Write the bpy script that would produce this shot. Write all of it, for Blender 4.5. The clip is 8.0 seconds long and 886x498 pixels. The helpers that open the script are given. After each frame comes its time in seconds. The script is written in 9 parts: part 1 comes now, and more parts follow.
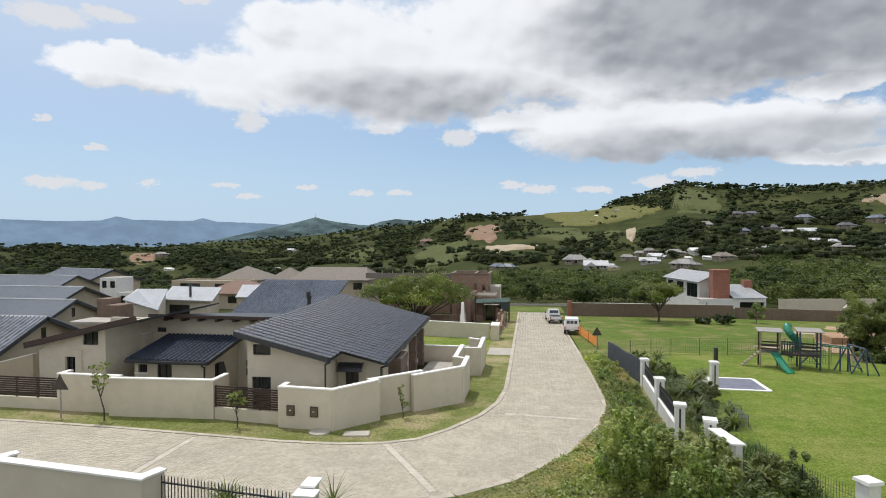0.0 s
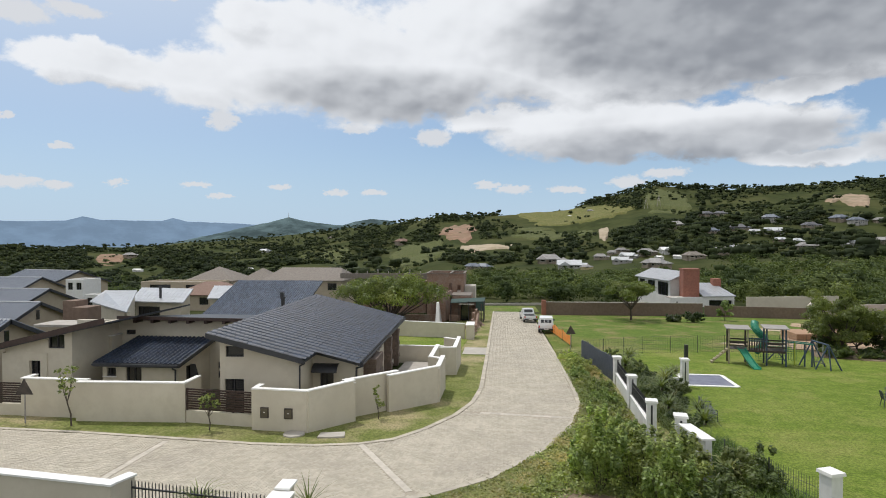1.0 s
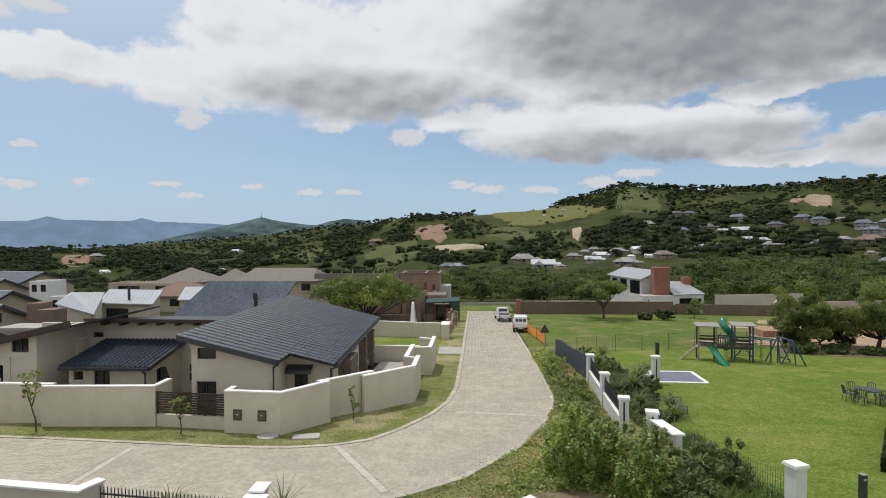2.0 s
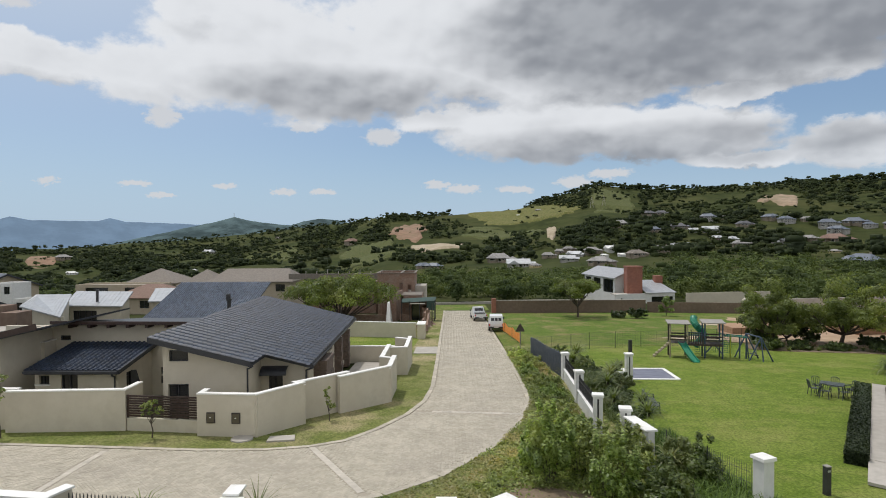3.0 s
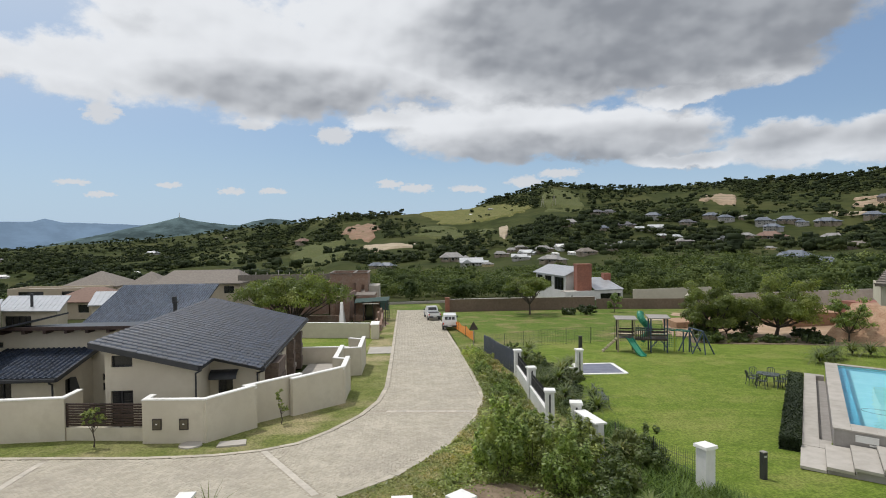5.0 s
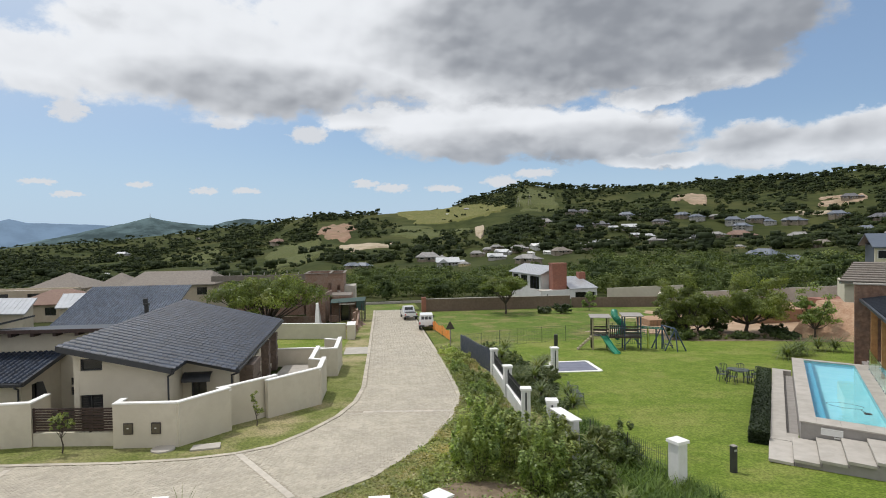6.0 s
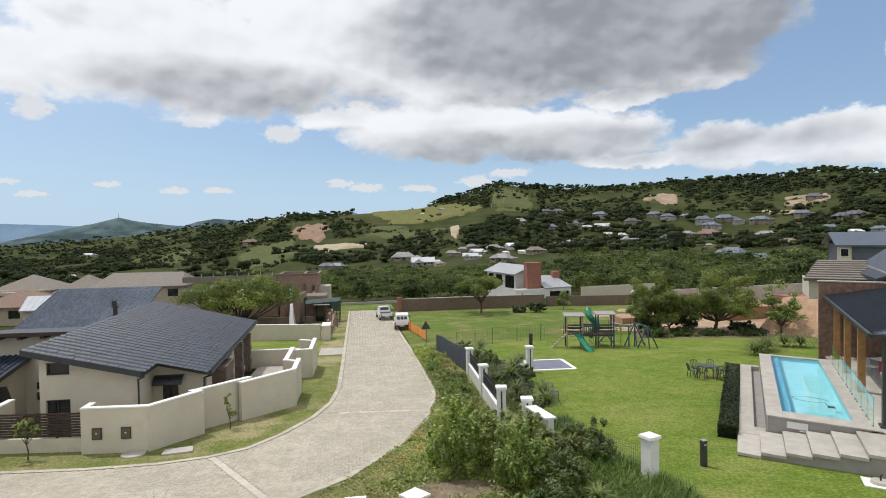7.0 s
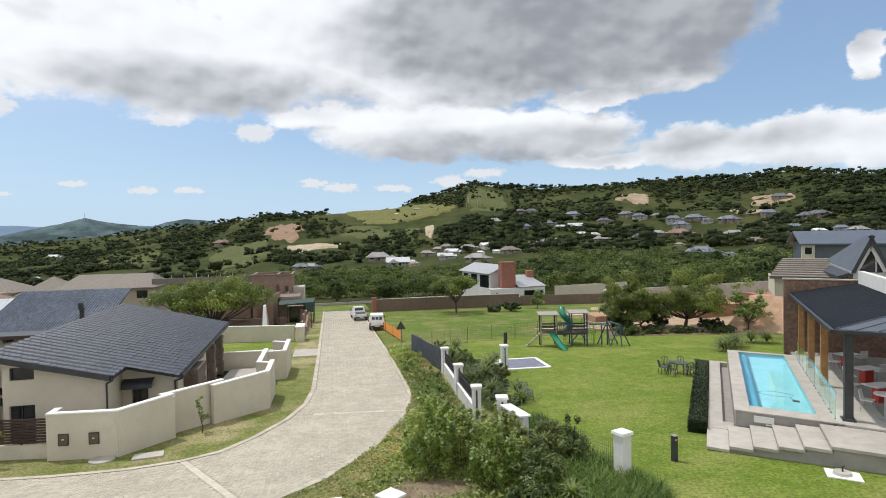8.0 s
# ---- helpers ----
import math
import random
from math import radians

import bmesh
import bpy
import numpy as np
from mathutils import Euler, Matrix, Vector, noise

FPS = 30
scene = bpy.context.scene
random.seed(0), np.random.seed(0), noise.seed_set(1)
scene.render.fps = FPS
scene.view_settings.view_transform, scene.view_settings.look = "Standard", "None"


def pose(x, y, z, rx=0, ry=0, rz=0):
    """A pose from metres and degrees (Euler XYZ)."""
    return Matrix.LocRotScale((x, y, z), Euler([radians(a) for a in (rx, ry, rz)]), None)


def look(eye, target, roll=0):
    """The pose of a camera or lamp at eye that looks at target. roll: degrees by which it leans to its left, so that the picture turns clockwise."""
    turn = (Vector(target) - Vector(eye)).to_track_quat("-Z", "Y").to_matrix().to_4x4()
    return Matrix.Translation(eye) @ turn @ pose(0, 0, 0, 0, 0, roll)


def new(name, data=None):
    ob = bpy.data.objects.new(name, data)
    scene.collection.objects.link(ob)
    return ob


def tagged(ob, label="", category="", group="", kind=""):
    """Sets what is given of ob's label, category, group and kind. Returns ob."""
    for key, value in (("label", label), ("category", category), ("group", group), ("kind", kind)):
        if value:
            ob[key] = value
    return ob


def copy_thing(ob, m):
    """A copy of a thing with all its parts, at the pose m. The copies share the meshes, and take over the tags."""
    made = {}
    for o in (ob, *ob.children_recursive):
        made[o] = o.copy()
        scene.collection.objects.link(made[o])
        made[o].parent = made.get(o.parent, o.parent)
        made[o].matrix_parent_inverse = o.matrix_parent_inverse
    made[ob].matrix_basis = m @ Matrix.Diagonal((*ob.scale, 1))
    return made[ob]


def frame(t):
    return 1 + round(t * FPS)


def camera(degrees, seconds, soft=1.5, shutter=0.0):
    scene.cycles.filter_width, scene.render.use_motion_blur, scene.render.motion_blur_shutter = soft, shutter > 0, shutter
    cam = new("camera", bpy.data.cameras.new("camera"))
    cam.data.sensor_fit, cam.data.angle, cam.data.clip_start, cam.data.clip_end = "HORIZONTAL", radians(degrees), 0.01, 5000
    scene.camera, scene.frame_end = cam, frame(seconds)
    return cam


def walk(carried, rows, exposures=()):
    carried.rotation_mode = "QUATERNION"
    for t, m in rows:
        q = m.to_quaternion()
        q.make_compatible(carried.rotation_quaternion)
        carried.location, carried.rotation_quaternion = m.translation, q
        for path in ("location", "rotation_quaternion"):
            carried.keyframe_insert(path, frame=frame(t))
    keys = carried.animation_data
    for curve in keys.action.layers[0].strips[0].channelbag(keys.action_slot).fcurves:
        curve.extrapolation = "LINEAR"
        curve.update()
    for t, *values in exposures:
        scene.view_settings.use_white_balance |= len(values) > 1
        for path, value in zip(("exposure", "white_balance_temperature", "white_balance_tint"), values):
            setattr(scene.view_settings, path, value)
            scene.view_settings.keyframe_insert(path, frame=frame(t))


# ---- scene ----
# the camera hovers about eight metres over the street, drifts back a hand's width a second and pans right
cam = camera(74.45, 8.0, soft=1.0)
PATH = [
    (0.0, 0.000, 0.000, 8.000, 88.808, 0.021, 8.152),
    (0.5, -0.003, -0.019, 8.000, 88.805, 0.063, 6.936),
    (1.0, -0.006, -0.039, 8.000, 88.798, 0.111, 5.693),
    (1.5, -0.009, -0.058, 8.000, 88.787, 0.166, 4.447),
    (3.0, -0.017, -0.116, 8.000, 88.736, 0.360, 0.818),
    (3.5, -0.020, -0.136, 8.000, 88.714, 0.433, -0.346),
    (4.0, -0.023, -0.155, 8.000, 88.690, 0.508, -1.495),
    (4.5, -0.026, -0.174, 8.000, 88.664, 0.586, -2.638),
    (6.0, -0.035, -0.232, 8.000, 88.581, 0.825, -6.120),
    (6.5, -0.038, -0.252, 8.000, 88.553, 0.904, -7.321),
    (7.0, -0.041, -0.271, 8.000, 88.525, 0.983, -8.544),
    (7.5, -0.044, -0.290, 8.000, 88.497, 1.059, -9.782),
    (8.0, -0.047, -0.310, 8.000, 88.470, 1.132, -11.020),
]
walk(cam, [(t, pose(*p)) for t, *p in PATH],
     exposures=[(0.0, -0.46), (1.5, -0.61), (3.0, -0.70), (4.0, -0.69), (4.5, -0.67), (6.0, -0.55), (6.5, -0.51), (8.0, -0.34)])

# ---- light: high sun ahead on the left, blue sky with cumulus ----
SUN_EL, SUN_AZ = radians(66), radians(-45)      # azimuth clockwise from +y
SUN_DIR = Vector((math.sin(SUN_AZ) * math.cos(SUN_EL), math.cos(SUN_AZ) * math.cos(SUN_EL), math.sin(SUN_EL)))
sun = new("sun", bpy.data.lights.new("sun", "SUN"))
sun.data.energy, sun.data.angle, sun.data.color = 3.4, radians(0.6), (1.0, 0.965, 0.92)
sun.matrix_world = look(SUN_DIR * 50, (0, 0, 0))

# cumulus masses: azimuth, elevation, half width, half height in degrees, weight
CLOUDS = [(-36.2, 14.3, 5.4, 1.44), (-27.0, 14.3, 5.3, 2.24), (-18.2, 16.9, 8.0, 4.11), (-23.4, 19.4, 3.0, 1.56), (-9.5, 14.6, 6.9, 2.57), (-13.7, 15.3, 11.3, 3.66),
          (4.1, 18.7, 15.3, 4.84), (20.4, 17.9, 11.0, 4.25), (32.2, 18.1, 7.1, 3.24), (26.1, 12.2, 3.4, 0.84), (-0.9, 11.3, 4.0, 1.29), (9.3, 10.1, 9.5, 2.44),
          (20.3, 9.2, 8.0, 2.2), (26.1, 6.8, 5.1, 0.79), (34.4, 7.5, 4.3, 1.74), (41.9, 7.4, 5.1, 1.74), (47.9, 6.7, 3.5, 1.81), (47.2, 13.2, 1.5, 1.32), (12.0, 14.2, 13.0, 1.7), (30.0, 13.8, 6.0, 1.5)]
# small fair-weather puffs low over the horizon
PUFFS = [(-26.3, 10.6, 1.4, 0.93), (-13.9, 10.4, 1.5, 0.57), (-6.6, 9.6, 1.7, 0.89), (-38.8, 7.5, 1.0, 0.31), (-42.0, 4.5, 2.0, 0.49), (-39.1, 4.3, 1.1, 0.31), (-35.0, 4.7, 0.7, 0.33),
         (-28.5, 4.8, 1.3, 0.3), (-26.6, 3.8, 1.1, 0.22), (-21.2, 4.7, 1.1, 0.31), (-16.1, 4.3, 1.2, 0.36), (-12.5, 4.3, 1.2, 0.27), (-1.5, 5.0, 1.2, 0.36), (1.2, 4.6, 1.7, 0.45),
         (6.3, 4.5, 1.8, 0.35), (11.8, 5.1, 1.7, 0.56), (15.2, 5.8, 2.0, 0.46), (-42.4, 9.5, 0.6, 0.3), (-42.0, 17.4, 3.0, 0.9), (-37.8, 18.2, 2.2, 0.6), (-31.5, 20.6, 2.0, 0.6)]


class Net:
    """Short hand for building shader nodes."""

    def __init__(self, tree):
        self.tree = tree

    def node(self, kind, **props):
        n = self.tree.nodes.new(kind)
        for k, v in props.items():
            if k == "operation":
                n.operation = v
            elif k == "data_type":
                n.data_type = v
            elif k == "blend_type":
                n.blend_type = v
        return n

    def put(self, sock, v):
        if isinstance(v, bpy.types.NodeSocket):
            self.tree.links.new(v, sock)
        elif v is not None:
            sock.default_value = v

    def math(self, op, a, b=None, c=None, clamp=False):
        n = self.node("ShaderNodeMath", operation=op)
        n.use_clamp = clamp
        for i, v in enumerate((a, b, c)):
            self.put(n.inputs[i], v)
        return n.outputs[0]

    def mix(self, f, a, b, blend="MIX"):
        n = self.node("ShaderNodeMix", data_type="RGBA", blend_type=blend)
        self.put(n.inputs[0], f)
        self.put(n.inputs[6], (*a, 1) if isinstance(a, tuple) and len(a) == 3 else a)
        self.put(n.inputs[7], (*b, 1) if isinstance(b, tuple) and len(b) == 3 else b)
        return n.outputs[2]

    def noise(self, vec, scale, detail=4, rough=0.55, dist=0.0):
        n = self.node("ShaderNodeTexNoise")
        self.put(n.inputs["Vector"], vec)
        n.inputs["Scale"].default_value, n.inputs["Detail"].default_value = scale, detail
        n.inputs["Roughness"].default_value, n.inputs["Distortion"].default_value = rough, dist
        return n.outputs["Fac"]

    def step(self, v, lo, hi, smooth=True):
        n = self.node("ShaderNodeMapRange")
        n.interpolation_type = "SMOOTHSTEP" if smooth else "LINEAR"
        self.put(n.inputs[0], v)
        n.inputs[1].default_value, n.inputs[2].default_value = lo, hi
        return n.outputs[0]


def make_sky():
    world = bpy.data.worlds.new("sky")
    scene.world = world
    world.use_nodes = True
    tree = world.node_tree
    net = Net(tree)
    out = tree.nodes["Background"]
    sky = tree.nodes.new("ShaderNodeTexSky")
    sky.sky_type, sky.sun_disc = "NISHITA", False
    sky.sun_elevation, sky.sun_rotation = SUN_EL, SUN_AZ
    sky.air_density, sky.dust_density, sky.ozone_density = 1.0, 0.4, 1.5
    co = tree.nodes.new("ShaderNodeTexCoord").outputs["Generated"]
    sep = tree.nodes.new("ShaderNodeSeparateXYZ")
    tree.links.new(co, sep.inputs[0])
    x, y, z = sep.outputs
    az = net.math("MULTIPLY", net.math("ARCTAN2", x, y), 180 / math.pi)
    el = net.math("MULTIPLY", net.math("ARCSINE", z), 180 / math.pi)
    comb = tree.nodes.new("ShaderNodeCombineXYZ")
    tree.links.new(az, comb.inputs[0])
    net.put(comb.inputs[1], net.math("MULTIPLY", el, 1.5))
    flat = comb.outputs[0]
    # ragged outlines: the place in the sky is pushed about by noise before the masses are read
    def pushed(scale, detail, da, de):
        n = tree.nodes.new("ShaderNodeTexNoise")
        tree.links.new(flat, n.inputs["Vector"])
        n.inputs["Scale"].default_value, n.inputs["Detail"].default_value, n.inputs["Roughness"].default_value = scale, detail, 0.62
        c = tree.nodes.new("ShaderNodeSeparateColor")
        tree.links.new(n.outputs["Color"], c.inputs[0])
        return net.math("MULTIPLY_ADD", net.math("SUBTRACT", c.outputs[0], 0.5), da, az), net.math("MULTIPLY_ADD", net.math("SUBTRACT", c.outputs[1], 0.5), de, el)

    def masses(group, a0, e0, soft):
        mass = None
        for a, e, w, h in group:
            u = net.math("MULTIPLY", net.math("SUBTRACT", a0, a), 1 / w)
            v = net.math("MULTIPLY", net.math("SUBTRACT", e0, e), 1 / h)
            g = net.math("SUBTRACT", 1.5, net.math("MULTIPLY_ADD", u, u, net.math("MULTIPLY", v, v)))
            mass = g if mass is None else net.math("SMOOTH_MAX", mass, g, soft)
        return mass

    paz, pel = pushed(0.17, 9, 6.0, 4.2)
    big = masses(CLOUDS, paz, pel, 0.5)
    above = masses(CLOUDS, paz, net.math("ADD", pel, 1.3), 0.5)
    small = masses(PUFFS, *pushed(1.1, 6, 3.2, 1.1), 0.2)
    # loose cumulus goes on over the unseen sky, thickened to whiten the fill light
    rest = net.math("MULTIPLY", net.math("SUBTRACT", net.noise(flat, 0.035, 4), 0.36), 8.0)
    away = net.math("MAXIMUM", net.step(el, 26.0, 40.0), net.step(net.math("ABSOLUTE", az), 58.0, 75.0))
    rest = net.math("SUBTRACT", net.math("MULTIPLY", rest, away), net.math("MULTIPLY", net.math("SUBTRACT", 1.0, away), 4.0))
    big = net.math("MAXIMUM", big, rest)
    # the same billows read a little towards the sun tell which side of each is lit
    comb2 = tree.nodes.new("ShaderNodeCombineXYZ")
    net.put(comb2.inputs[0], net.math("ADD", az, -0.5))
    net.put(comb2.inputs[1], net.math("MULTIPLY_ADD", el, 1.5, 1.3))
    sunward = comb2.outputs[0]
    fine = net.noise(flat, 0.5, 10, 0.6)
    soft, soft_sun = net.noise(flat, 0.36, 2, 0.4), net.noise(sunward, 0.36, 2, 0.4)
    puff, puff_sun = net.noise(flat, 0.13, 3, 0.45), net.noise(sunward, 0.13, 3, 0.45)
    dens = net.math("MULTIPLY_ADD", net.math("SUBTRACT", fine, 0.5), 1.7, big)
    cover = net.step(dens, -0.32, 0.55)
    cover2 = net.math("MULTIPLY", net.step(small, 0.1, 1.1), 0.9)
    # the same masses read a little further from the sun tell where light has come through much cloud
    under = net.math("MULTIPLY", net.math("MAXIMUM", net.math("SUBTRACT", above, big), 0.0), 1.1)
    relief = net.math("MULTIPLY_ADD", net.math("SUBTRACT", soft_sun, soft), 0.6, net.math("MULTIPLY", net.math("SUBTRACT", puff_sun, puff), 2.0))
    shade = net.math("MULTIPLY_ADD", net.math("SUBTRACT", puff, 0.5), 1.3, net.math("MULTIPLY_ADD", net.math("MINIMUM", big, 1.5), 0.42, under))
    shade = net.math("ADD", shade, relief)
    deep = None
    for a, e, w, h, k in ((24.0, 18.6, 23.0, 6.6, 1.0), (38.0, 18.0, 15.0, 5.6, 1.0), (-10.0, 13.4, 15.0, 2.6, 0.5), (22.0, 8.1, 26.0, 2.2, 0.5)):
        u = net.math("MULTIPLY", net.math("SUBTRACT", az, a), 1 / w)
        v = net.math("MULTIPLY", net.math("SUBTRACT", el, e), 1 / h)
        g = net.math("MAXIMUM", net.math("SUBTRACT", 1.3, net.math("MULTIPLY_ADD", u, u, net.math("MULTIPLY", v, v))), 0.0)
        g = net.math("MULTIPLY", net.math("MINIMUM", g, 1.0), k)
        deep = g if deep is None else net.math("MAXIMUM", deep, g)
    shade = net.math("MULTIPLY_ADD", deep, 2.5, shade)
    grey = net.step(shade, 0.1, 2.9)
    belly = net.mix(net.step(net.math("MULTIPLY_ADD", net.math("SUBTRACT", soft_sun, soft), -0.5, net.noise(flat, 0.11, 4, 0.5)), 0.28, 0.74), (0.41, 0.44, 0.495), (0.63, 0.665, 0.72))
    cloud = net.mix(grey, (1.23, 1.265, 1.32), belly)
    low = net.step(el, 11.0, 0.0)
    blue = net.mix(1.0, sky.outputs[0], (0.112, 0.128, 0.146), "MULTIPLY")
    haze = net.mix(net.math("MULTIPLY_ADD", low, 0.56, 0.30), blue, (0.68, 0.90, 1.16))
    # the air is paler towards the sun
    dot = tree.nodes.new("ShaderNodeVectorMath")
    dot.operation = "DOT_PRODUCT"
    tree.links.new(co, dot.inputs[0])
    dot.inputs[1].default_value = SUN_DIR
    haze = net.mix(net.math("MULTIPLY", net.step(dot.outputs["Value"], 0.36, 0.95), 0.9), haze, (1.12, 1.22, 1.34))
    both = net.mix(cover2, haze, (1.02, 1.04, 1.08))
    both = net.mix(net.math("MULTIPLY", cover, net.math("MULTIPLY_ADD", low, -0.15, 1.0)), both, cloud)
    tree.links.new(both, out.inputs["Color"])
    out.inputs["Strength"].default_value = 1.0


make_sky()

# ---- building helpers ----
class Shape:
    """Collects faces for one mesh."""

    def __init__(self):
        self.v, self.f = [], []

    def add(self, verts, faces):
        k = len(self.v)
        self.v += [tuple(p) for p in verts]
        self.f += [tuple(k + i for i in f) for f in faces]
        return self

    def box(self, x0, y0, z0, x1, y1, z1):
        return self.hexa([(x0, y0, z0), (x1, y0, z0), (x1, y1, z0), (x0, y1, z0)], [(x0, y0, z1), (x1, y0, z1), (x1, y1, z1), (x0, y1, z1)])

    def hexa(self, low, top):
        n = len(low)
        return self.add(list(low) + list(top), [tuple(range(n - 1, -1, -1)), tuple(range(n, 2 * n))] + [(i, (i + 1) % n, n + (i + 1) % n, n + i) for i in range(n)])

    def slab(self, poly, thick):
        """A plate: its top is the polygon (3D points, seen from above counter-clockwise), thick downwards."""
        return self.hexa([(x, y, z - thick) for x, y, z in poly], poly)

    def beam(self, a, b, w, h):
        """A bar of w x h from a to b, its upper edge along a-b."""
        a, b = Vector(a), Vector(b)
        d = (b - a).normalized()
        s = Vector((d.y, -d.x, 0))
        s = (s.normalized() if s.length > 1e-6 else Vector((1, 0, 0))) * w / 2
        u = s.normalized().cross(d) * h
        u = u if (u.z < 0 or abs(d.z) > 0.99) else -u
        q = [a - s + u, a + s + u, a + s, a - s]
        r = [p + b - a for p in q]
        return self.add(q + r, [(0, 1, 2, 3), (7, 6, 5, 4)] + [(i, i + 4, (i + 1) % 4 + 4, (i + 1) % 4) for i in range(4)])

    def rod(self, a, b, r0, r1=None, n=8):
        a, b = Vector(a), Vector(b)
        r1 = r0 if r1 is None else r1
        q = (b - a).to_track_quat("Z", "Y")
        ring = [q @ Vector((math.cos(2 * math.pi * i / n), math.sin(2 * math.pi * i / n), 0)) for i in range(n)]
        return self.add([a + p * r0 for p in ring] + [b + p * r1 for p in ring],
                        [tuple(range(n - 1, -1, -1)), tuple(range(n, 2 * n))] + [(i, (i + 1) % n, n + (i + 1) % n, n + i) for i in range(n)])

    def pipe(self, pts, r, n=8):
        for a, b in zip(pts, pts[1:]):
            self.rod(a, b, r, n=n)
        return self

    def tube(self, pts, r, n=10):
        """One round tube swept along the points."""
        pts = [Vector(p) for p in pts]
        vs, fs = [], []
        for i, p in enumerate(pts):
            d = (pts[min(i + 1, len(pts) - 1)] - pts[max(i - 1, 0)]).normalized()
            u = d.cross(Vector((0, 0, 1))).normalized()
            w = u.cross(d)
            vs += [p + (u * math.cos(2 * math.pi * k / n) + w * math.sin(2 * math.pi * k / n)) * r for k in range(n)]
        for i in range(len(pts) - 1):
            fs += [(i * n + k, i * n + (k + 1) % n, i * n + n + (k + 1) % n, i * n + n + k) for k in range(n)]
        return self.add(vs, fs)

    def mesh(self, name, material, smooth=False):
        me = bpy.data.meshes.new(name)
        me.from_pydata(self.v, [], self.f)
        if material is not None:
            me.materials.append(material)
        if smooth:
            me.polygons.foreach_set("use_smooth", [True] * len(me.polygons))
        me.update()
        return me


def bulk(name, verts, faces, material, smooth=False):
    """A large mesh from arrays: verts n x 3, faces m x k, all of k corners."""
    me = bpy.data.meshes.new(name)
    m, k = faces.shape
    me.vertices.add(len(verts))
    me.vertices.foreach_set("co", np.ascontiguousarray(verts, dtype=np.float32).ravel())
    me.loops.add(m * k)
    me.loops.foreach_set("vertex_index", np.ascontiguousarray(faces, dtype=np.int32).ravel())
    me.polygons.add(m)
    me.polygons.foreach_set("loop_start", np.arange(0, m * k, k, dtype=np.int32))
    me.polygons.foreach_set("loop_total", np.full(m, k, dtype=np.int32))
    me.polygons.foreach_set("use_smooth", np.full(m, smooth, dtype=bool))
    me.materials.append(material)
    me.update(calc_edges=True)
    return new(name, me)


def part(name, shape, material, parent=None, label="", smooth=False):
    ob = new(name, shape.mesh(name, material, smooth))
    if parent is not None:
        ob.parent = parent
    return tagged(ob, label)


def thing(name, label, category, group="", m=None, kind=""):
    ob = new(name)
    ob.empty_display_size = 0.2
    if m is not None:
        ob.matrix_basis = m
    return tagged(ob, label, category, group, kind)


def single(name, shape, material, label, category="", group="", kind="", smooth=False):
    return tagged(part(name, shape, material, None, "", smooth), label, category, group, kind)


# ---- materials ----
def material(name, c1, c2, scale=3.0, rough=0.8, bump=0.15, bscale=None, metal=0.0, stain=None, sscale=0.35, sfac=0.6, spec=0.5, vary=0.0, vscale=None):
    """A surface with grain between two colours, larger stains, relief, and a change of tone from piece to piece."""
    m = bpy.data.materials.new(name)
    m.use_nodes = True
    tree = m.node_tree
    net = Net(tree)
    b = tree.nodes["Principled BSDF"]
    co = tree.nodes.new("ShaderNodeNewGeometry").outputs["Position"]
    col = net.mix(net.step(net.noise(co, scale, 5, 0.6), 0.3, 0.7), c1, c2)
    if stain is not None:
        col = net.mix(net.math("MULTIPLY", net.step(net.noise(co, sscale, 4, 0.6), 0.42, 0.7), sfac), col, stain)
    if vary:
        oi = tree.nodes.new("ShaderNodeObjectInfo").outputs["Random"]
        ri = tree.nodes.new("ShaderNodeNewGeometry").outputs["Random Per Island"]
        k = net.math("FRACT", net.math("ADD", oi, ri))
        hsv = tree.nodes.new("ShaderNodeHueSaturation")
        net.put(hsv.inputs["Value"], net.math("MULTIPLY_ADD", k, 2 * vary, 1 - vary))
        net.put(hsv.inputs["Color"], col)
        col = hsv.outputs[0]
    net.put(b.inputs["Base Color"], col)
    b.inputs["Roughness"].default_value, b.inputs["Metallic"].default_value = rough, metal
    b.inputs["Specular IOR Level"].default_value = spec
    if bump:
        bn = tree.nodes.new("ShaderNodeBump")
        bn.inputs["Strength"].default_value, bn.inputs["Distance"].default_value = bump, 0.02
        net.put(bn.inputs["Height"], net.noise(co, bscale or scale * 6, 4, 0.6))
        net.put(b.inputs["Normal"], bn.outputs[0])
    return m


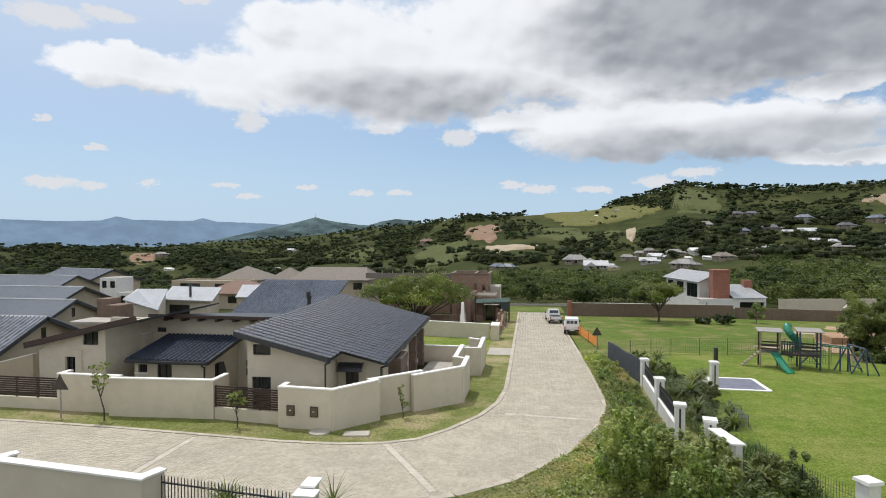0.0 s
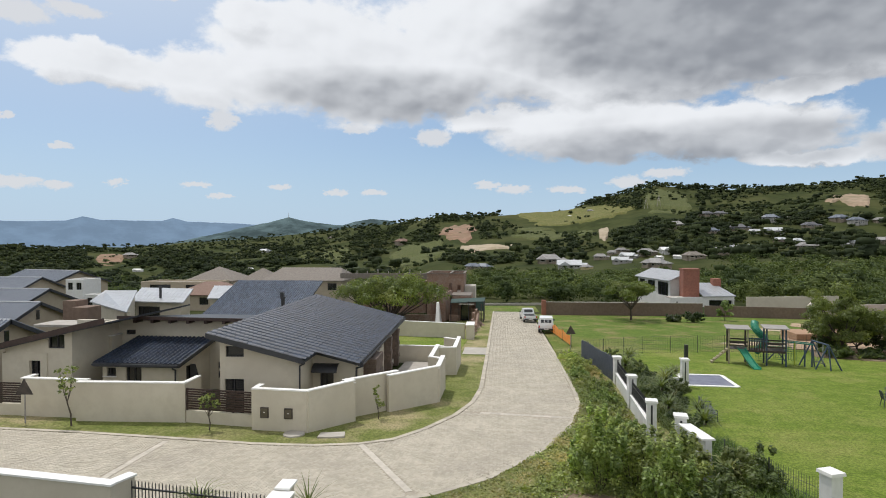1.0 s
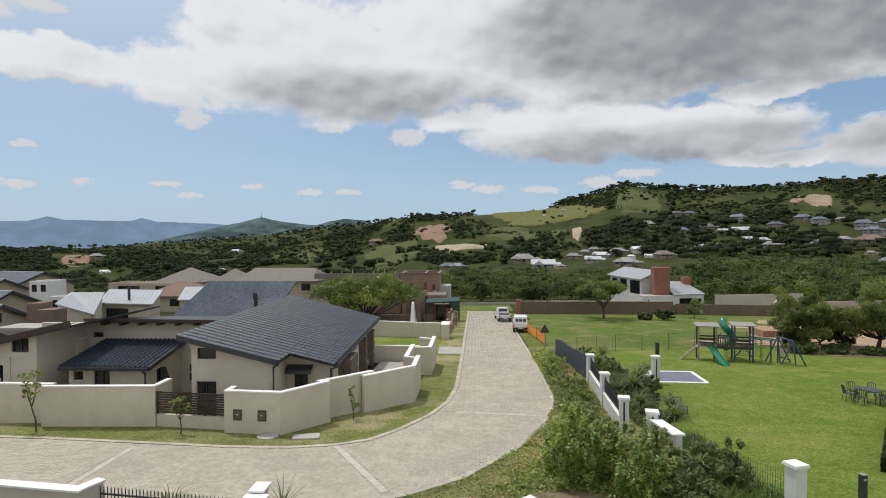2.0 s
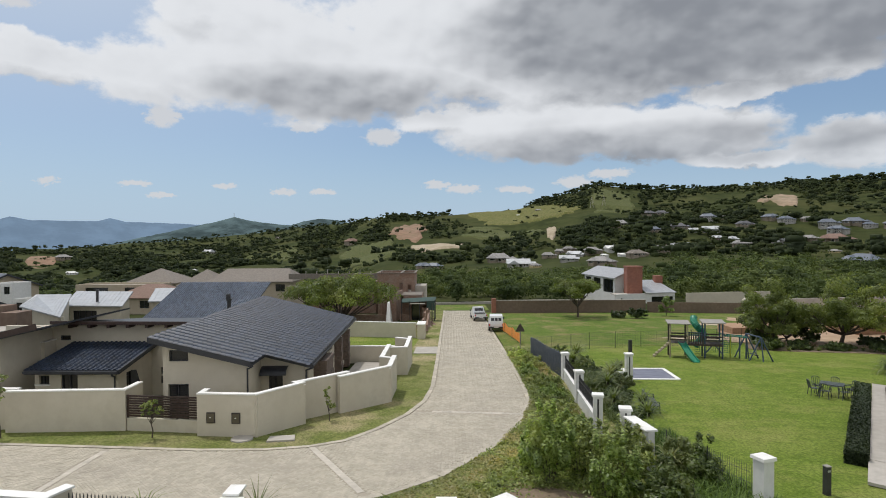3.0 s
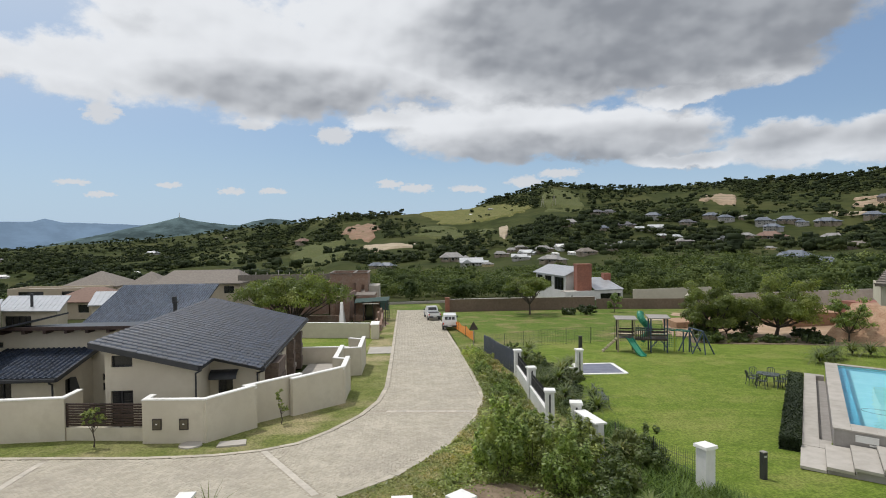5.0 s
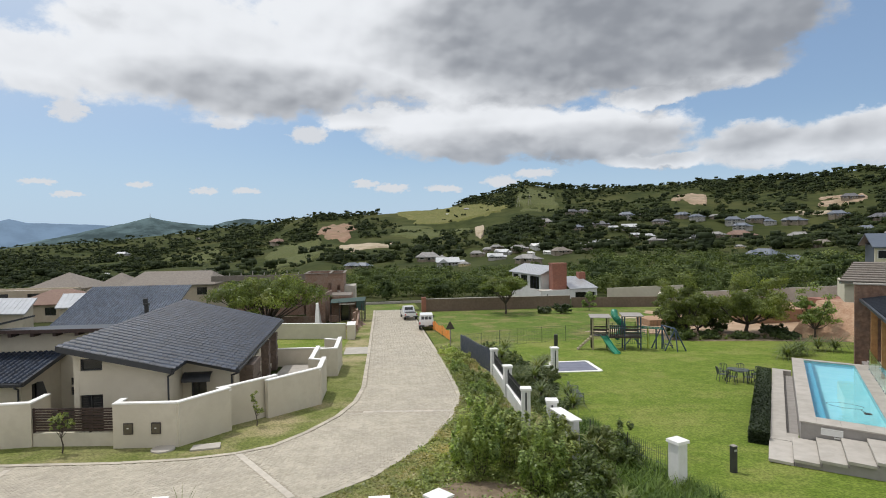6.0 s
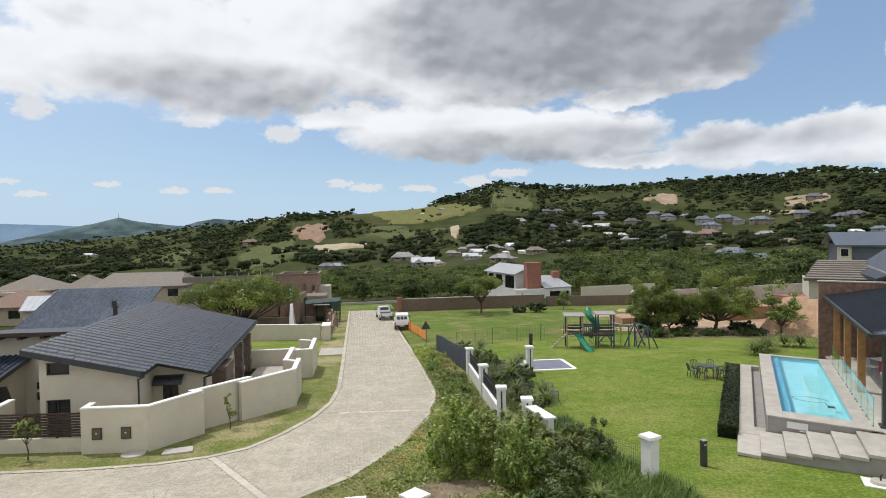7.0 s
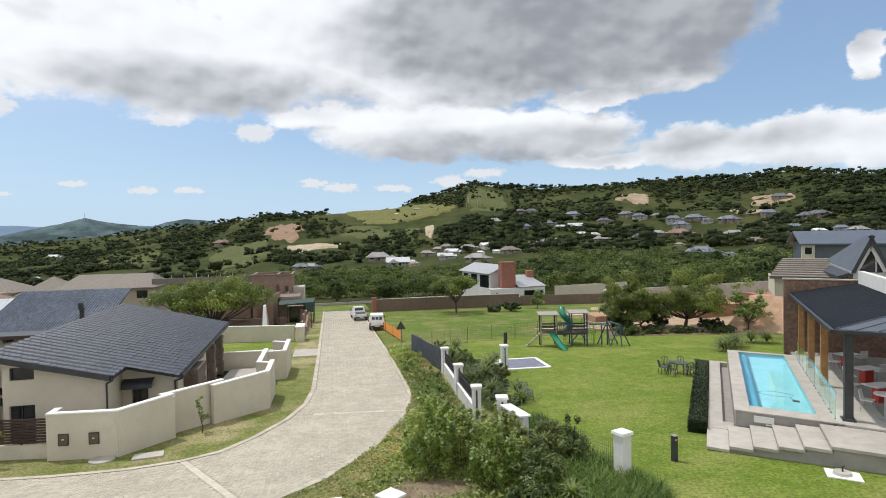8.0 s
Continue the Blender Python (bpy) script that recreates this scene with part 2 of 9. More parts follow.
def leafy(name, c1, c2, c3=None, rough=0.45, trans=0.35):
    """Foliage: tone changes from clump to clump, some light passes through."""
    m = bpy.data.materials.new(name)
    m.use_nodes = True
    tree = m.node_tree
    net = Net(tree)
    b = tree.nodes["Principled BSDF"]
    k = tree.nodes.new("ShaderNodeNewGeometry").outputs["Random Per Island"]
    co = tree.nodes.new("ShaderNodeTexCoord").outputs["Object"]
    col = net.mix(k, c1, c2)
    if c3 is not None:
        col = net.mix(net.step(net.noise(co, 0.35, 3), 0.5, 0.68), col, c3)
    big = net.step(net.noise(co, 0.06, 3, 0.6), 0.3, 0.72)
    col = net.mix(1.0, col, net.mix(big, (0.52, 0.56, 0.6), (1.45, 1.4, 1.25)), "MULTIPLY")
    net.put(b.inputs["Base Color"], col)
    b.inputs["Roughness"].default_value, b.inputs["Specular IOR Level"].default_value = rough, 0.5
    tr = tree.nodes.new("ShaderNodeBsdfTranslucent")
    net.put(tr.inputs["Color"], net.mix(1.0, col, (1.2, 1.2, 0.55), "MULTIPLY"))
    mx = tree.nodes.new("ShaderNodeMixShader")
    mx.inputs[0].default_value = trans
    tree.links.new(b.outputs[0], mx.inputs[1])
    tree.links.new(tr.outputs[0], mx.inputs[2])
    tree.links.new(mx.outputs[0], tree.nodes["Material Output"].inputs["Surface"])
    return m


PLASTER = material("cream_plaster", (0.53, 0.48, 0.385), (0.59, 0.54, 0.44), 2.0, 0.9, 0.2, 40, stain=(0.45, 0.40, 0.315), sscale=0.5, sfac=0.35)
PLASTER2 = material("sand_plaster", (0.40, 0.335, 0.25), (0.45, 0.385, 0.29), 2.0, 0.9, 0.2, 40, stain=(0.35, 0.29, 0.21), sscale=0.5, sfac=0.4)
COPING = material("white_coping", (0.78, 0.77, 0.74), (0.84, 0.83, 0.80), 3.0, 0.7, 0.1, stain=(0.62, 0.60, 0.55), sscale=1.2, sfac=0.4)
WHITE = material("white_paint", (0.66, 0.655, 0.63), (0.73, 0.725, 0.70), 3.0, 0.6, 0.08, stain=(0.56, 0.545, 0.51), sscale=0.8, sfac=0.4)
# tone changed from tile to tile also imitates highlights on the rolls
TILE = material("slate_roof_tile", (0.010, 0.0175, 0.035), (0.017, 0.028, 0.052), 3.0, 0.52, 0.1, 30, stain=(0.026, 0.040, 0.070), sscale=0.6, sfac=0.5, vary=0.3)
FASCIA = material("charcoal_fascia", (0.028, 0.030, 0.036), (0.040, 0.042, 0.048), 4.0, 0.5, 0.05)
BROWNWOOD = material("dark_brown_wood", (0.032, 0.018, 0.015), (0.052, 0.029, 0.024), 6.0, 0.6, 0.2, vary=0.15)
GLASS = material("dark_window_glass", (0.012, 0.014, 0.016), (0.02, 0.022, 0.025), 1.0, 0.08, 0.0, spec=0.8)
PAVER = material("clay_grey_paver", (0.40, 0.36, 0.285), (0.49, 0.445, 0.36), 1.1, 0.92, 0.3, 40, stain=(0.36, 0.32, 0.265), sscale=0.3, sfac=0.5, vary=0.10)
JOINT = material("sand_joint", (0.32, 0.285, 0.23), (0.40, 0.36, 0.295), 2.0, 0.95, 0.2, stain=(0.3, 0.26, 0.19), sscale=0.25, sfac=0.5)
KERB = material("kerb_concrete", (0.385, 0.345, 0.28), (0.49, 0.44, 0.36), 3.0, 0.9, 0.3, vary=0.12)
BANDSTONE = material("pale_band_paver", (0.45, 0.41, 0.345), (0.55, 0.50, 0.43), 3.0, 0.9, 0.3, vary=0.08)
CONCRETE = material("pale_concrete", (0.385, 0.355, 0.31), (0.465, 0.43, 0.385), 2.0, 0.85, 0.2, stain=(0.31, 0.28, 0.24), sscale=0.6, sfac=0.4, vary=0.05)
GREYWALL = material("grey_render", (0.27, 0.25, 0.23), (0.32, 0.30, 0.28), 2.5, 0.85, 0.15, stain=(0.22, 0.2, 0.18), sscale=0.5, sfac=0.4)
FIELD = material("rough_field", (0.030, 0.040, 0.014), (0.058, 0.068, 0.024), 0.05, 1.0, 0.5, 0.5, stain=(0.092, 0.092, 0.036), sscale=0.012, sfac=0.6, spec=0.05)


def grass(name, greens, dry, patch):
    """Turf: blades' grain, tufts, and dry patches of some metres."""
    m = bpy.data.materials.new(name)
    m.use_nodes = True
    tree = m.node_tree
    net = Net(tree)
    b = tree.nodes["Principled BSDF"]
    co = tree.nodes.new("ShaderNodeNewGeometry").outputs["Position"]
    col = net.mix(net.step(net.noise(co, 1.3, 4, 0.65), 0.32, 0.68), greens[0], greens[1])
    col = net.mix(net.math("MULTIPLY", net.step(net.noise(co, 0.28, 5, 0.65), 0.45, 0.68), patch), col, dry)
    col = net.mix(net.math("MULTIPLY", net.step(net.noise(co, 0.09, 4, 0.6), 0.5, 0.7), patch * 0.8), col, tuple(0.5 * (g + d) for g, d in zip(greens[1], dry)))
    fine = net.noise(co, 9.0, 3, 0.7)
    col = net.mix(1.0, col, net.mix(net.step(fine, 0.3, 0.7), (0.62, 0.64, 0.6), (1.32, 1.3, 1.25)), "MULTIPLY")
    net.put(b.inputs["Base Color"], col)
    b.inputs["Roughness"].default_value, b.inputs["Specular IOR Level"].default_value = 0.95, 0.15
    bn = tree.nodes.new("ShaderNodeBump")
    bn.inputs["Strength"].default_value, bn.inputs["Distance"].default_value = 0.9, 0.05
    net.put(bn.inputs["Height"], net.math("ADD", net.noise(co, 22.0, 3, 0.7), net.noise(co, 3.0, 3, 0.6)))
    net.put(b.inputs["Normal"], bn.outputs[0])
    return m


STEEL = material("dark_steel", (0.03, 0.03, 0.032), (0.045, 0.045, 0.048), 5.0, 0.5, 0.05)
BRICK = material("red_brick", (0.26, 0.10, 0.07), (0.34, 0.15, 0.10), 4.0, 0.85, 0.3, 12, stain=(0.2, 0.1, 0.08), sfac=0.4)
LAWN = grass("mown_lawn", ((0.118, 0.176, 0.024), (0.172, 0.230, 0.042)), (0.255, 0.262, 0.082), 0.72)
FIELDGRASS = grass("plot_grass", ((0.085, 0.140, 0.022), (0.130, 0.182, 0.036)), (0.25, 0.21, 0.10), 0.8)
VERGE = grass("dry_verge_grass", ((0.130, 0.160, 0.040), (0.20, 0.218, 0.074)), (0.36, 0.305, 0.18), 0.95)

# ---- ground: one sheet from the street down into the valley and up the hills ----
FALL = 0.045                                     # the street falls 4.5 cm a metre
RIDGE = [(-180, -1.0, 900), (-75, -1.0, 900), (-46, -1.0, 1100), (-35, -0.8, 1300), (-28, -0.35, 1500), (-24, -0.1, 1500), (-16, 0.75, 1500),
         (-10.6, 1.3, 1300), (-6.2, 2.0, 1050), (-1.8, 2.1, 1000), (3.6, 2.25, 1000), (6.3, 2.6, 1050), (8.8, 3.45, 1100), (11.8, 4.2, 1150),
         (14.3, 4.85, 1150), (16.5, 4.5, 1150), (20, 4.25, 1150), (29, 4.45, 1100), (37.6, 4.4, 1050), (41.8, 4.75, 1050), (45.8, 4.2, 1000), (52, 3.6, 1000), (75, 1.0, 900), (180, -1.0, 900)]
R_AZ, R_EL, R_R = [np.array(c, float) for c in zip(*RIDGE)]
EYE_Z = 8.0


def street(x, y):
    return -FALL * y


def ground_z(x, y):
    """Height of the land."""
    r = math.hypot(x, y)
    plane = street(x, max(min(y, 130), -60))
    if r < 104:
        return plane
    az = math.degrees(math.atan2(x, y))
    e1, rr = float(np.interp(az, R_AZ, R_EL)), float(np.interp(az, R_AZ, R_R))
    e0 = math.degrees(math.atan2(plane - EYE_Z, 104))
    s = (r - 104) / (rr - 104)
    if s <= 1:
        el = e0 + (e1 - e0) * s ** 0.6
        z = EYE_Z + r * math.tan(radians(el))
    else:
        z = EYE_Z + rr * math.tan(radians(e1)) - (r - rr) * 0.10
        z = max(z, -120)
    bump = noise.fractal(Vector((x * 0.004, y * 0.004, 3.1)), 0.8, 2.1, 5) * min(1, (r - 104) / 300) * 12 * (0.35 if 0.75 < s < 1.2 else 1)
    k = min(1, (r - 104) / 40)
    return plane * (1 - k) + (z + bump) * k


def make_ground():
    azs = sorted(set([-180 + 3 * i for i in range(120)] + [round(-60 + 0.35 * i, 3) for i in range(343)]))
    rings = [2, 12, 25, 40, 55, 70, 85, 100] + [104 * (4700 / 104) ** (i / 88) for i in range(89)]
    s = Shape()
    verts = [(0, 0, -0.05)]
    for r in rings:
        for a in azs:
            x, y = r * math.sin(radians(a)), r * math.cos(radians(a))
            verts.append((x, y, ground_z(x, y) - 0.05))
    n = len(azs)
    faces = [(0, 1 + (i + 1) % n, 1 + i) for i in range(n)]
    for j in range(len(rings) - 1):
        for i in range(n):
            a, b = 1 + j * n + i, 1 + j * n + (i + 1) % n
            faces.append((a, b, b + n, a + n))
    s.add(verts, faces)
    return single("ground", s, FIELD, "green bush-covered land falling to a valley and rising into hills", kind="structure", smooth=True)


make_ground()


def sheet(name, poly, mat, label, up=0.0, smooth=False):
    """A flat surface on the sloping street plane."""
    s = Shape()
    s.slab([(x, y, street(x, y) + up) for x, y in poly], 0.04)
    return single(name, s, mat, label, kind="structure")


# street: the straight arm runs ahead, the other bends away to the left past the near wall
def arc(cx, cy, r, a0, a1, n):
    return [(cx + r * math.cos(radians(a0 + (a1 - a0) * i / n)), cy + r * math.sin(radians(a0 + (a1 - a0) * i / n))) for i in range(n + 1)]


KERB_L = [(-90, 26.3), (-40, 25.8), (-26, 25.45), (-19.5, 25.15), (-13.5, 24.6), (-10.7, 24.35), (-8.1, 24.4), (-6.2, 24.85), (-4.8, 25.65), (-3.5, 27.6), (-2.3, 30.2), (-1.5, 33.2), (-1.15, 37), (-1.1, 48), (-1.1, 96)]
KERB_R = [(4.4, 96), (4.5, 55), (4.55, 45), (4.4, 36), (4.25, 33.3), (3.2, 28.7), (1.6, 25.0), (-0.6, 21.5), (-2.5, 19.8), (-5.5, 18.3), (-9, 17.6), (-14, 17.4), (-30, 17.8), (-90, 18.8)]
ROAD_BED = sheet("road", KERB_L + KERB_R, JOINT, "pale clay-brick paved street with sandy joints", 0.0)
ROAD_BED.name = "road"
sheet("lawn", [(5.2, 52), (5.2, 36), (7.2, 27), (7.2, 19), (6, 12), (6, -5), (60, -5), (62, 30), (44, 52), (28, 56), (12.5, 56)], LAWN, "closely mown bright green lawn", 0.0)
sheet("field", [(4.9, 51.5), (11, 55), (27, 55.5), (45, 60), (49, 99), (6.4, 92), (4.9, 92)], FIELDGRASS, "green grassed open plot", 0.01)
sheet("end_verge", [(-7, 96.3), (6.2, 96.3), (6.2, 109.5), (-6, 108.5)], FIELDGRASS, "rough grass strip beyond the end of the street", 0.01)
sheet("verge", [(-90, 28.5), (-90, 26.3)] + KERB_L[1:] + [(-1.1, 96), (-6, 96), (-6, 45), (-12, 29), (-30, 28.5)], VERGE, "grass verge along the street, dry in patches", 0.02)
sheet("bank", [(-2.5, 19.8), (-0.6, 21.5), (1.6, 25.0), (3.2, 28.7), (4.25, 33.3), (4.4, 36), (4.55, 45), (4.5, 55), (9, 55), (9, 30), (9, 17), (2, 12), (-6, 14), (-5.5, 18.3)], VERGE, "planted bank of low groundcover", 0.02)
DIRT = material("dry_brown_soil", (0.16, 0.115, 0.075), (0.25, 0.19, 0.13), 3.0, 0.95, 0.5, 12, stain=(0.11, 0.085, 0.05), sscale=1.2, sfac=0.6)
sheet("soil_patch", [(1.6, 19.3), (2.5, 18.3), (4.2, 18.1), (5.2, 18.6), (4.6, 19.6), (3.4, 20.3), (2.2, 20.2)], DIRT, "bare brown soil under the corner shrubs", 0.035)

# ---- boundary walls ----
def wall_run(name, pts, height, label, thick=0.23, mat=None, cap=True, low=0.25):
    """A plastered wall along a line of points, with a white coping; it steps with the ground."""
    root = thing(name, label, "wall", kind="structure")
    body, top = Shape(), Shape()
    for i, ((x0, y0), (x1, y1)) in enumerate(zip(pts, pts[1:])):
        d = Vector((x1 - x0, y1 - y0, 0)).normalized()
        s = Vector((d.y, -d.x, 0)) * thick / 2
        a, b = Vector((x0, y0, 0)) - d * thick / 2, Vector((x1, y1, 0)) + d * thick / 2
        zb, zt = min(street(x0, y0), street(x1, y1)) - low, max(street(x0, y0), street(x1, y1)) + height + 0.004 * (i % 3)

        def ring(k, z):
            return [(p.x, p.y, z) for p in (a - s * k, a + s * k, b + s * k, b - s * k)][::-1]

        body.hexa(ring(1, zb), ring(1, zt))
        if cap:
            top.hexa(ring(1.22, zt + 0.002), ring(1.22, zt + 0.06))
    part("masonry", body, mat or PLASTER, root)
    if cap:
        part("coping", top, COPING, root, "white painted coping")
    return root



WALL_LABEL = "cream plastered boundary wall with white coping beside the verge"
for run in ([(-15.75, 28.8), (-15.75, 27.45), (-21.1, 27.15)], [(-11.7, 27.3), (-11.7, 26.6), (-9.05, 26.4), (-7.45, 28.5), (-7.95, 29.0)],
            [(-7.95, 29.05), (-5.75, 31.3)], [(-5.95, 30.6), (-3.65, 33.0), (-3.65, 36.3), (-4.5, 36.8)],
            [(-4.5, 36.85), (-4.5, 41.0), (-3.3, 41.2), (-3.3, 45.5), (-4.4, 46.2)],
            [(-21.1, 27.7), (-24.6, 27.75)], [(-24.6, 27.75), (-24.6, 28.4)]):
    wall_run("boundary_wall", run, 1.95, WALL_LABEL)
wall_run("plot_wall", [(-4.4, 46.2), (-11.5, 46.4)], 1.3, "low cream plastered wall between two plots")
wall_run("plot_wall", [(-3.9, 61.0), (-11.8, 62.6)], 1.6, "cream plastered wall between two plots")
plot_pier = thing("plot_pier", "cream plastered wall pier beside the street", "pier")
part("masonry", Shape().box(-3.62, 60.3, -3.4, -2.85, 62.6, -1.22), PLASTER, plot_pier)
part("coping", Shape().box(-3.68, 60.24, -1.218, -2.79, 62.66, -1.15), COPING, plot_pier, "white painted coping")


def slat_fence(a, b, posts, label):
    """Dark timber slats on a low plastered base between two walls."""
    root = thing("slat_fence", label, "fence")
    (x0, y0), (x1, y1) = a, b
    base = Shape()
    d = Vector((x1 - x0, y1 - y0, 0))
    z0, z1 = street(x0, y0), street(x1, y1)
    base.beam((x0, y0, z0 + 0.62), (x1, y1, z1 + 0.62), 0.2, 0.9)
    part("base_wall", base, PLASTER, root, "low cream plastered base")
    for i in range(posts + 1):
        k = i / posts
        p = Vector((x0, y0, z0)) + Vector((x1 - x0, y1 - y0, z1 - z0)) * k
        part("post", Shape().box(p.x - 0.04, p.y - 0.04, p.z + 0.6, p.x + 0.04, p.y + 0.04, p.z + 1.72), BROWNWOOD, root)
    side = Vector((d.y, -d.x, 0)).normalized() * 0.06
    for j in range(9):
        z = 0.70 + j * 0.118
        part("slat", Shape().beam((x0 + side.x, y0 + side.y, z0 + z + 0.085), (x1 + side.x, y1 + side.y, z1 + z + 0.085), 0.03, 0.085), BROWNWOOD, root)
    return root


slat_fence((-15.6, 27.5), (-11.8, 27.0), 3, "dark brown horizontal slat fence on a plastered base")
slat_fence((-32.5, 28.0), (-24.75, 27.8), 6, "dark brown horizontal slat fence on a plastered base")

# near wall and steel fence this side of the street
near = thing("boundary_wall", "cream plastered near wall with a wide white coping", "wall", kind="structure")
nb, nc = Shape(), Shape()
for i, (x0, y0, x1, y1) in enumerate(((-30, 16.2, -16.45, 16.3), (-16.7, 16.3, -16.45, 16.7), (-16.5, 16.12, -11.0, 15.45), (-11.16, 15.4, -10.9, 16.1))):
    d = Vector((x1 - x0, y1 - y0, 0)).normalized()
    nb.beam((x0, y0, 0.936 + 0.004 * i), (x1, y1, 0.936 + 0.004 * i), 0.26, 2.2)
    nc.beam((x0 - d.x * 0.05, y0 - d.y * 0.05, 1.0 + 0.004 * i), (x1 + d.x * 0.05, y1 + d.y * 0.05, 1.0 + 0.004 * i), 0.36, 0.058)
part("masonry", nb, PLASTER, near)
part("coping", nc, COPING, near, "white painted coping")


def bar_fence(a, b, z_top, height, step, label, mat=None, name="steel_fence"):
    """Upright bars with pointed tips through two rails."""
    root = thing(name, label, "fence")
    a, b = Vector((*a, 0)), Vector((*b, 0))
    n = max(2, int((b - a).length / step))
    rails = Shape()
    for i in range(n + 1):
        p = a + (b - a) * i / n
        zt = z_top(p.x, p.y)
        s = Shape().box(p.x - 0.011, p.y - 0.011, zt - height, p.x + 0.011, p.y + 0.011, zt - 0.05)
        s.hexa([(p.x - 0.011, p.y - 0.011, zt - 0.05), (p.x + 0.011, p.y - 0.011, zt - 0.05), (p.x + 0.011, p.y + 0.011, zt - 0.05), (p.x - 0.011, p.y + 0.011, zt - 0.05)],
               [(p.x - 0.002, p.y - 0.002, zt), (p.x + 0.002, p.y - 0.002, zt), (p.x + 0.002, p.y + 0.002, zt), (p.x - 0.002, p.y + 0.002, zt)])
        part("bar", s, mat or STEEL, root)
    for dz in (0.2, height - 0.15):
        part("rail", Shape().beam((a.x, a.y, z_top(a.x, a.y) - dz), (b.x, b.y, z_top(b.x, b.y) - dz), 0.045, 0.045), mat or STEEL, root)
    return root


bar_fence((-10.8, 15.95), (-6.3, 15.35), lambda x, y: 0.88, 1.5, 0.115, "dark steel bar fence between near wall and pier")
pier = thing("gate_pier", "cream plastered pier with stepped white coping", "pier")
pb, pc = Shape(), Shape()
pb.box(-6.25, 15.1, -1.2, -5.75, 15.5, 0.90).box(-6.2, 15.5, -1.2, -5.9, 16.0, 0.98)
pc.box(-6.33, 15.0, 0.902, -5.68, 15.48, 0.96).box(-6.27, 15.46, 0.982, -5.83, 16.08, 1.04)
part("masonry", pb, PLASTER, pier)
part("coping", pc, COPING, pier, "white painted coping")

# low wall end and square pier that carry the near boundary on towards the park
stub = thing("boundary_wall", "short cream plastered wall end with a white coping", "wall", kind="structure")
part("masonry", Shape().box(-0.48 + 0.06, 15.62 - 0.5, -1.2, 0.10 - 0.06, 15.62 - 0.06, 0.84), PLASTER, stub)
part("coping", Shape().box(-0.48, 15.62 - 0.56, 0.842, 0.10, 15.62, 0.9), COPING, stub, "white painted coping")
near_pier = thing("gate_pier", "cream plastered pier with a low pyramid cap", "pier", m=pose(1.43, 15.56, 0, 0, 0, 38))
part("shaft", Shape().box(-0.24, -0.24, -1.3, 0.24, 0.24, 0.80), PLASTER, near_pier)
part("cap", Shape().box(-0.31, -0.31, 0.802, 0.31, 0.31, 0.86).hexa([(-0.30, -0.30, 0.862), (0.30, -0.30, 0.862), (0.30, 0.30, 0.862), (-0.30, 0.30, 0.862)], [(-0.03, -0.03, 0.95), (0.03, -0.03, 0.95), (0.03, 0.03, 0.95), (-0.03, 0.03, 0.95)]), COPING, near_pier, "white pyramid cap")

# ---- houses ----
def facade(p0, p1, base, top, openings=(), thick=0.24, butt=True):
    """A wall from p0 to p1 (its outer face lies to the right of that way). top: height at either end. openings: u0, u1, z0, z1, cut right through."""
    s = Shape()
    a, b = Vector((*p0, 0)), Vector((*p1, 0))
    length = (b - a).length
    d = (b - a).normalized()
    n = Vector((-d.y, d.x, 0)) * thick
    first = thick + 0.003 if butt else 0.0
    us = sorted({first, length} | {u for o in openings for u in o[:2] if first < u < length})
    zs = sorted({base} | {z for o in openings for z in o[2:4] if z > base})
    nz = len(zs) + 1
    pts = []
    for u in us:
        zt = top[0] + (top[1] - top[0]) * u / length
        for k, z in enumerate(zs + [zt]):
            p = a + d * u
            z = min(z, zt - 0.002 * (nz - 1 - k))
            pts += [(p.x, p.y, z), (p.x + n.x, p.y + n.y, z)]

    def at(i, j, k):
        return 2 * (i * nz + j) + k

    def solid(i, j):
        if not (0 <= i < len(us) - 1 and 0 <= j < nz - 1):
            return False
        um = (us[i] + us[i + 1]) / 2
        zm = zs[j] + 0.01 if j == nz - 2 else (zs[j] + zs[j + 1]) / 2
        return not any(o[0] < um < o[1] and o[2] < zm < o[3] for o in openings)

    faces = []
    for i in range(len(us) - 1):
        for j in range(nz - 1):
            if not solid(i, j):
                continue
            faces.append((at(i, j, 0), at(i + 1, j, 0), at(i + 1, j + 1, 0), at(i, j + 1, 0)))
            faces.append((at(i, j + 1, 1), at(i + 1, j + 1, 1), at(i + 1, j, 1), at(i, j, 1)))
            if not solid(i - 1, j):
                faces.append((at(i, j, 1), at(i, j, 0), at(i, j + 1, 0), at(i, j + 1, 1)))
            if not solid(i + 1, j):
                faces.append((at(i + 1, j, 0), at(i + 1, j, 1), at(i + 1, j + 1, 1), at(i + 1, j + 1, 0)))
            if not solid(i, j - 1):
                faces.append((at(i, j, 0), at(i, j, 1), at(i + 1, j, 1), at(i + 1, j, 0)))
            if not solid(i, j + 1):
                faces.append((at(i, j + 1, 0), at(i + 1, j + 1, 0), at(i + 1, j + 1, 1), at(i, j + 1, 1)))
    used = sorted({k for f in faces for k in f})
    back = {k: q for q, k in enumerate(used)}
    return s.add([pts[k] for k in used], [tuple(back[k] for k in f) for f in faces])


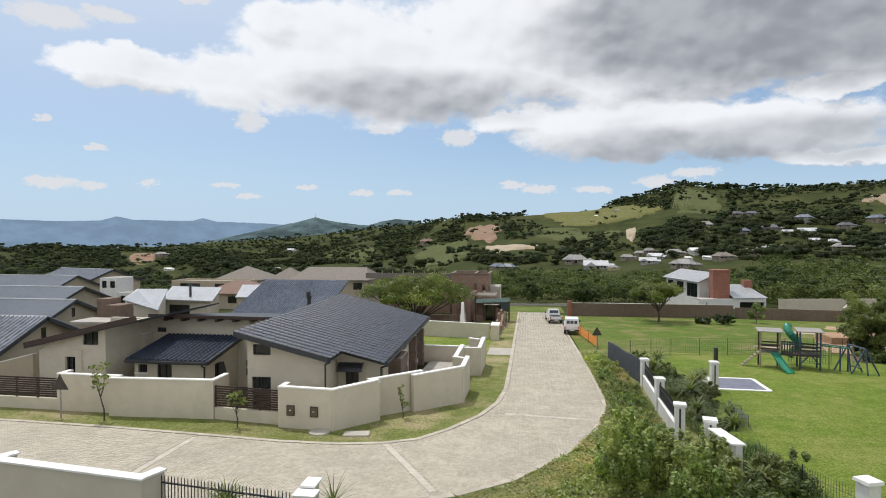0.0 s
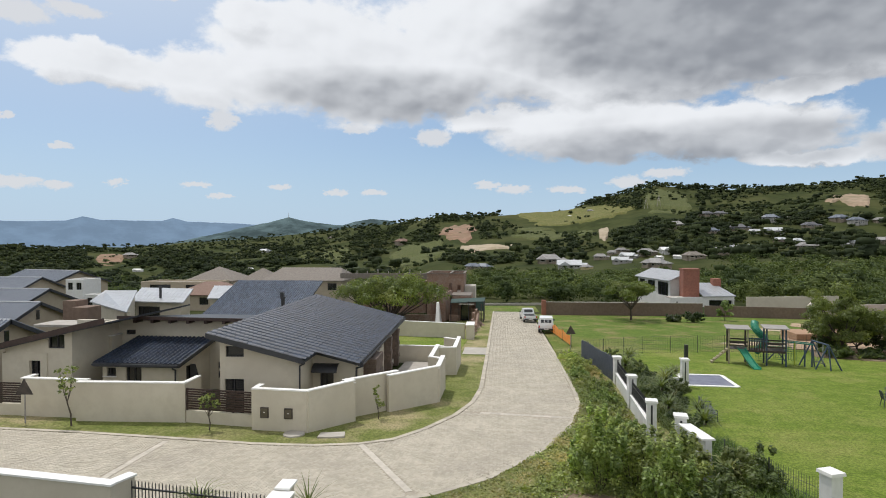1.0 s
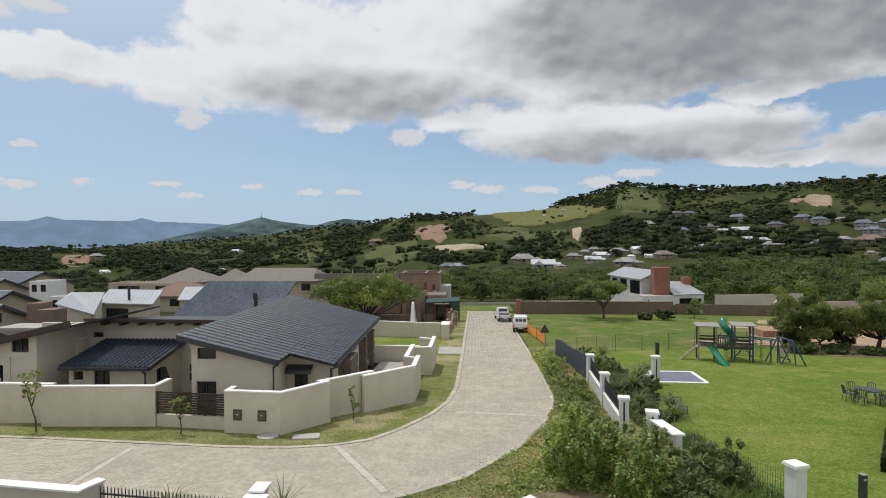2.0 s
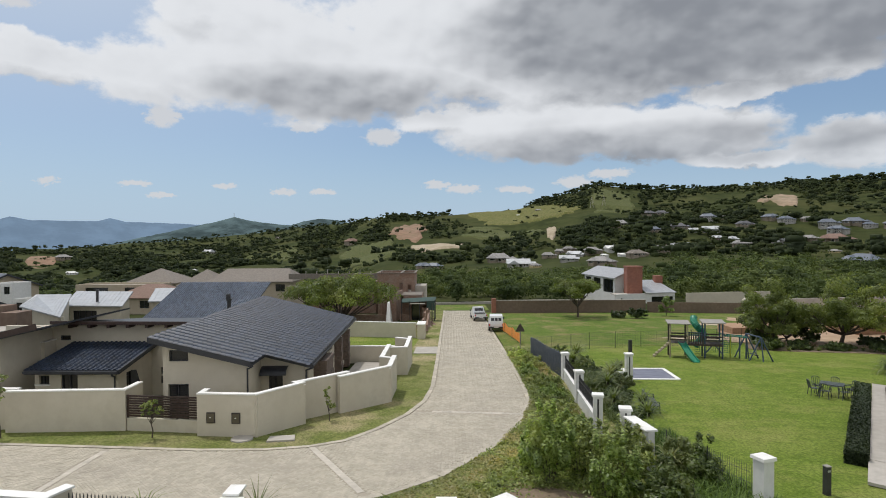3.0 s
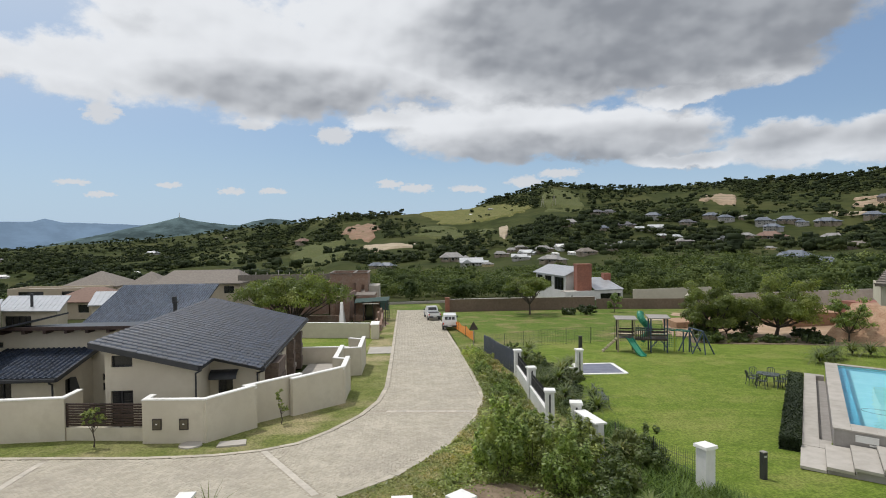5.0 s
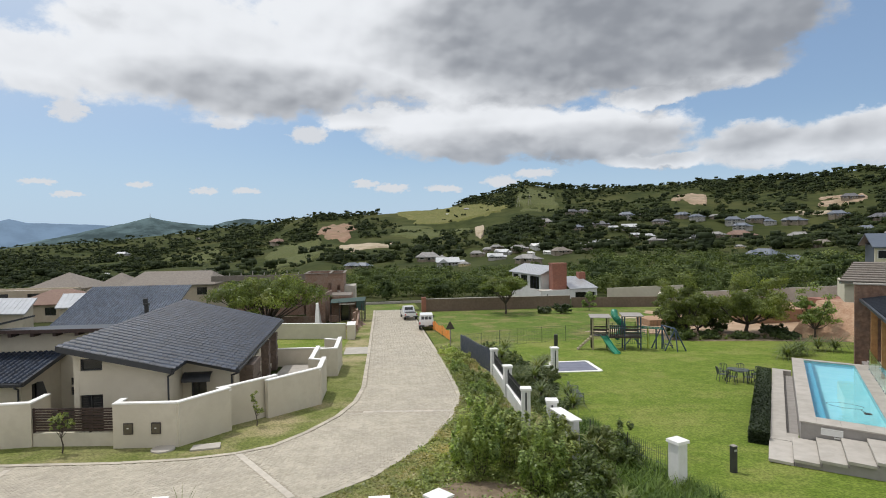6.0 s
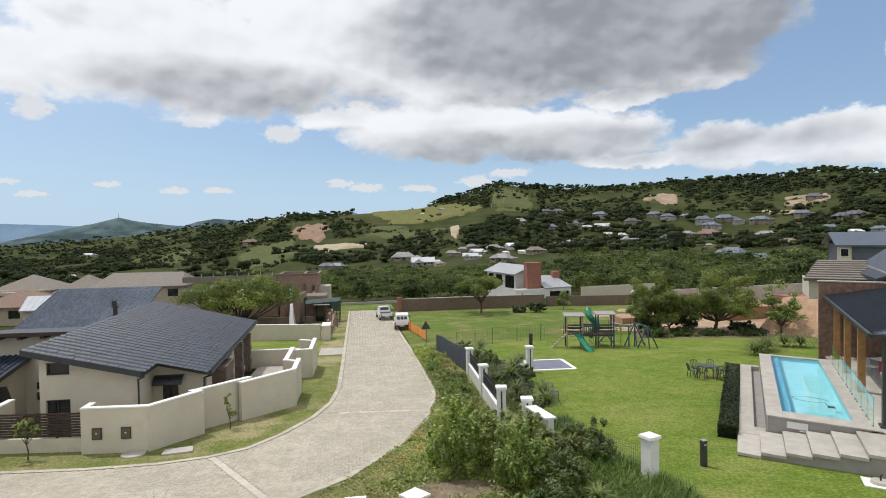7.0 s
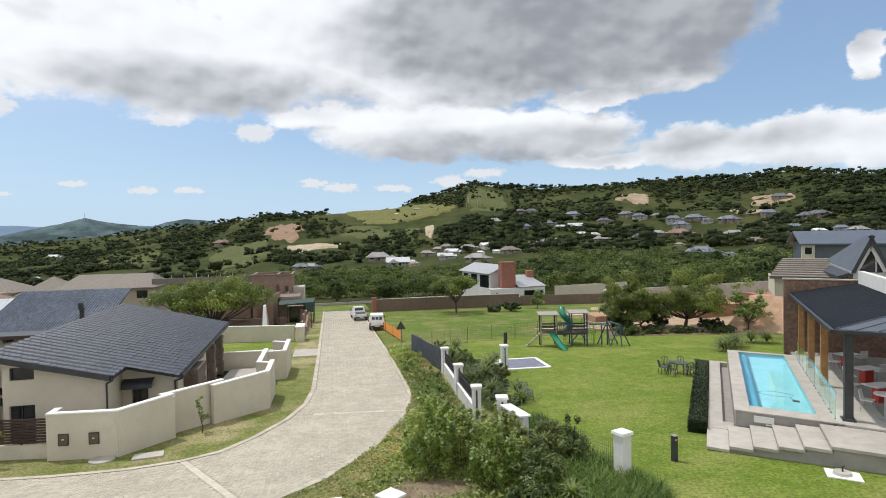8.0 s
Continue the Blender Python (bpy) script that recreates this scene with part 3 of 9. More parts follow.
def window(parent, p0, p1, u0, u1, z0, z1, bars=1, frame_mat=None, name="window", inset=0.09):
    """Frame set back in the opening, a pane behind it and a sill."""
    a, b = Vector((*p0, 0)), Vector((*p1, 0))
    d = (b - a).normalized()
    n = Vector((-d.y, d.x, 0))

    def bx(s, ua, ub, za, zb, da, db):
        q = [a + d * ua + n * da, a + d * ub + n * da, a + d * ub + n * db, a + d * ua + n * db]
        s.hexa([(p.x, p.y, za) for p in q], [(p.x, p.y, zb) for p in q])

    f = Shape()
    w = 0.05
    bx(f, u0, u0 + w, z0, z1, inset, inset + 0.06)
    bx(f, u1 - w, u1, z0, z1, inset, inset + 0.06)
    bx(f, u0 + w, u1 - w, z0, z0 + w, inset, inset + 0.06)
    bx(f, u0 + w, u1 - w, z1 - w, z1, inset, inset + 0.06)
    for i in range(1, bars + 1):
        uc = u0 + (u1 - u0) * i / (bars + 1)
        bx(f, uc - 0.02, uc + 0.02, z0 + w, z1 - w, inset, inset + 0.06)
    win = part(name, f, frame_mat or STEEL, parent)
    g = Shape()
    bx(g, u0 + w * 0.5, u1 - w * 0.5, z0 + w * 0.5, z1 - w * 0.5, inset + 0.065, inset + 0.08)
    part("pane", g, GLASS, win, "dark glass pane")
    return win


def sill(parent, p0, p1, u0, u1, z):
    a, b = Vector((*p0, 0)), Vector((*p1, 0))
    d = (b - a).normalized()
    n = Vector((-d.y, d.x, 0))
    q = [a + d * (u0 - 0.05) - n * 0.05, a + d * (u1 + 0.05) - n * 0.05, a + d * (u1 + 0.05) + n * 0.08, a + d * (u0 - 0.05) + n * 0.08]
    s = Shape().hexa([(p.x, p.y, z - 0.06) for p in q], [(p.x, p.y, z) for p in q])
    part("sill", s, COPING, parent)


def outline_board(parent, corners, depth, mat, thick=0.05, skip=()):
    """Fascia boards round the edge of a roof plate, one mesh each."""
    n = len(corners)
    for i in range(n):
        if i in skip:
            continue
        a, b = Vector(corners[i]), Vector(corners[(i + 1) % n])
        d = Vector((b.x - a.x, b.y - a.y, 0)).normalized()
        o = Vector((d.y, -d.x, 0)) * thick
        s = Shape()
        q = [a, b, b + o, a + o]
        s.hexa([(p.x, p.y, p.z - depth) for p in q], [(p.x, p.y, p.z + 0.03) for p in q])
        part("fascia", s, mat, parent, "charcoal painted fascia board")


def tile_mesh(width, length, mat):
    """One interlocking concrete tile: a flat pan and a rounded roll, raised at its lower lip."""
    s = Shape()
    prof = [(0.0, 0.004), (0.2, 0.006), (0.42, 0.004), (0.5, 0.040), (0.6, 0.070), (0.71, 0.080), (0.82, 0.070), (0.92, 0.040), (1.0, 0.004)]
    up = [(x * width, 0, z) for x, z in prof]
    lo = [(x * width, length * 1.04, z + 0.024) for x, z in prof]
    bot = [(x * width, length * 1.04, 0.004) for x, z in prof]
    n = len(prof)
    s.add(up + lo + bot, [(i, i + n, i + n + 1, i + 1) for i in range(n - 1)] + [(i + n, i + 2 * n, i + 2 * n + 1, i + n + 1) for i in range(n - 1)])
    return s.mesh("roof_tile", mat)


def tiled_roof(parent, high, across, down, n_across, n_down, keep, near, mat):
    """Lays tiles from the high corner; across and down are steps of one tile. keep(i, j) tells if a tile lies there; the 300 nearest to a place become parts."""
    width, length = Vector(across).length, Vector(down).length
    me = tile_mesh(width, length, mat)
    ex, ey = Vector(across).normalized(), Vector(down).normalized()
    ez = ex.cross(ey)
    if ez.z < 0:                                     # keep the frame right-handed: lay the tile the other way across
        ex, ez = -ex, -ez
        high = Vector(high) + Vector(across)
    rot = Matrix((ex, ey, ez)).transposed().to_4x4()
    spots = []
    for j in range(n_down):
        for i in range(n_across):
            if keep(i, j):
                p = Vector(high) + Vector(across) * i + Vector(down) * j
                spots.append(((p - Vector(near)).length, p))
    spots.sort(key=lambda q: q[0])
    loc = np.array([v.co[:] for v in me.vertices])
    fac = np.array([p.vertices[:] for p in me.polygons])
    rm = np.array(rot.to_3x3())
    for k, (dist, p) in enumerate(spots[:300]):
        ob = new("roof_tile", me)
        ob.parent = parent
        ob.matrix_basis = Matrix.Translation(p + ez * random.uniform(0, 0.006)) @ rot @ Matrix.Rotation(random.uniform(-0.015, 0.01), 4, "X") @ Matrix.Rotation(random.uniform(-0.01, 0.01), 4, "Y")
    rest = spots[300:]
    if rest:
        vv = np.concatenate([(loc + loc[:, 1:2] * np.array((0, 0, random.uniform(-0.015, 0.01))) + loc[:, 0:1] * np.array((0, 0, random.uniform(-0.01, 0.01)))) @ rm.T + np.array(p + ez * random.uniform(0, 0.006)) for d, p in rest])
        ff = np.concatenate([fac + len(loc) * k for k in range(len(rest))])
        ob = bulk("roof_tiles", vv, ff, mat)
        ob.parent = parent
        tagged(ob, kind="stuff")


def downpipe(parent, top, foot, out=(0, 0)):
    """Gutter outlet, a swan neck and a pipe to the ground."""
    x, y, z = top
    fx, fy, fz = foot
    s = Shape().pipe([(x, y, z), (x, y, z - 0.14), (fx, fy, z - 0.34), (fx, fy, fz)], 0.045, 8)
    part("downpipe", s, FASCIA, parent, "dark round downpipe", smooth=False)


def main_house():
    root = thing("house", "cream plastered house under a dark slate tile mono-pitch roof", "house")
    fx, fy, z0, k, w, dep, notch, dn = -7.41, 28.22, 1.28, 0.25, 7.42, 20.0, 2.49, 2.4
    c, s = math.cos(0.034), math.sin(0.034)

    def P(u, v, dz=0.0):
        return (fx + c * u - s * v, fy + s * u + c * v, z0 - k * u + dz)

    # roof plate with fascias
    outline = [P(0, dn), P(0, dep), P(-w, dep), P(-w, 0), P(-notch, 0), P(-notch, dn)]
    deck = Shape().slab([P(0, dn), P(0, dep), P(-w, dep), P(-w, dn)], 0.1)
    deck.slab([P(-notch, 0), P(-notch, dn), P(-w, dn), P(-w, 0)], 0.1)
    roof = part("roof", deck, FASCIA, root, "mono-pitch roof of dark slate-grey concrete tiles")
    outline_board(root, outline, 0.24, FASCIA)
    slope = math.sqrt(1 + k * k)
    rows = 32
    down = Vector(P(0, 0)) - Vector(P(-w, 0))
    along = Vector(P(0, 1)) - Vector(P(0, 0))
    cols = 32
    tiled_roof(roof, Vector(P(-w, dep, 0.012)), along * (-dep / cols), down / rows, cols, rows,
               lambda i, j: not (i >= cols * (1 - dn / dep) - 0.01 and j >= rows * (1 - notch / w) - 0.01), P(-2, 2), TILE)
    # gutters along the low edges
    for v0, v1, u in ((dn, dep, 0.06), (0, dn, -notch + 0.06)):
        part("gutter", Shape().beam(P(u, v0, -0.06), P(u, v1, -0.06), 0.12, 0.11), FASCIA, root)
    fl = -1.45
    # front wall of the tall part, with a high strip window and a glazed door
    A, B = P(-w + 0.45, 0.55)[:2], P(-notch - 0.35, 0.55)[:2]
    ops = [(0.30, 1.26, 1.85, 2.42), (0.16, 1.26, -1.25, 0.72)]

    def under(u, v):
        return P(u, v)[2] - 0.08

    part("wall", facade(A, B, fl, (under(-w + 0.45, 0.5), under(-notch - 0.35, 0.5)), ops), PLASTER, root)
    window(root, A, B, *ops[0], bars=0)
    window(root, A, B, *ops[1], bars=1, name="glazed_door")
    # return of the notch, then the entrance wall with its door
    C, D = P(-notch - 0.35, 2.95)[:2], P(-0.45, 2.95)[:2]
    part("wall", facade(B, C, fl, (under(-notch - 0.35, 0), under(-notch - 0.35, 0))), PLASTER, root)
    dops = [(0.42, 1.18, fl + 0.1, 0.62)]
    part("wall", facade(C, D, fl, (under(-notch - 0.35, 0), under(-0.45, 0)), dops, butt=False), PLASTER, root)
    cx, cy = C
    door = window(root, C, D, *dops[0], bars=0, name="door")
    tagged(door, "dark glazed entrance door")
    # curved polycarbonate canopy on brackets
    can = Shape()
    arc_pts = [(0.62 * math.sin(radians(a)), 0.42 * math.cos(radians(a))) for a in range(0, 91, 15)]
    dx, dy = Vector((D[0] - C[0], D[1] - C[1])).normalized()
    for (o0, h0), (o1, h1) in zip(arc_pts, arc_pts[1:]):
        q = []
        for u, o, h in ((0.1, o0, h0), (1.5, o0, h0), (1.5, o1, h1), (0.1, o1, h1)):
            q.append((cx + dx * u + dy * o, cy + dy * u - dx * o, 0.66 + h * 0.9))
        can.add(q + [(x, y, z + 0.02) for x, y, z in q], [(0, 1, 2, 3), (7, 6, 5, 4), (0, 4, 5, 1), (1, 5, 6, 2), (2, 6, 7, 3), (3, 7, 4, 0)])
    part("door_canopy", can, FASCIA, root, "curved dark bronze door canopy")
    lampx, lampy = cx + dx * 1.28 + dy * 0.1, cy + dy * 1.28 - dx * 0.1
    part("wall_light", Shape().box(lampx - 0.06, lampy - 0.06, 0.55, lampx + 0.06, lampy + 0.06, 0.75), WHITE, root, "small white wall light")
    # side facing the street, with stone piers and a small window
    E = P(-0.45, dep - 0.5)[:2]
    L = dep - 0.5 - 2.95
    sops = [(0.25, 0.8, fl + 0.1, 0.7), (7.0, 8.6, 0.32, 0.72), (10.4, 12.2, fl + 0.1, 0.75)]
    part("wall", facade(D, E, fl - 0.7, (under(-0.45, 0), under(-0.45, 0)), sops), PLASTER, root)
    for o in sops:
        window(root, D, E, *o, bars=1)
    stone = material("stacked_stone", (0.10, 0.075, 0.06), (0.19, 0.14, 0.11), 5.0, 0.85, 0.5, 18, stain=(0.07, 0.06, 0.055), sscale=2.5, sfac=0.7)
    ex, ey = Vector((E[0] - D[0], E[1] - D[1])).normalized()
    for u0, u1, out in ((2.2, 4.6, 0.75), (9.4, 10.1, 0.5), (13.0, 13.7, 0.5)):
        for r in range(9):
            za, zb = fl - 0.5 + r * 0.31, fl - 0.5 + (r + 1) * 0.31 - 0.008
            j = 0.02 * ((r * 7) % 3 - 1)
            q = [(D[0] + ex * u + ey * o, D[1] + ey * u - ex * o) for u, o in ((u0, 0.0), (u0 + j, out + j), (u1 + j, out + j), (u1, 0.0))]
            if zb < under(-0.45 + out, 0):
                part("stone", Shape().hexa([(x, y, za) for x, y in q], [(x, y, zb) for x, y in q]), stone, root, "dark stacked stone course")
    # tall left side and back
    G_, H_ = P(-w + 0.45, dep - 0.5)[:2], P(-w + 0.45, 0.55)[:2]
    part("wall", facade(E, G_, fl - 0.9, (under(-0.45, 0), under(-w + 0.45, 0))), PLASTER, root)
    part("wall", facade(G_, H_, fl - 0.9, (under(-w + 0.45, 0), under(-w + 0.45, 0)), [(16.2, 16.7, 0.9, 1.25), (16.2, 16.7, 0.35, 0.75)]), PLASTER, root)
    for o in ((16.2, 16.7, 0.9, 1.25), (16.2, 16.7, 0.35, 0.75)):
        window(root, G_, H_, *o, bars=0)
    part("floor_slab", Shape().box(A[0] + 0.3, 31.4, fl - 0.3, D[0] - 0.3, 46.5, fl + 0.05), CONCRETE, root)
    downpipe(root, P(-notch + 0.06, 0.15, -0.1), (B[0] + 0.07, B[1] - 0.07, fl))
    downpipe(root, P(0.06, dn + 0.1, -0.1), (D[0] + 0.07, D[1] - 0.07, fl))
    # flue with a wind cowl
    flue = Shape().rod((-19.3, 50.0, 0.5), (-19.3, 50.0, 2.55), 0.17, n=12)
    fo = part("flue", flue, STEEL, root, "black steel flue with a wind cowl")
    part("cowl", Shape().rod((-19.3, 50.0, 2.55), (-19.3, 50.0, 2.7), 0.26, 0.26, 12).box(-19.5, 49.86, 2.7, -19.2, 50.14, 3.1), STEEL, fo)
    return root


main_house()


def wing_house():
    root = thing("house", "cream plastered house wing with dark-edged roofs and tiled porch", "house")
    fl = -1.5
    # left block: the wall rises to the right under a sloping verge
    A, B = (-28.4, 30.5), (-24.1, 30.5)
    ops = [(2.85, 3.85, 1.72, 2.52), (1.75, 2.4, -0.05, 1.02)]
    part("wall", facade(A, B, fl, (1.74, 2.88), ops), PLASTER, root)
    for o in ops:
        window(root, A, B, *o, bars=1)
    # raised panel round the low window
    part("window_surround", facade((-26.95, 30.44), (-25.6, 30.44), -0.55, (1.45, 1.45), [(0.28, 0.95, -0.05, 1.02)], 0.058), PLASTER, root)
    part("wall", facade(B, (-24.1, 34.6), fl, (2.80, 2.80)), PLASTER, root)
    part("wall", facade((-28.4, 39), A, fl, (1.42, 1.42)), PLASTER, root)
    vb = [(-28.95, 30.0, 1.86), (-21.8, 30.0, 3.56), (-21.8, 39.0, 3.56), (-28.95, 39.0, 1.86)]
    part("roof", Shape().slab([(x, y, z - 0.26) for x, y, z in vb], 0.10), FASCIA, root, "dark mono-pitch roof seen along its edge")
    part("fascia", Shape().beam((-28.95, 29.97, 1.86), (-21.8, 29.97, 3.56), 0.06, 0.30), BROWNWOOD, root, "dark brown fascia board")
    # centre: high wall with rafter ends under the eave
    C, D = (-27.2, 34.6), (-15.2, 34.6)
    cops = [(3.55, 4.2, 1.85, 2.16), (9.63, 10.1, -0.20, 0.22), (9.63, 10.1, -0.78, -0.32)]
    part("wall", facade(C, D, fl, (2.75, 2.75), cops), PLASTER, root)
    for o in cops:
        window(root, C, D, *o, bars=0)
    part("chimney_breast", Shape().box(-25.3, 33.6, fl, -23.9, 34.58, 1.9), PLASTER, root)
    part("chimney_cap", Shape().box(-25.35, 33.55, 1.902, -23.85, 34.58, 1.96), COPING, root)
    part("roof", Shape().slab([(-23.6, 33.85, 3.08), (-15.4, 33.85, 3.03), (-15.4, 44.0, 1.9), (-23.6, 44.0, 1.9)], 0.12), FASCIA, root, "dark roof falling away to the back")
    part("fascia", Shape().beam((-23.7, 33.82, 3.14), (-15.4, 33.82, 3.07), 0.06, 0.2), BROWNWOOD, root, "dark brown fascia board")
    for i in range(8):
        x = -22.6 + i * 1.15
        part("rafter_end", Shape().box(x - 0.09, 33.87, 2.70, x + 0.09, 34.6, 2.90), BROWNWOOD, root)
    # tiled porch in front of it
    E, F = (-22.6, 30.95), (-18.1, 30.95)
    pops = [(0.05, 0.80, 0.12, 0.60), (1.43, 2.34, -0.20, 0.68)]
    part("wall", facade(E, F, fl, (0.82, 0.82), pops), PLASTER, root)
    for o in pops:
        w = window(root, E, F, *o, bars=1)
        sill(w, E, F, o[0], o[1], o[2])
    part("wall", facade(F, (-18.1, 34.6), fl, (0.82, 1.5), [(0.9, 1.6, -0.9, 0.55)]), PLASTER, root)
    window(root, F, (-18.1, 34.6), 0.9, 1.6, -0.9, 0.55, bars=0)
    part("wall", facade((-22.6, 34.6), E, fl, (1.5, 0.82)), PLASTER, root)
    z0, z1, y0, y1, x0, x1 = 0.98, 1.75, 30.4, 34.5, -22.75, -17.72
    quad = [(x0, y0, z0), (x1, y0, z0), (x1, y1, z1), (x0, y1, z1)]
    roof = part("porch_roof", Shape().slab(quad, 0.08), FASCIA, root, "small slate tile lean-to roof")
    outline_board(root, quad, 0.2, FASCIA, skip=(2,))
    cols, rows = 18, 13
    tiled_roof(roof, Vector((x0, y1, z1 + 0.012)), Vector((x1 - x0, 0, 0)) / cols, Vector((0, y0 - y1, z0 - z1)) / rows, cols, rows, lambda i, j: True, (-20, 30, 1), TILE)
    part("gutter", Shape().beam((x0, y0 - 0.1, z0 - 0.02), (x1, y0 - 0.1, z0 - 0.02), 0.12, 0.11), FASCIA, root)
    downpipe(root, (x1 - 0.3, y0 - 0.1, z0 - 0.1), (-18.2, 30.88, fl))
    # open casement beside the porch
    part("casement", Shape().hexa([(-18.05, 32.2, -0.2), (-17.6, 32.35, -0.2), (-17.6, 32.39, -0.2), (-18.05, 32.24, -0.2)], [(-18.05, 32.2, 0.6), (-17.8, 32.28, 0.6), (-17.8, 32.32, 0.6), (-18.05, 32.24, 0.6)]), STEEL, root, "open dark window casement")
    return root


wing_house()
yard_wall = thing("yard_wall", "cream plastered yard wall with a raking white coping", "wall", kind="structure")
part("masonry", Shape().hexa([(-34.45, 31.4, -2.2), (-29.66, 31.4, -2.2), (-29.66, 31.6, -2.2), (-34.45, 31.6, -2.2)], [(-34.45, 31.4, -0.31), (-29.66, 31.4, 0.88), (-29.66, 31.6, 0.88), (-34.45, 31.6, -0.31)]), PLASTER2, yard_wall)
part("coping", Shape().beam((-34.45, 31.5, -0.25), (-29.66, 31.5, 0.94), 0.28, 0.06), COPING, yard_wall, "white painted coping")


def folded(p, n, h, w, thick):
    """One folded metal sheet with n + 1 standing seams from edge 0-1 to edge 3-2 of the plate p."""
    p = [Vector(c) for c in p]
    width = (p[1] - p[0]).length
    hw = w / 2 / width
    prof = [(0.0, 0.0)]
    for i in range(n + 1):
        k = min(max(i / n, hw * 1.2), 1 - hw * 1.2)
        prof += [(k - hw, 0.0), (k - hw * 0.7, h), (k + hw * 0.7, h), (k + hw, 0.0)]
    prof += [(1.0, 0.0), (1.0, -thick), (0.0, -thick)]
    m = len(prof)
    vs = []
    for a, b in ((p[0], p[1]), (p[3], p[2])):
        for k, z in prof:
            q = a.lerp(b, k)
            vs.append((q.x, q.y, q.z + z))
    up = (p[1] - p[0]).cross(p[3] - p[0]).z > 0
    fs = [(i, (i + 1) % m, m + (i + 1) % m, m + i) if up else (m + i, m + (i + 1) % m, (i + 1) % m, i) for i in range(m)]
    ends = [tuple(range(m)), tuple(range(2 * m - 1, m - 1, -1))]
    return Shape().add(vs, fs + (ends if not up else [e[::-1] for e in ends]))


def ribbed(corners, n, along, mat, parent, name="roof", label="", h=0.05, w=0.05, thick=0.12):
    """A folded metal roof plate under its thing."""
    return part(name, folded(corners, n, h * 0.6, w, thick), mat, parent, label)


SILVER = material("pale_metal_sheet", (0.36, 0.37, 0.385), (0.44, 0.45, 0.465), 1.5, 0.42, 0.05, metal=0.35, stain=(0.36, 0.36, 0.36), sfac=0.4)
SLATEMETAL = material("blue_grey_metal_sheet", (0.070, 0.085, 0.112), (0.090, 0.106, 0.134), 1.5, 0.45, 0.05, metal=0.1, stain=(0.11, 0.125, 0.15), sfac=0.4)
BLUETILE = material("blue_grey_roof_tile", (0.060, 0.077, 0.110), (0.092, 0.113, 0.150), 3.0, 0.40, 0.1, 30, stain=(0.13, 0.15, 0.185), sscale=0.4, sfac=0.5, vary=0.3)
TANTILE = material("tan_roof_tile", (0.165, 0.143, 0.122), (0.225, 0.197, 0.168), 3.0, 0.85, 0.2, stain=(0.18, 0.15, 0.125), sfac=0.5)
PINKTILE = material("faded_red_roof_tile", (0.18, 0.112, 0.086), (0.24, 0.157, 0.122), 3.0, 0.85, 0.2, stain=(0.19, 0.12, 0.09), sfac=0.5)


def gable_house(label, apex, half, drop, length, eave, floor, wall_mat, roof_mat, rib=0.34, gable_window=True, tiles=False, turn=0.0, length2=0.5, group="", low=None):
    """A house whose ridge runs from the gable (at the place given) to the left; the gable faces +x before it is turned. half: half its depth."""
    x, y, z = apex
    low = low or drop
    root = thing("house", label, "house", group, pose(x, y, 0, 0, 0, turn))
    ov = 0.45
    for sgn, dr, nm in ((-1, drop, "roof"), (1, low, "roof")):
        q = [(ov, 0, z), (ov, sgn * (half + ov), z - dr * (half + ov) / half), (-length, sgn * (half + ov), z - dr * (half + ov) / half), (-length, 0, z)]
        q = q if sgn > 0 else [q[3], q[2], q[1], q[0]]
        n = int((length + ov) / rib)
        s = folded([(-length, 0, z), (ov, 0, z), (ov, sgn * (half + ov), z - dr * (half + ov) / half), (-length, sgn * (half + ov), z - dr * (half + ov) / half)], n, 0.022, 0.12, 0.12)
        ro = part(nm, s, roof_mat, root)
        if tiles:
            rows, cols = 13, int((length + ov) / 0.33)
            tiled_roof(ro, Vector((ov, 0, z + 0.03)), Vector((-(length + ov) / cols, 0, 0)), Vector((0, sgn * (half + ov), -dr * (half + ov) / half)) / rows, cols, rows, lambda i, j: True, (0, sgn * 2, z), roof_mat)
        part("barge_board", Shape().beam((ov + 0.03, 0, z + 0.05), (ov + 0.03, sgn * (half + ov), z - dr * (half + ov) / half + 0.05), 0.06, 0.28), FASCIA, root)
    part("ridge_cap", Shape().rod((ov, 0, z), (-length, 0, z), 0.10, n=8), SILVER, root, "pale ridge capping")
    s = Shape()
    zl, zr = z - drop - 0.02, z - low - 0.02
    s.hexa([(0, -half, floor), (0, half, floor), (-length + 0.3, half, floor), (-length + 0.3, -half, floor)], [(0, -half, zl), (0, half, zr), (-length + 0.3, half, zr), (-length + 0.3, -half, zl)])
    s.add([(0, -half, zl), (0, half, zr), (0, 0, z - 0.13), (-0.24, -half, zl), (-0.24, half, zr), (-0.24, 0, z - 0.13)], [(0, 1, 2), (5, 4, 3), (1, 4, 5, 2), (2, 5, 3, 0)])
    part("wall", s, wall_mat, root)
    if gable_window:
        f = Shape().box(0.0, -0.05, z - drop * 0.95, 0.05, 0.32, z - drop * 0.45)
        win = part("window", f, STEEL, root)
        part("pane", Shape().box(0.05, -0.01, z - drop * 0.92, 0.058, 0.28, z - drop * 0.48), GLASS, win)
    return root


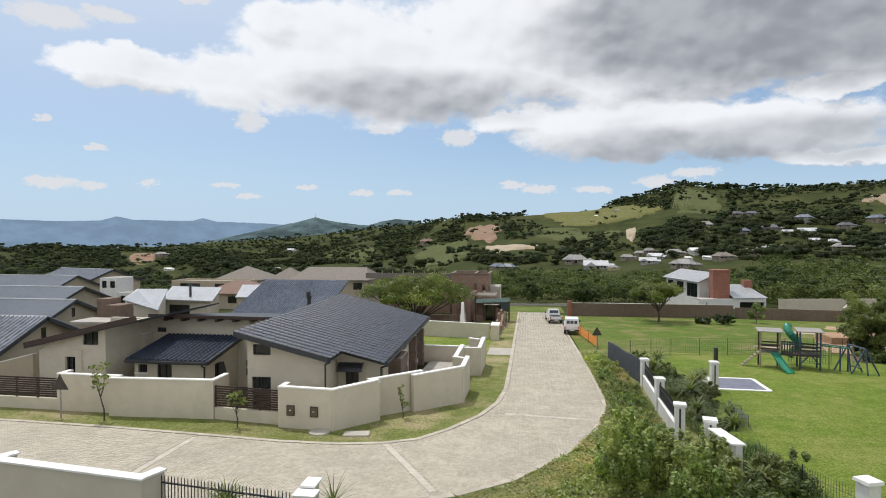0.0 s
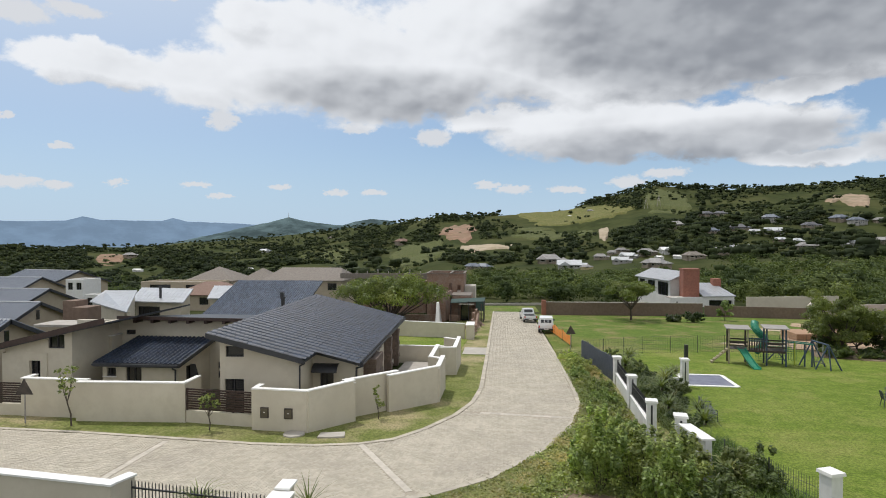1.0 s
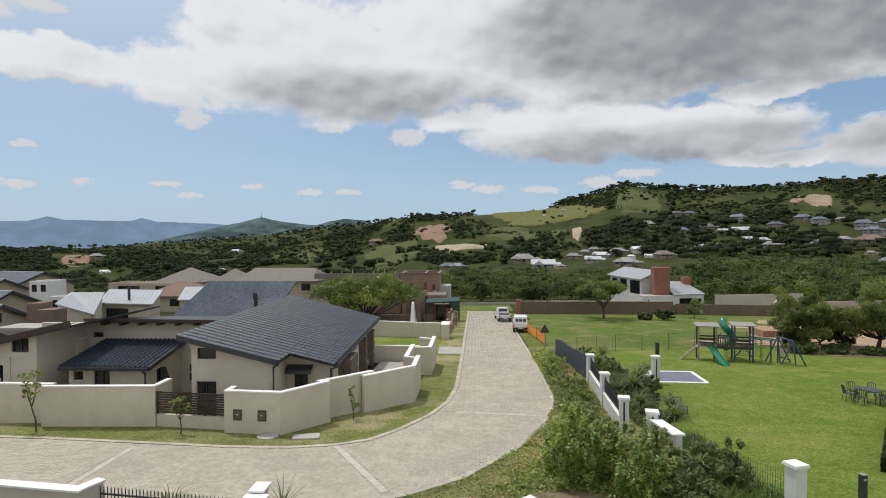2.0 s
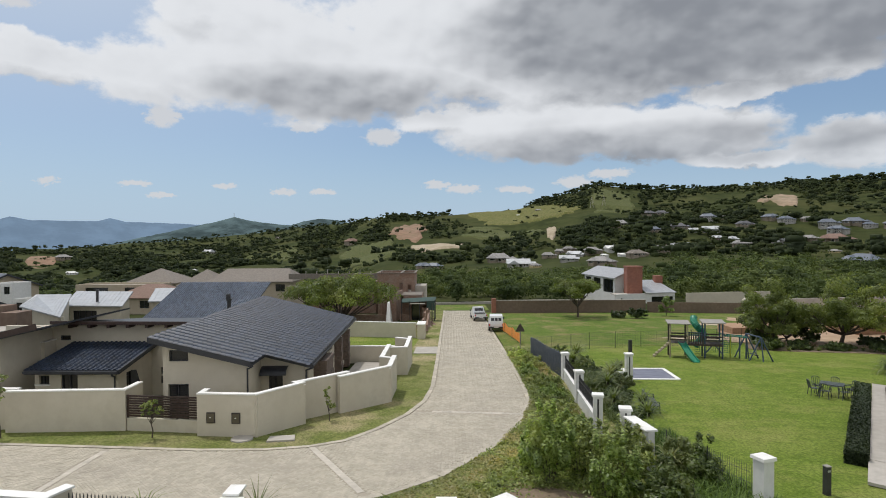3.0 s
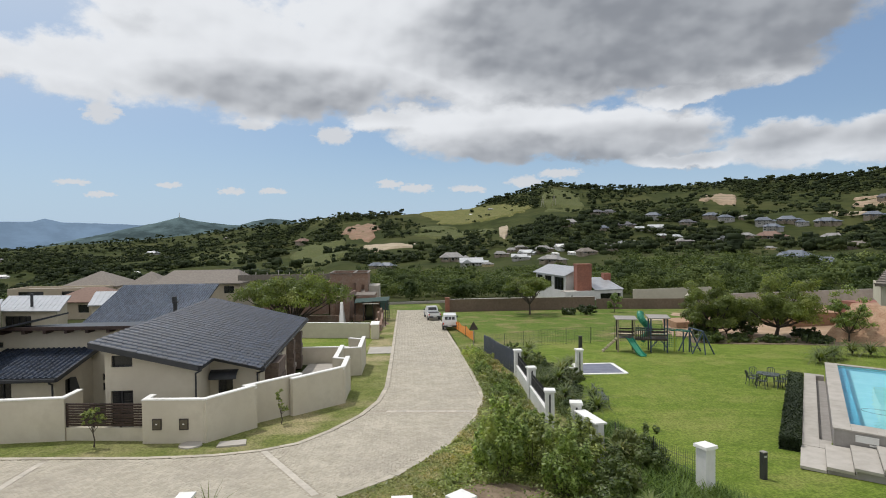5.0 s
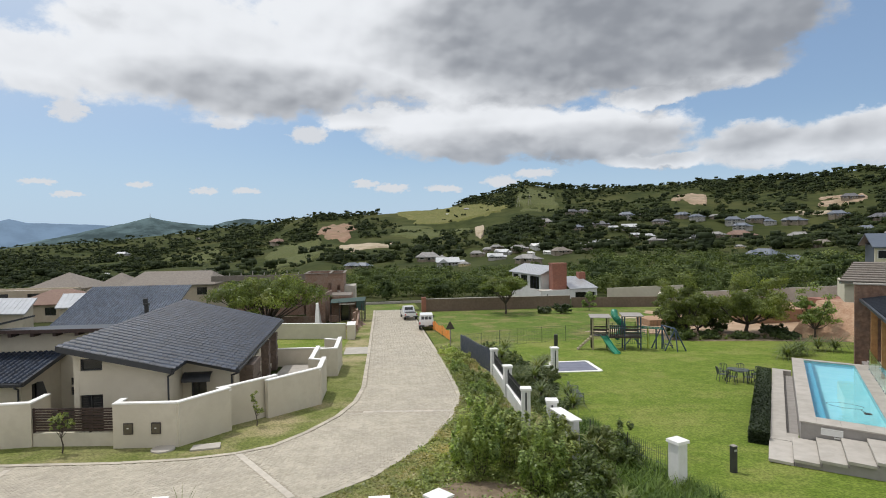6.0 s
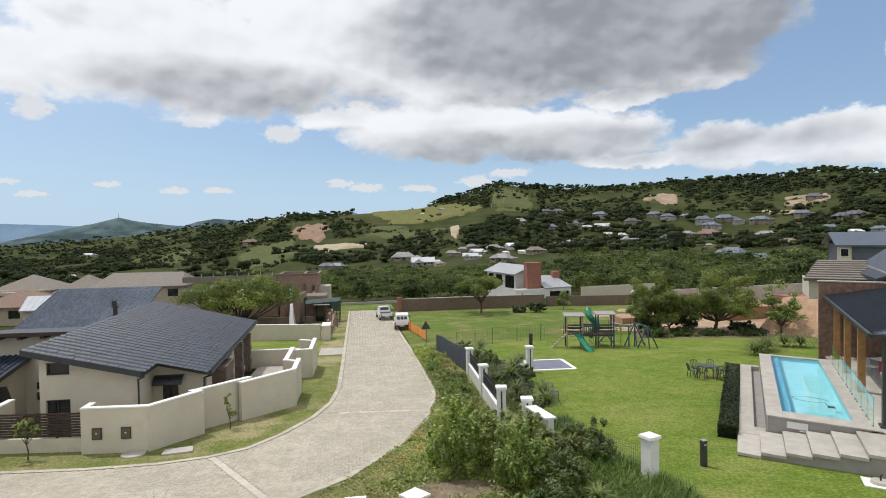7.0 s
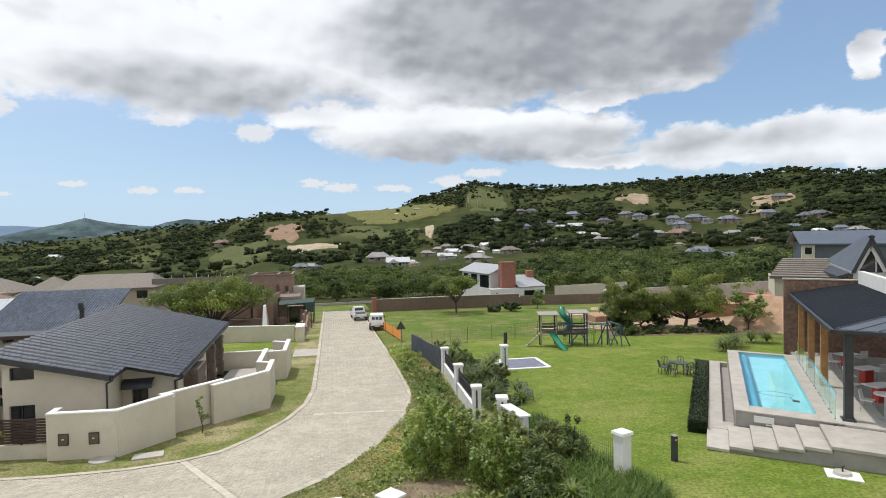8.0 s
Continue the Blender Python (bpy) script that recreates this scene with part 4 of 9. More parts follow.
NEIGH = "sand plastered neighbour house under a blue-grey ribbed metal gable roof"
gable_house(NEIGH, (-33.3, 36.0, 2.45), 3.6, 1.65, 16, 0, -2.2, PLASTER2, BLUETILE, group="neighbour houses", tiles=True)
gable_house(NEIGH, (-44.0, 51.2, 1.85), 4.2, 1.75, 18, 0, -3.0, PLASTER2, SLATEMETAL, group="neighbour houses")
gable_house(NEIGH, (-54.3, 64.7, 1.85), 4.6, 1.7, 20, 0, -3.6, PLASTER2, SLATEMETAL, group="neighbour houses", gable_window=False)
gable_house(NEIGH, (-73.4, 86.2, 1.65), 5.2, 1.9, 14, 0, -4.5, PLASTER2, SLATEMETAL, group="neighbour houses", gable_window=False)
gable_house(NEIGH, (-76.0, 98.0, 2.0), 6.0, 2.2, 14, 0, -5.5, PLASTER2, SLATEMETAL, group="neighbour houses", gable_window=False, turn=-15)

# ---- houses further down the street ----
def sheet_house():
    root = thing("house", "cream house with pale silver sheet-metal roofs and a black flue", "house")
    ribbed([(-41.9, 61.9, 0.80), (-34.95, 61.1, 0.80), (-37.3, 67.5, 1.75), (-44.6, 68.5, 1.75)], 14, 0, SILVER, root, label="pale silver metal roof")
    A, B = (-41.6, 62.3), (-35.5, 61.6)
    part("wall", facade(A, B, -4.0, (0.72, 0.68), [(0.6, 3.4, -1.4, 0.2)]), PLASTER, root)
    window(root, A, B, 0.6, 3.4, -1.4, 0.2, bars=3)
    part("wall", facade(B, (-37.6, 67.2), -4.0, (0.70, 1.6)), PLASTER, root)
    part("wall", facade((-37.6, 67.2), (-44.2, 68.2), -4.0, (1.6, 1.6)), PLASTER, root)
    ribbed([(-44.9, 59.6, 1.0), (-34.95, 51.3, 1.0), (-41.2, 62.4, 1.98), (-44.8, 62.0, 1.98)], 14, 0, SILVER, root, label="pale silver metal roof")
    part("wall", facade((-44.4, 59.6), (-35.6, 52.3), -4.0, (0.85, 0.85)), PLASTER, root)
    part("wall", facade((-35.6, 52.3), (-41.1, 61.8), -4.0, (0.85, 1.75)), PLASTER, root)
    part("flue", Shape().rod((-38.9, 63.2, 0.6), (-38.9, 63.2, 2.4), 0.14, n=10), STEEL, root, "black steel flue")
    r2 = thing("house", "small cream house with a pale metal roof", "house")
    ribbed([(-33.6, 63.7, 1.0), (-29.5, 64.2, 1.0), (-30.6, 69.4, 2.0), (-35.4, 69.0, 2.0)], 8, 0, SILVER, r2)
    part("wall", facade((-33.4, 64.1), (-29.9, 64.6), -4, (0.9, 0.9)), PLASTER, r2)
    part("wall", facade((-29.9, 64.6), (-30.9, 69.1), -4, (0.9, 1.8)), PLASTER, r2)
    part("wall", facade((-35.0, 68.6), (-33.4, 64.1), -4, (1.8, 0.9)), PLASTER, r2)


def ribbed_house():
    root = thing("house", "cream house under a long blue-grey tiled mono-pitch roof", "house")
    roof = part("roof", Shape().slab([(-29.3, 54.4, 0.30), (-19.6, 54.4, 0.30), (-19.6, 62.7, 3.12), (-29.3, 62.7, 3.12)], 0.1), FASCIA, root, "long blue-grey tiled mono-pitch roof")
    tiled_roof(roof, Vector((-29.3, 62.7, 3.14)), Vector((9.7 / 42, 0, 0)), Vector((0, -8.3, -2.82)) / 25, 42, 25, lambda i, j: True, (-23, 55, 0), BLUETILE)
    A, B = (-28.9, 54.9), (-20.2, 54.9)
    part("wall", facade(A, B, -4, (0.35, 0.3)), PLASTER2, root)
    part("wall", facade(B, (-20.4, 62.3), -4, (0.3, 2.7)), PLASTER2, root)
    part("wall", facade((-28.9, 62.3), A, -4, (2.9, 0.35)), PLASTER2, root)
    part("wall", facade((-20.4, 62.3), (-28.9, 62.3), -4, (2.7, 2.9)), PLASTER2, root)
    part("fascia", Shape().beam((-29.4, 54.33, 0.44), (-19.5, 54.33, 0.28), 0.06, 0.22), FASCIA, root)


def hip_house(label, x0, x1, y0, y1, floor, eave, ridge, wall_mat, roof_mat, inset=0.6, wins=4, group=""):
    """Four-sided roof on plain walls with a row of windows."""
    root = thing("house", label, "house", group)
    xm0, xm1, ym = x0 + (y1 - y0) * inset, x1 - (y1 - y0) * inset, (y0 + y1) / 2
    if xm0 > xm1:
        xm0 = xm1 = (x0 + x1) / 2
    o = 0.5
    e = [(x0 - o, y0 - o, eave), (x1 + o, y0 - o, eave), (x1 + o, y1 + o, eave), (x0 - o, y1 + o, eave)]
    s = Shape().add(e + [(xm0, ym, ridge), (xm1, ym, ridge)] + [(a, b, c - 0.15) for a, b, c in e],
                    [(0, 1, 5, 4), (1, 2, 5), (2, 3, 4, 5), (3, 0, 4), (6, 7, 1, 0), (7, 8, 2, 1), (8, 9, 3, 2), (9, 6, 0, 3), (9, 8, 7, 6)])
    part("roof", s, roof_mat, root)
    A, B, C, D = (x0, y0), (x1, y0), (x1, y1), (x0, y1)
    L = x1 - x0
    ops = [(L * (i + 0.25) / wins, L * (i + 0.72) / wins, eave - 1.7, eave - 0.5) for i in range(wins)]
    part("wall", facade(A, B, floor, (eave - 0.1, eave - 0.1), ops), wall_mat, root)
    for p in ops:
        window(root, A, B, *p, bars=1)
    for p, q in ((B, C), (C, D), (D, A)):
        part("wall", facade(p, q, floor, (eave - 0.1, eave - 0.1)), wall_mat, root)
    return root


sheet_house()
ribbed_house()
hip_house("tan-walled house under a brown tile roof", -40.5, -27, 97, 106, -6.5, 0.6, 2.55, PLASTER2, TANTILE, 0.15, 4)
hip_house("cream house with a grey hipped tile roof", -62, -53, 110, 119, -8, -0.6, 2.0, PLASTER, TANTILE, 0.5, 3)
hip_house("cream house with a grey hipped tile roof", -51, -43.5, 108, 116, -8, -1.0, 1.9, PLASTER, TANTILE, 0.5, 2)
hip_house("low house under a faded red tile roof", -54, -44, 92, 99, -6.5, -1.5, 0.4, PLASTER2, PINKTILE, 0.5, 3)


def flat_house(label, x0, y0, x1, y1, floor, top, mat, cap=None):
    root = thing("house", label, "house")
    A, B, C, D = (x0, y0), (x1, y0), (x1, y1), (x0, y1)
    ops = [((x1 - x0) * 0.12, (x1 - x0) * 0.4, top - 1.6, top - 0.5), ((x1 - x0) * 0.6, (x1 - x0) * 0.9, top - 1.6, top - 0.5)]
    part("wall", facade(A, B, floor, (top, top), ops), mat, root)
    for o in ops:
        window(root, A, B, *o, bars=1)
    for p, q in ((B, C), (C, D), (D, A)):
        part("wall", facade(p, q, floor, (top, top)), mat, root)
    part("roof", Shape().box(x0 + 0.24, y0 + 0.24, top - 0.45, x1 - 0.24, y1 - 0.24, top - 0.3), cap or CONCRETE, root, "flat roof behind a parapet")
    return root


flat_house("white flat-roofed house behind the gables", -67.2, 84, -64.3, 88, -5, 1.5, WHITE)
flat_house("white flat-roofed annex with a parapet", -62.5, 82, -59.5, 84.5, -5, -0.6, WHITE)
flat_house("long low brown brick house with a flat roof", -64, 98, -50, 103, -6.5, 0.1, PLASTER2)
DULLBROWN = material("dull_brown_plaster", (0.17, 0.115, 0.085), (0.23, 0.16, 0.12), 2.0, 0.9, 0.2, stain=(0.14, 0.10, 0.08), sfac=0.5)
terrace = thing("roof_terrace", "dull brown parapet boxes on a flat roof", "terrace")
for x0, y0, x1, y1, zt in ((-39.2, 48.6, -38.0, 50.2, 2.3), (-37.9, 48.0, -36.4, 49.8, 1.8)):
    b = Shape().box(x0, y0, -3, x1, y1, zt)
    part("parapet", b, DULLBROWN, terrace)
part("slab", Shape().box(-37.8, 43.6, 0.75, -34.4, 46.2, 0.95), CONCRETE, terrace, "pale flat roof slab")


# ---- unfinished brick house and building plot ----
RAWBRICK = material("raw_brick", (0.20, 0.12, 0.085), (0.29, 0.19, 0.14), 5.0, 0.9, 0.4, 16, stain=(0.32, 0.28, 0.24), sscale=0.9, sfac=0.5)


def building_site():
    shell = thing("unfinished_house", "roofless brown brick house shell under construction", "house")
    for x0, y0, x1, y1, zt in ((-11.4, 89, -5.7, 95.5, 2.35),):
        A, B, C, D = (x0, y0), (x1, y0), (x1, y1), (x0, y1)
        ops = [(0.8, 1.8, -0.6, 0.9), (3.4, 3.9, -0.6, 0.9), (4.7, 5.2, -0.6, 0.6)]
        part("wall", facade(A, B, -5, (zt, zt), ops), RAWBRICK, shell)
        for p, q in ((B, C), (C, D), (D, A)):
            part("wall", facade(p, q, -5, (zt, zt)), RAWBRICK, shell)
        part("inner_wall", facade(((x0 + x1) / 2 + 0.8, y0), ((x0 + x1) / 2 + 0.8, y1), -5, (zt, zt)), RAWBRICK, shell)
        part("slab", Shape().box(x0 + 0.3, y0 + 0.3, -0.9, x1 - 0.3, y1 - 0.3, -0.7), CONCRETE, shell)
        for a, b in ((A, B), (B, C), (C, D), (D, A), (((x0 + x1) / 2 + 0.8, y0), ((x0 + x1) / 2 + 0.8, y1))):
            part("wall_plate", Shape().beam((*a, zt + 0.09), (*b, zt + 0.09), 0.34, 0.085), TANTILE, shell, "pale mortar on the wall top")
        part("flat_room", Shape().box(x1 + 0.05, y0 + 1, -5, x1 + 1.7, y0 + 5, 0.35), CONCRETE, shell, "small pale flat-roofed room")
    # lower rooms, half-built, with raking walls, a white buttress and a netted scaffold before the dark doorway
    low = thing("unfinished_house", "half-built brick walls with a white buttress and netted scaffold", "house")
    for a, b, t0, t1 in (((-9.6, 79.0), (-8.9, 86.0), -0.9, 0.35), ((-8.7, 79.4), (-7.6, 79.2), -0.2, 0.25), ((-7.6, 79.2), (-7.2, 86), 0.3, 0.1), ((-7.2, 83.4), (-4.3, 83.6), -0.55, -0.55),
                         ((-4.3, 83.6), (-4.3, 88), -0.55, -0.5), ((-7.4, 79.6), (-5.6, 79.7), -2.6, -2.9), ((-4.4, 79.8), (-3.1, 80.0), -1.7, -1.9), ((-3.1, 80.0), (-3.1, 84.0), -1.6, -1.2), ((-12.6, 73.5), (-8.4, 73.2), -1.9, -1.9)):
        part("wall", facade(a, b, -5.0, (t0, t1)), RAWBRICK, low)
    part("slab", Shape().box(-7.3, 83.7, -0.62, -4.35, 88.5, -0.42), TANTILE, low, "pale concrete slab over the lower rooms")
    # near-black panel on the brick stands for the shade inside the doorway
    part("doorway_shade_panel", Shape().box(-5.6, 80.9, -4.6, -4.45, 81.0, -1.4), GLASS, low, "near-black panel for the shade in an open doorway")
    part("door_surround", Shape().box(-6.9, 81.02, -4.6, -3.2, 81.25, -1.0), RAWBRICK, low)
    part("buttress", Shape().hexa([(-8.75, 76.6, -3.9), (-8.05, 76.6, -3.9), (-8.05, 79.2, -3.9), (-8.75, 79.2, -3.9)], [(-8.75, 78.6, -0.95), (-8.45, 78.6, -0.95), (-8.45, 79.2, -0.9), (-8.75, 79.2, -0.9)]), WHITE, low, "white plastered sloping buttress")
    shade_net = material("green_shade_net", (0.022, 0.05, 0.042), (0.036, 0.072, 0.06), 6.0, 0.8, 0.3)
    part("scaffold_net", Shape().slab([(-6.9, 78.6, -0.95), (-2.3, 78.8, -0.75), (-2.2, 81.6, -0.5), (-6.9, 81.4, -0.7)], 0.06), shade_net, low, "dark green shade net")
    part("scaffold_net", Shape().hexa([(-3.4, 78.68, -1.9), (-2.3, 78.72, -2.1), (-2.3, 78.76, -2.1), (-3.4, 78.72, -1.9)], [(-3.4, 78.68, -0.8), (-2.3, 78.72, -0.76), (-2.3, 78.76, -0.76), (-3.4, 78.72, -0.8)]), shade_net, low, "dark green shade net")
    part("scaffold_board", Shape().box(-5.7, 78.3, -1.15, -3.6, 78.62, -1.08), CONCRETE, low, "pale scaffold board")
    for x, y in ((-6.8, 78.65), (-5.7, 78.7), (-4.4, 78.7), (-3.4, 78.75), (-2.4, 78.75), (-2.3, 81.5)):
        part("scaffold_pole", Shape().rod((x, y, -3.9), (x, y, -0.7), 0.05, n=6), STEEL, low)
    # broken wall stubs stepping down along the street
    for k, (x, y, h, w) in enumerate(((-3.3, 77.2, 1.9, 0.9), (-3.05, 74.6, 1.5, 1.2), (-3.4, 72.2, 1.9, 0.7), (-3.0, 69.8, 1.2, 1.1), (-3.35, 67.4, 1.5, 0.8), (-3.1, 65.2, 1.0, 1.0))):
        z = street(x, y)
        single("wall_stub", Shape().hexa([(x - 0.13, y - w, z - 0.2), (x + 0.13, y - w, z - 0.2), (x + 0.13, y + w, z - 0.2), (x - 0.13, y + w, z - 0.2)], [(x - 0.13, y - w, z + h * (0.55 if k % 2 else 1.0)), (x + 0.13, y - w, z + h * (0.55 if k % 2 else 0.95)), (x + 0.13, y + w, z + h), (x - 0.13, y + w, z + h * 0.8)]),
               RAWBRICK, "broken unplastered brick wall stub beside the street", "wall", "broken wall stubs")
    heaps = [(-3.2, 72.0, 0.7), (-2.7, 74.5, 0.55), (-4.2, 70.5, 0.5), (-3.4, 67.5, 0.6)]
    for x, y, r in heaps:
        s = Shape()
        ring = []
        for j in range(4):
            rr = r * (1 - j / 4) + 0.03
            ring += [(x + rr * math.cos(i * 0.785) * random.uniform(0.8, 1.2), y + rr * math.sin(i * 0.785) * random.uniform(0.8, 1.2), street(x, y) + j * r * 0.3) for i in range(8)]
        s.add(ring, [(j * 8 + i, j * 8 + (i + 1) % 8, j * 8 + 8 + (i + 1) % 8, j * 8 + 8 + i) for j in range(3) for i in range(8)] + [(24, 25, 26, 27, 28, 29, 30, 31)])
        single("rubble_heap", s, RAWBRICK, "heap of broken brick rubble beside the street", "rubble", "rubble heaps")
    for x, y, h in ((-2.6, 76.2, 2.6), (-2.5, 72.6, 2.2), (-2.4, 79, 2.8)):
        single("pole", Shape().rod((x, y, street(x, y) - 0.1), (x, y, street(x, y) + h), 0.06, 0.05), BROWNWOOD, "dark timber pole beside the building plot", "pole", "timber poles")
    # frames standing behind the acacia
    fr = thing("unfinished_house", "brick upper walls with bare concrete posts", "house")
    part("wall", facade((-23, 92), (-12, 92), -5, (0.9, 0.9), [(1, 2.4, -1.2, 0.3), (4, 5.2, -1.2, 0.3)]), RAWBRICK, fr)
    part("wall", facade((-12, 92), (-12, 99), -5, (0.9, 0.9)), RAWBRICK, fr)
    part("parapet", Shape().box(-27, 96, 1.0, -11, 96.3, 1.9), TANTILE, fr)
    for i in range(9):
        part("post", Shape().box(-26 + i * 1.8, 96, 1.9, -25.9 + i * 1.8, 96.12, 2.3 + 0.3 * (i % 3 == 0)), CONCRETE, fr)


building_site()


# ---- long brown wall and white house behind the open plot ----
wl = thing("perimeter_wall", "long brown brick perimeter wall with a pale coping", "wall", kind="structure")
BROWNBRICK = material("brown_brick_wall", (0.15, 0.105, 0.08), (0.20, 0.145, 0.11), 3.0, 0.9, 0.3, 10, stain=(0.12, 0.09, 0.07), sscale=0.3, sfac=0.5)
part("masonry", facade((6.6, 91.0), (30.2, 91.0), -5, (-2.15, -2.15)), BROWNBRICK, wl)
part("masonry", facade((30.2, 91.0), (43.9, 88.2), -5, (-2.45, -2.35)), BROWNBRICK, wl)
part("coping", Shape().beam((6.5, 91.12, -2.08), (30.2, 91.12, -2.08), 0.34, 0.07), CONCRETE, wl)
part("pier", Shape().box(6.2, 90.6, -5, 6.9, 91.3, -1.8), BRICK, wl, "red brick end pier")
part("boundary", facade((-5.0, 110), (10, 112), -8, (-4.6, -4.6)), CONCRETE, wl, "grey concrete wall across the end of the street")
part("retaining_wall", facade((43.9, 88.2), (50.5, 99), -6, (-2.0, -2.0)), PLASTER, wl, "cream retaining wall")
part("retaining_wall", facade((42.2, 106), (56, 103), -6, (-2.6, -2.0)), PLASTER, wl, "cream retaining wall")
part("retaining_wall", facade((8, 101), (25, 104), -6, (-3.2, -3.4)), PLASTER, wl, "cream retaining wall")


def white_house():
    root = thing("house", "white house with pale metal roofs and red brick chimney", "house")
    A, B, C = (29.3, 129.0), (32.45, 115.9), (36.6, 116.9)
    ops = [(0.8, 3.3, -3.0, -0.95), (4.4, 7.4, -3.2, -0.95), (8.6, 12.6, -3.6, -0.95)]
    part("wall", facade(A, B, -9, (-0.6, -0.65), ops), WHITE, root)
    for o in ops:
        window(root, A, B, *o, bars=2)
    part("wall", facade(B, C, -9, (-0.65, 1.2)), WHITE, root)
    ribbed([(28.7, 129.3, -0.45), (32.0, 115.2, -0.52), (35.8, 116.0, 1.15), (32.6, 130.2, 1.25)], 16, 0, SILVER, root, label="pale metal mono-pitch roof")
    ch = part("chimney", Shape().box(33.85, 112.6, -4.2, 36.75, 115.0, 1.7), BRICK, root, "broad red brick chimney")
    part("chimney_band", Shape().box(33.75, 112.5, 1.702, 36.85, 115.1, 1.95), BRICK, ch)
    D, E = (30.9, 110.8), (42.3, 110.8)
    ops = [(1.2, 1.5, -5.2, -4.0)] + [(3.2 + 0.62 * i, 3.55 + 0.62 * i, -4.95, -4.5) for i in range(4)] + [(7.0, 11.1, -5.3, -3.7)]
    part("wall", facade(D, E, -8, (-3.3, -2.95), ops), WHITE, root)
    for o in ops[:-1]:
        window(root, D, E, *o, bars=0)
    # near-black panel behind the opening stands for the garage's shade
    gd = part("garage_shade_panel", Shape().box(37.9, 111.6, -5.6, 42.0, 111.7, -3.7), GLASS, root, "near-black panel for the shade in the open garage")
    part("wall", facade(E, (42.3, 119), -8, (-2.95, -1.6)), WHITE, root)
    ribbed([(36.8, 110.6, -3.0), (42.5, 110.6, -2.85), (41.2, 118.5, -1.1), (36.8, 118.5, -1.1)], 9, 0, SILVER, root, label="pale metal roof")
    part("chimney", Shape().box(40.6, 116.5, -2.0, 42.0, 118.2, -0.2), BRICK, root, "small red brick chimney")
    part("roof_slab", Shape().box(30.9, 111.05, -3.45, 36.8, 114, -3.3), CONCRETE, root)


white_house()

# ---- raised pool, steps, terrace and clubhouse, all turned to one another ----
PO = Vector((17.05, 21.99, 0))
PA, PB = Vector((0.585, 0.811, 0)).normalized(), Vector((0.72, -0.694, 0)).normalized()
PTOP = 0.10


def pp(a, b, z):
    p = PO + PA * a + PB * b
    return (p.x, p.y, z)


def pbox(s, a0, a1, b0, b1, z0, z1):
    q = [pp(a0, b0, 0), pp(a0, b1, 0), pp(a1, b1, 0), pp(a1, b0, 0)]
    return s.hexa([(x, y, z0) for x, y, z in q], [(x, y, z1) for x, y, z in q])


def glassy(name, color, rough, trans, ior):
    m = bpy.data.materials.new(name)
    m.use_nodes = True
    b = m.node_tree.nodes["Principled BSDF"]
    b.inputs["Base Color"].default_value = (*color, 1)
    b.inputs["Roughness"].default_value = rough
    b.inputs["Transmission Weight"].default_value = trans
    b.inputs["IOR"].default_value = ior
    return m, b


WATER, wb = glassy("pool_water", (0.90, 0.98, 0.99), 0.03, 1.0, 1.33)
wn = Net(WATER.node_tree)
bump = WATER.node_tree.nodes.new("ShaderNodeBump")
bump.inputs["Strength"].default_value, bump.inputs["Distance"].default_value = 0.12, 0.02
wn.put(bump.inputs["Height"], wn.noise(WATER.node_tree.nodes.new("ShaderNodeTexCoord").outputs["Object"], 2.5, 3))
wn.put(wb.inputs["Normal"], bump.outputs[0])
POOLBLUE = material("turquoise_pool_lining", (0.24, 0.58, 0.63), (0.31, 0.645, 0.69), 1.5, 0.6, 0.05, stain=(0.21, 0.54, 0.60), sfac=0.4)
POOLSHADE = material("pool_wall_shade_blue", (0.055, 0.30, 0.42), (0.08, 0.36, 0.48), 2.0, 0.5, 0.05, stain=(0.05, 0.27, 0.38), sfac=0.4)
CLEAR, cb = glassy("clear_glass", (0.66, 0.90, 0.88), 0.0, 1.0, 1.12)
WOODPOST = material("oiled_timber", (0.30, 0.14, 0.045), (0.42, 0.21, 0.07), 4.0, 0.6, 0.15)

LEN, WID = 13.75, 3.65


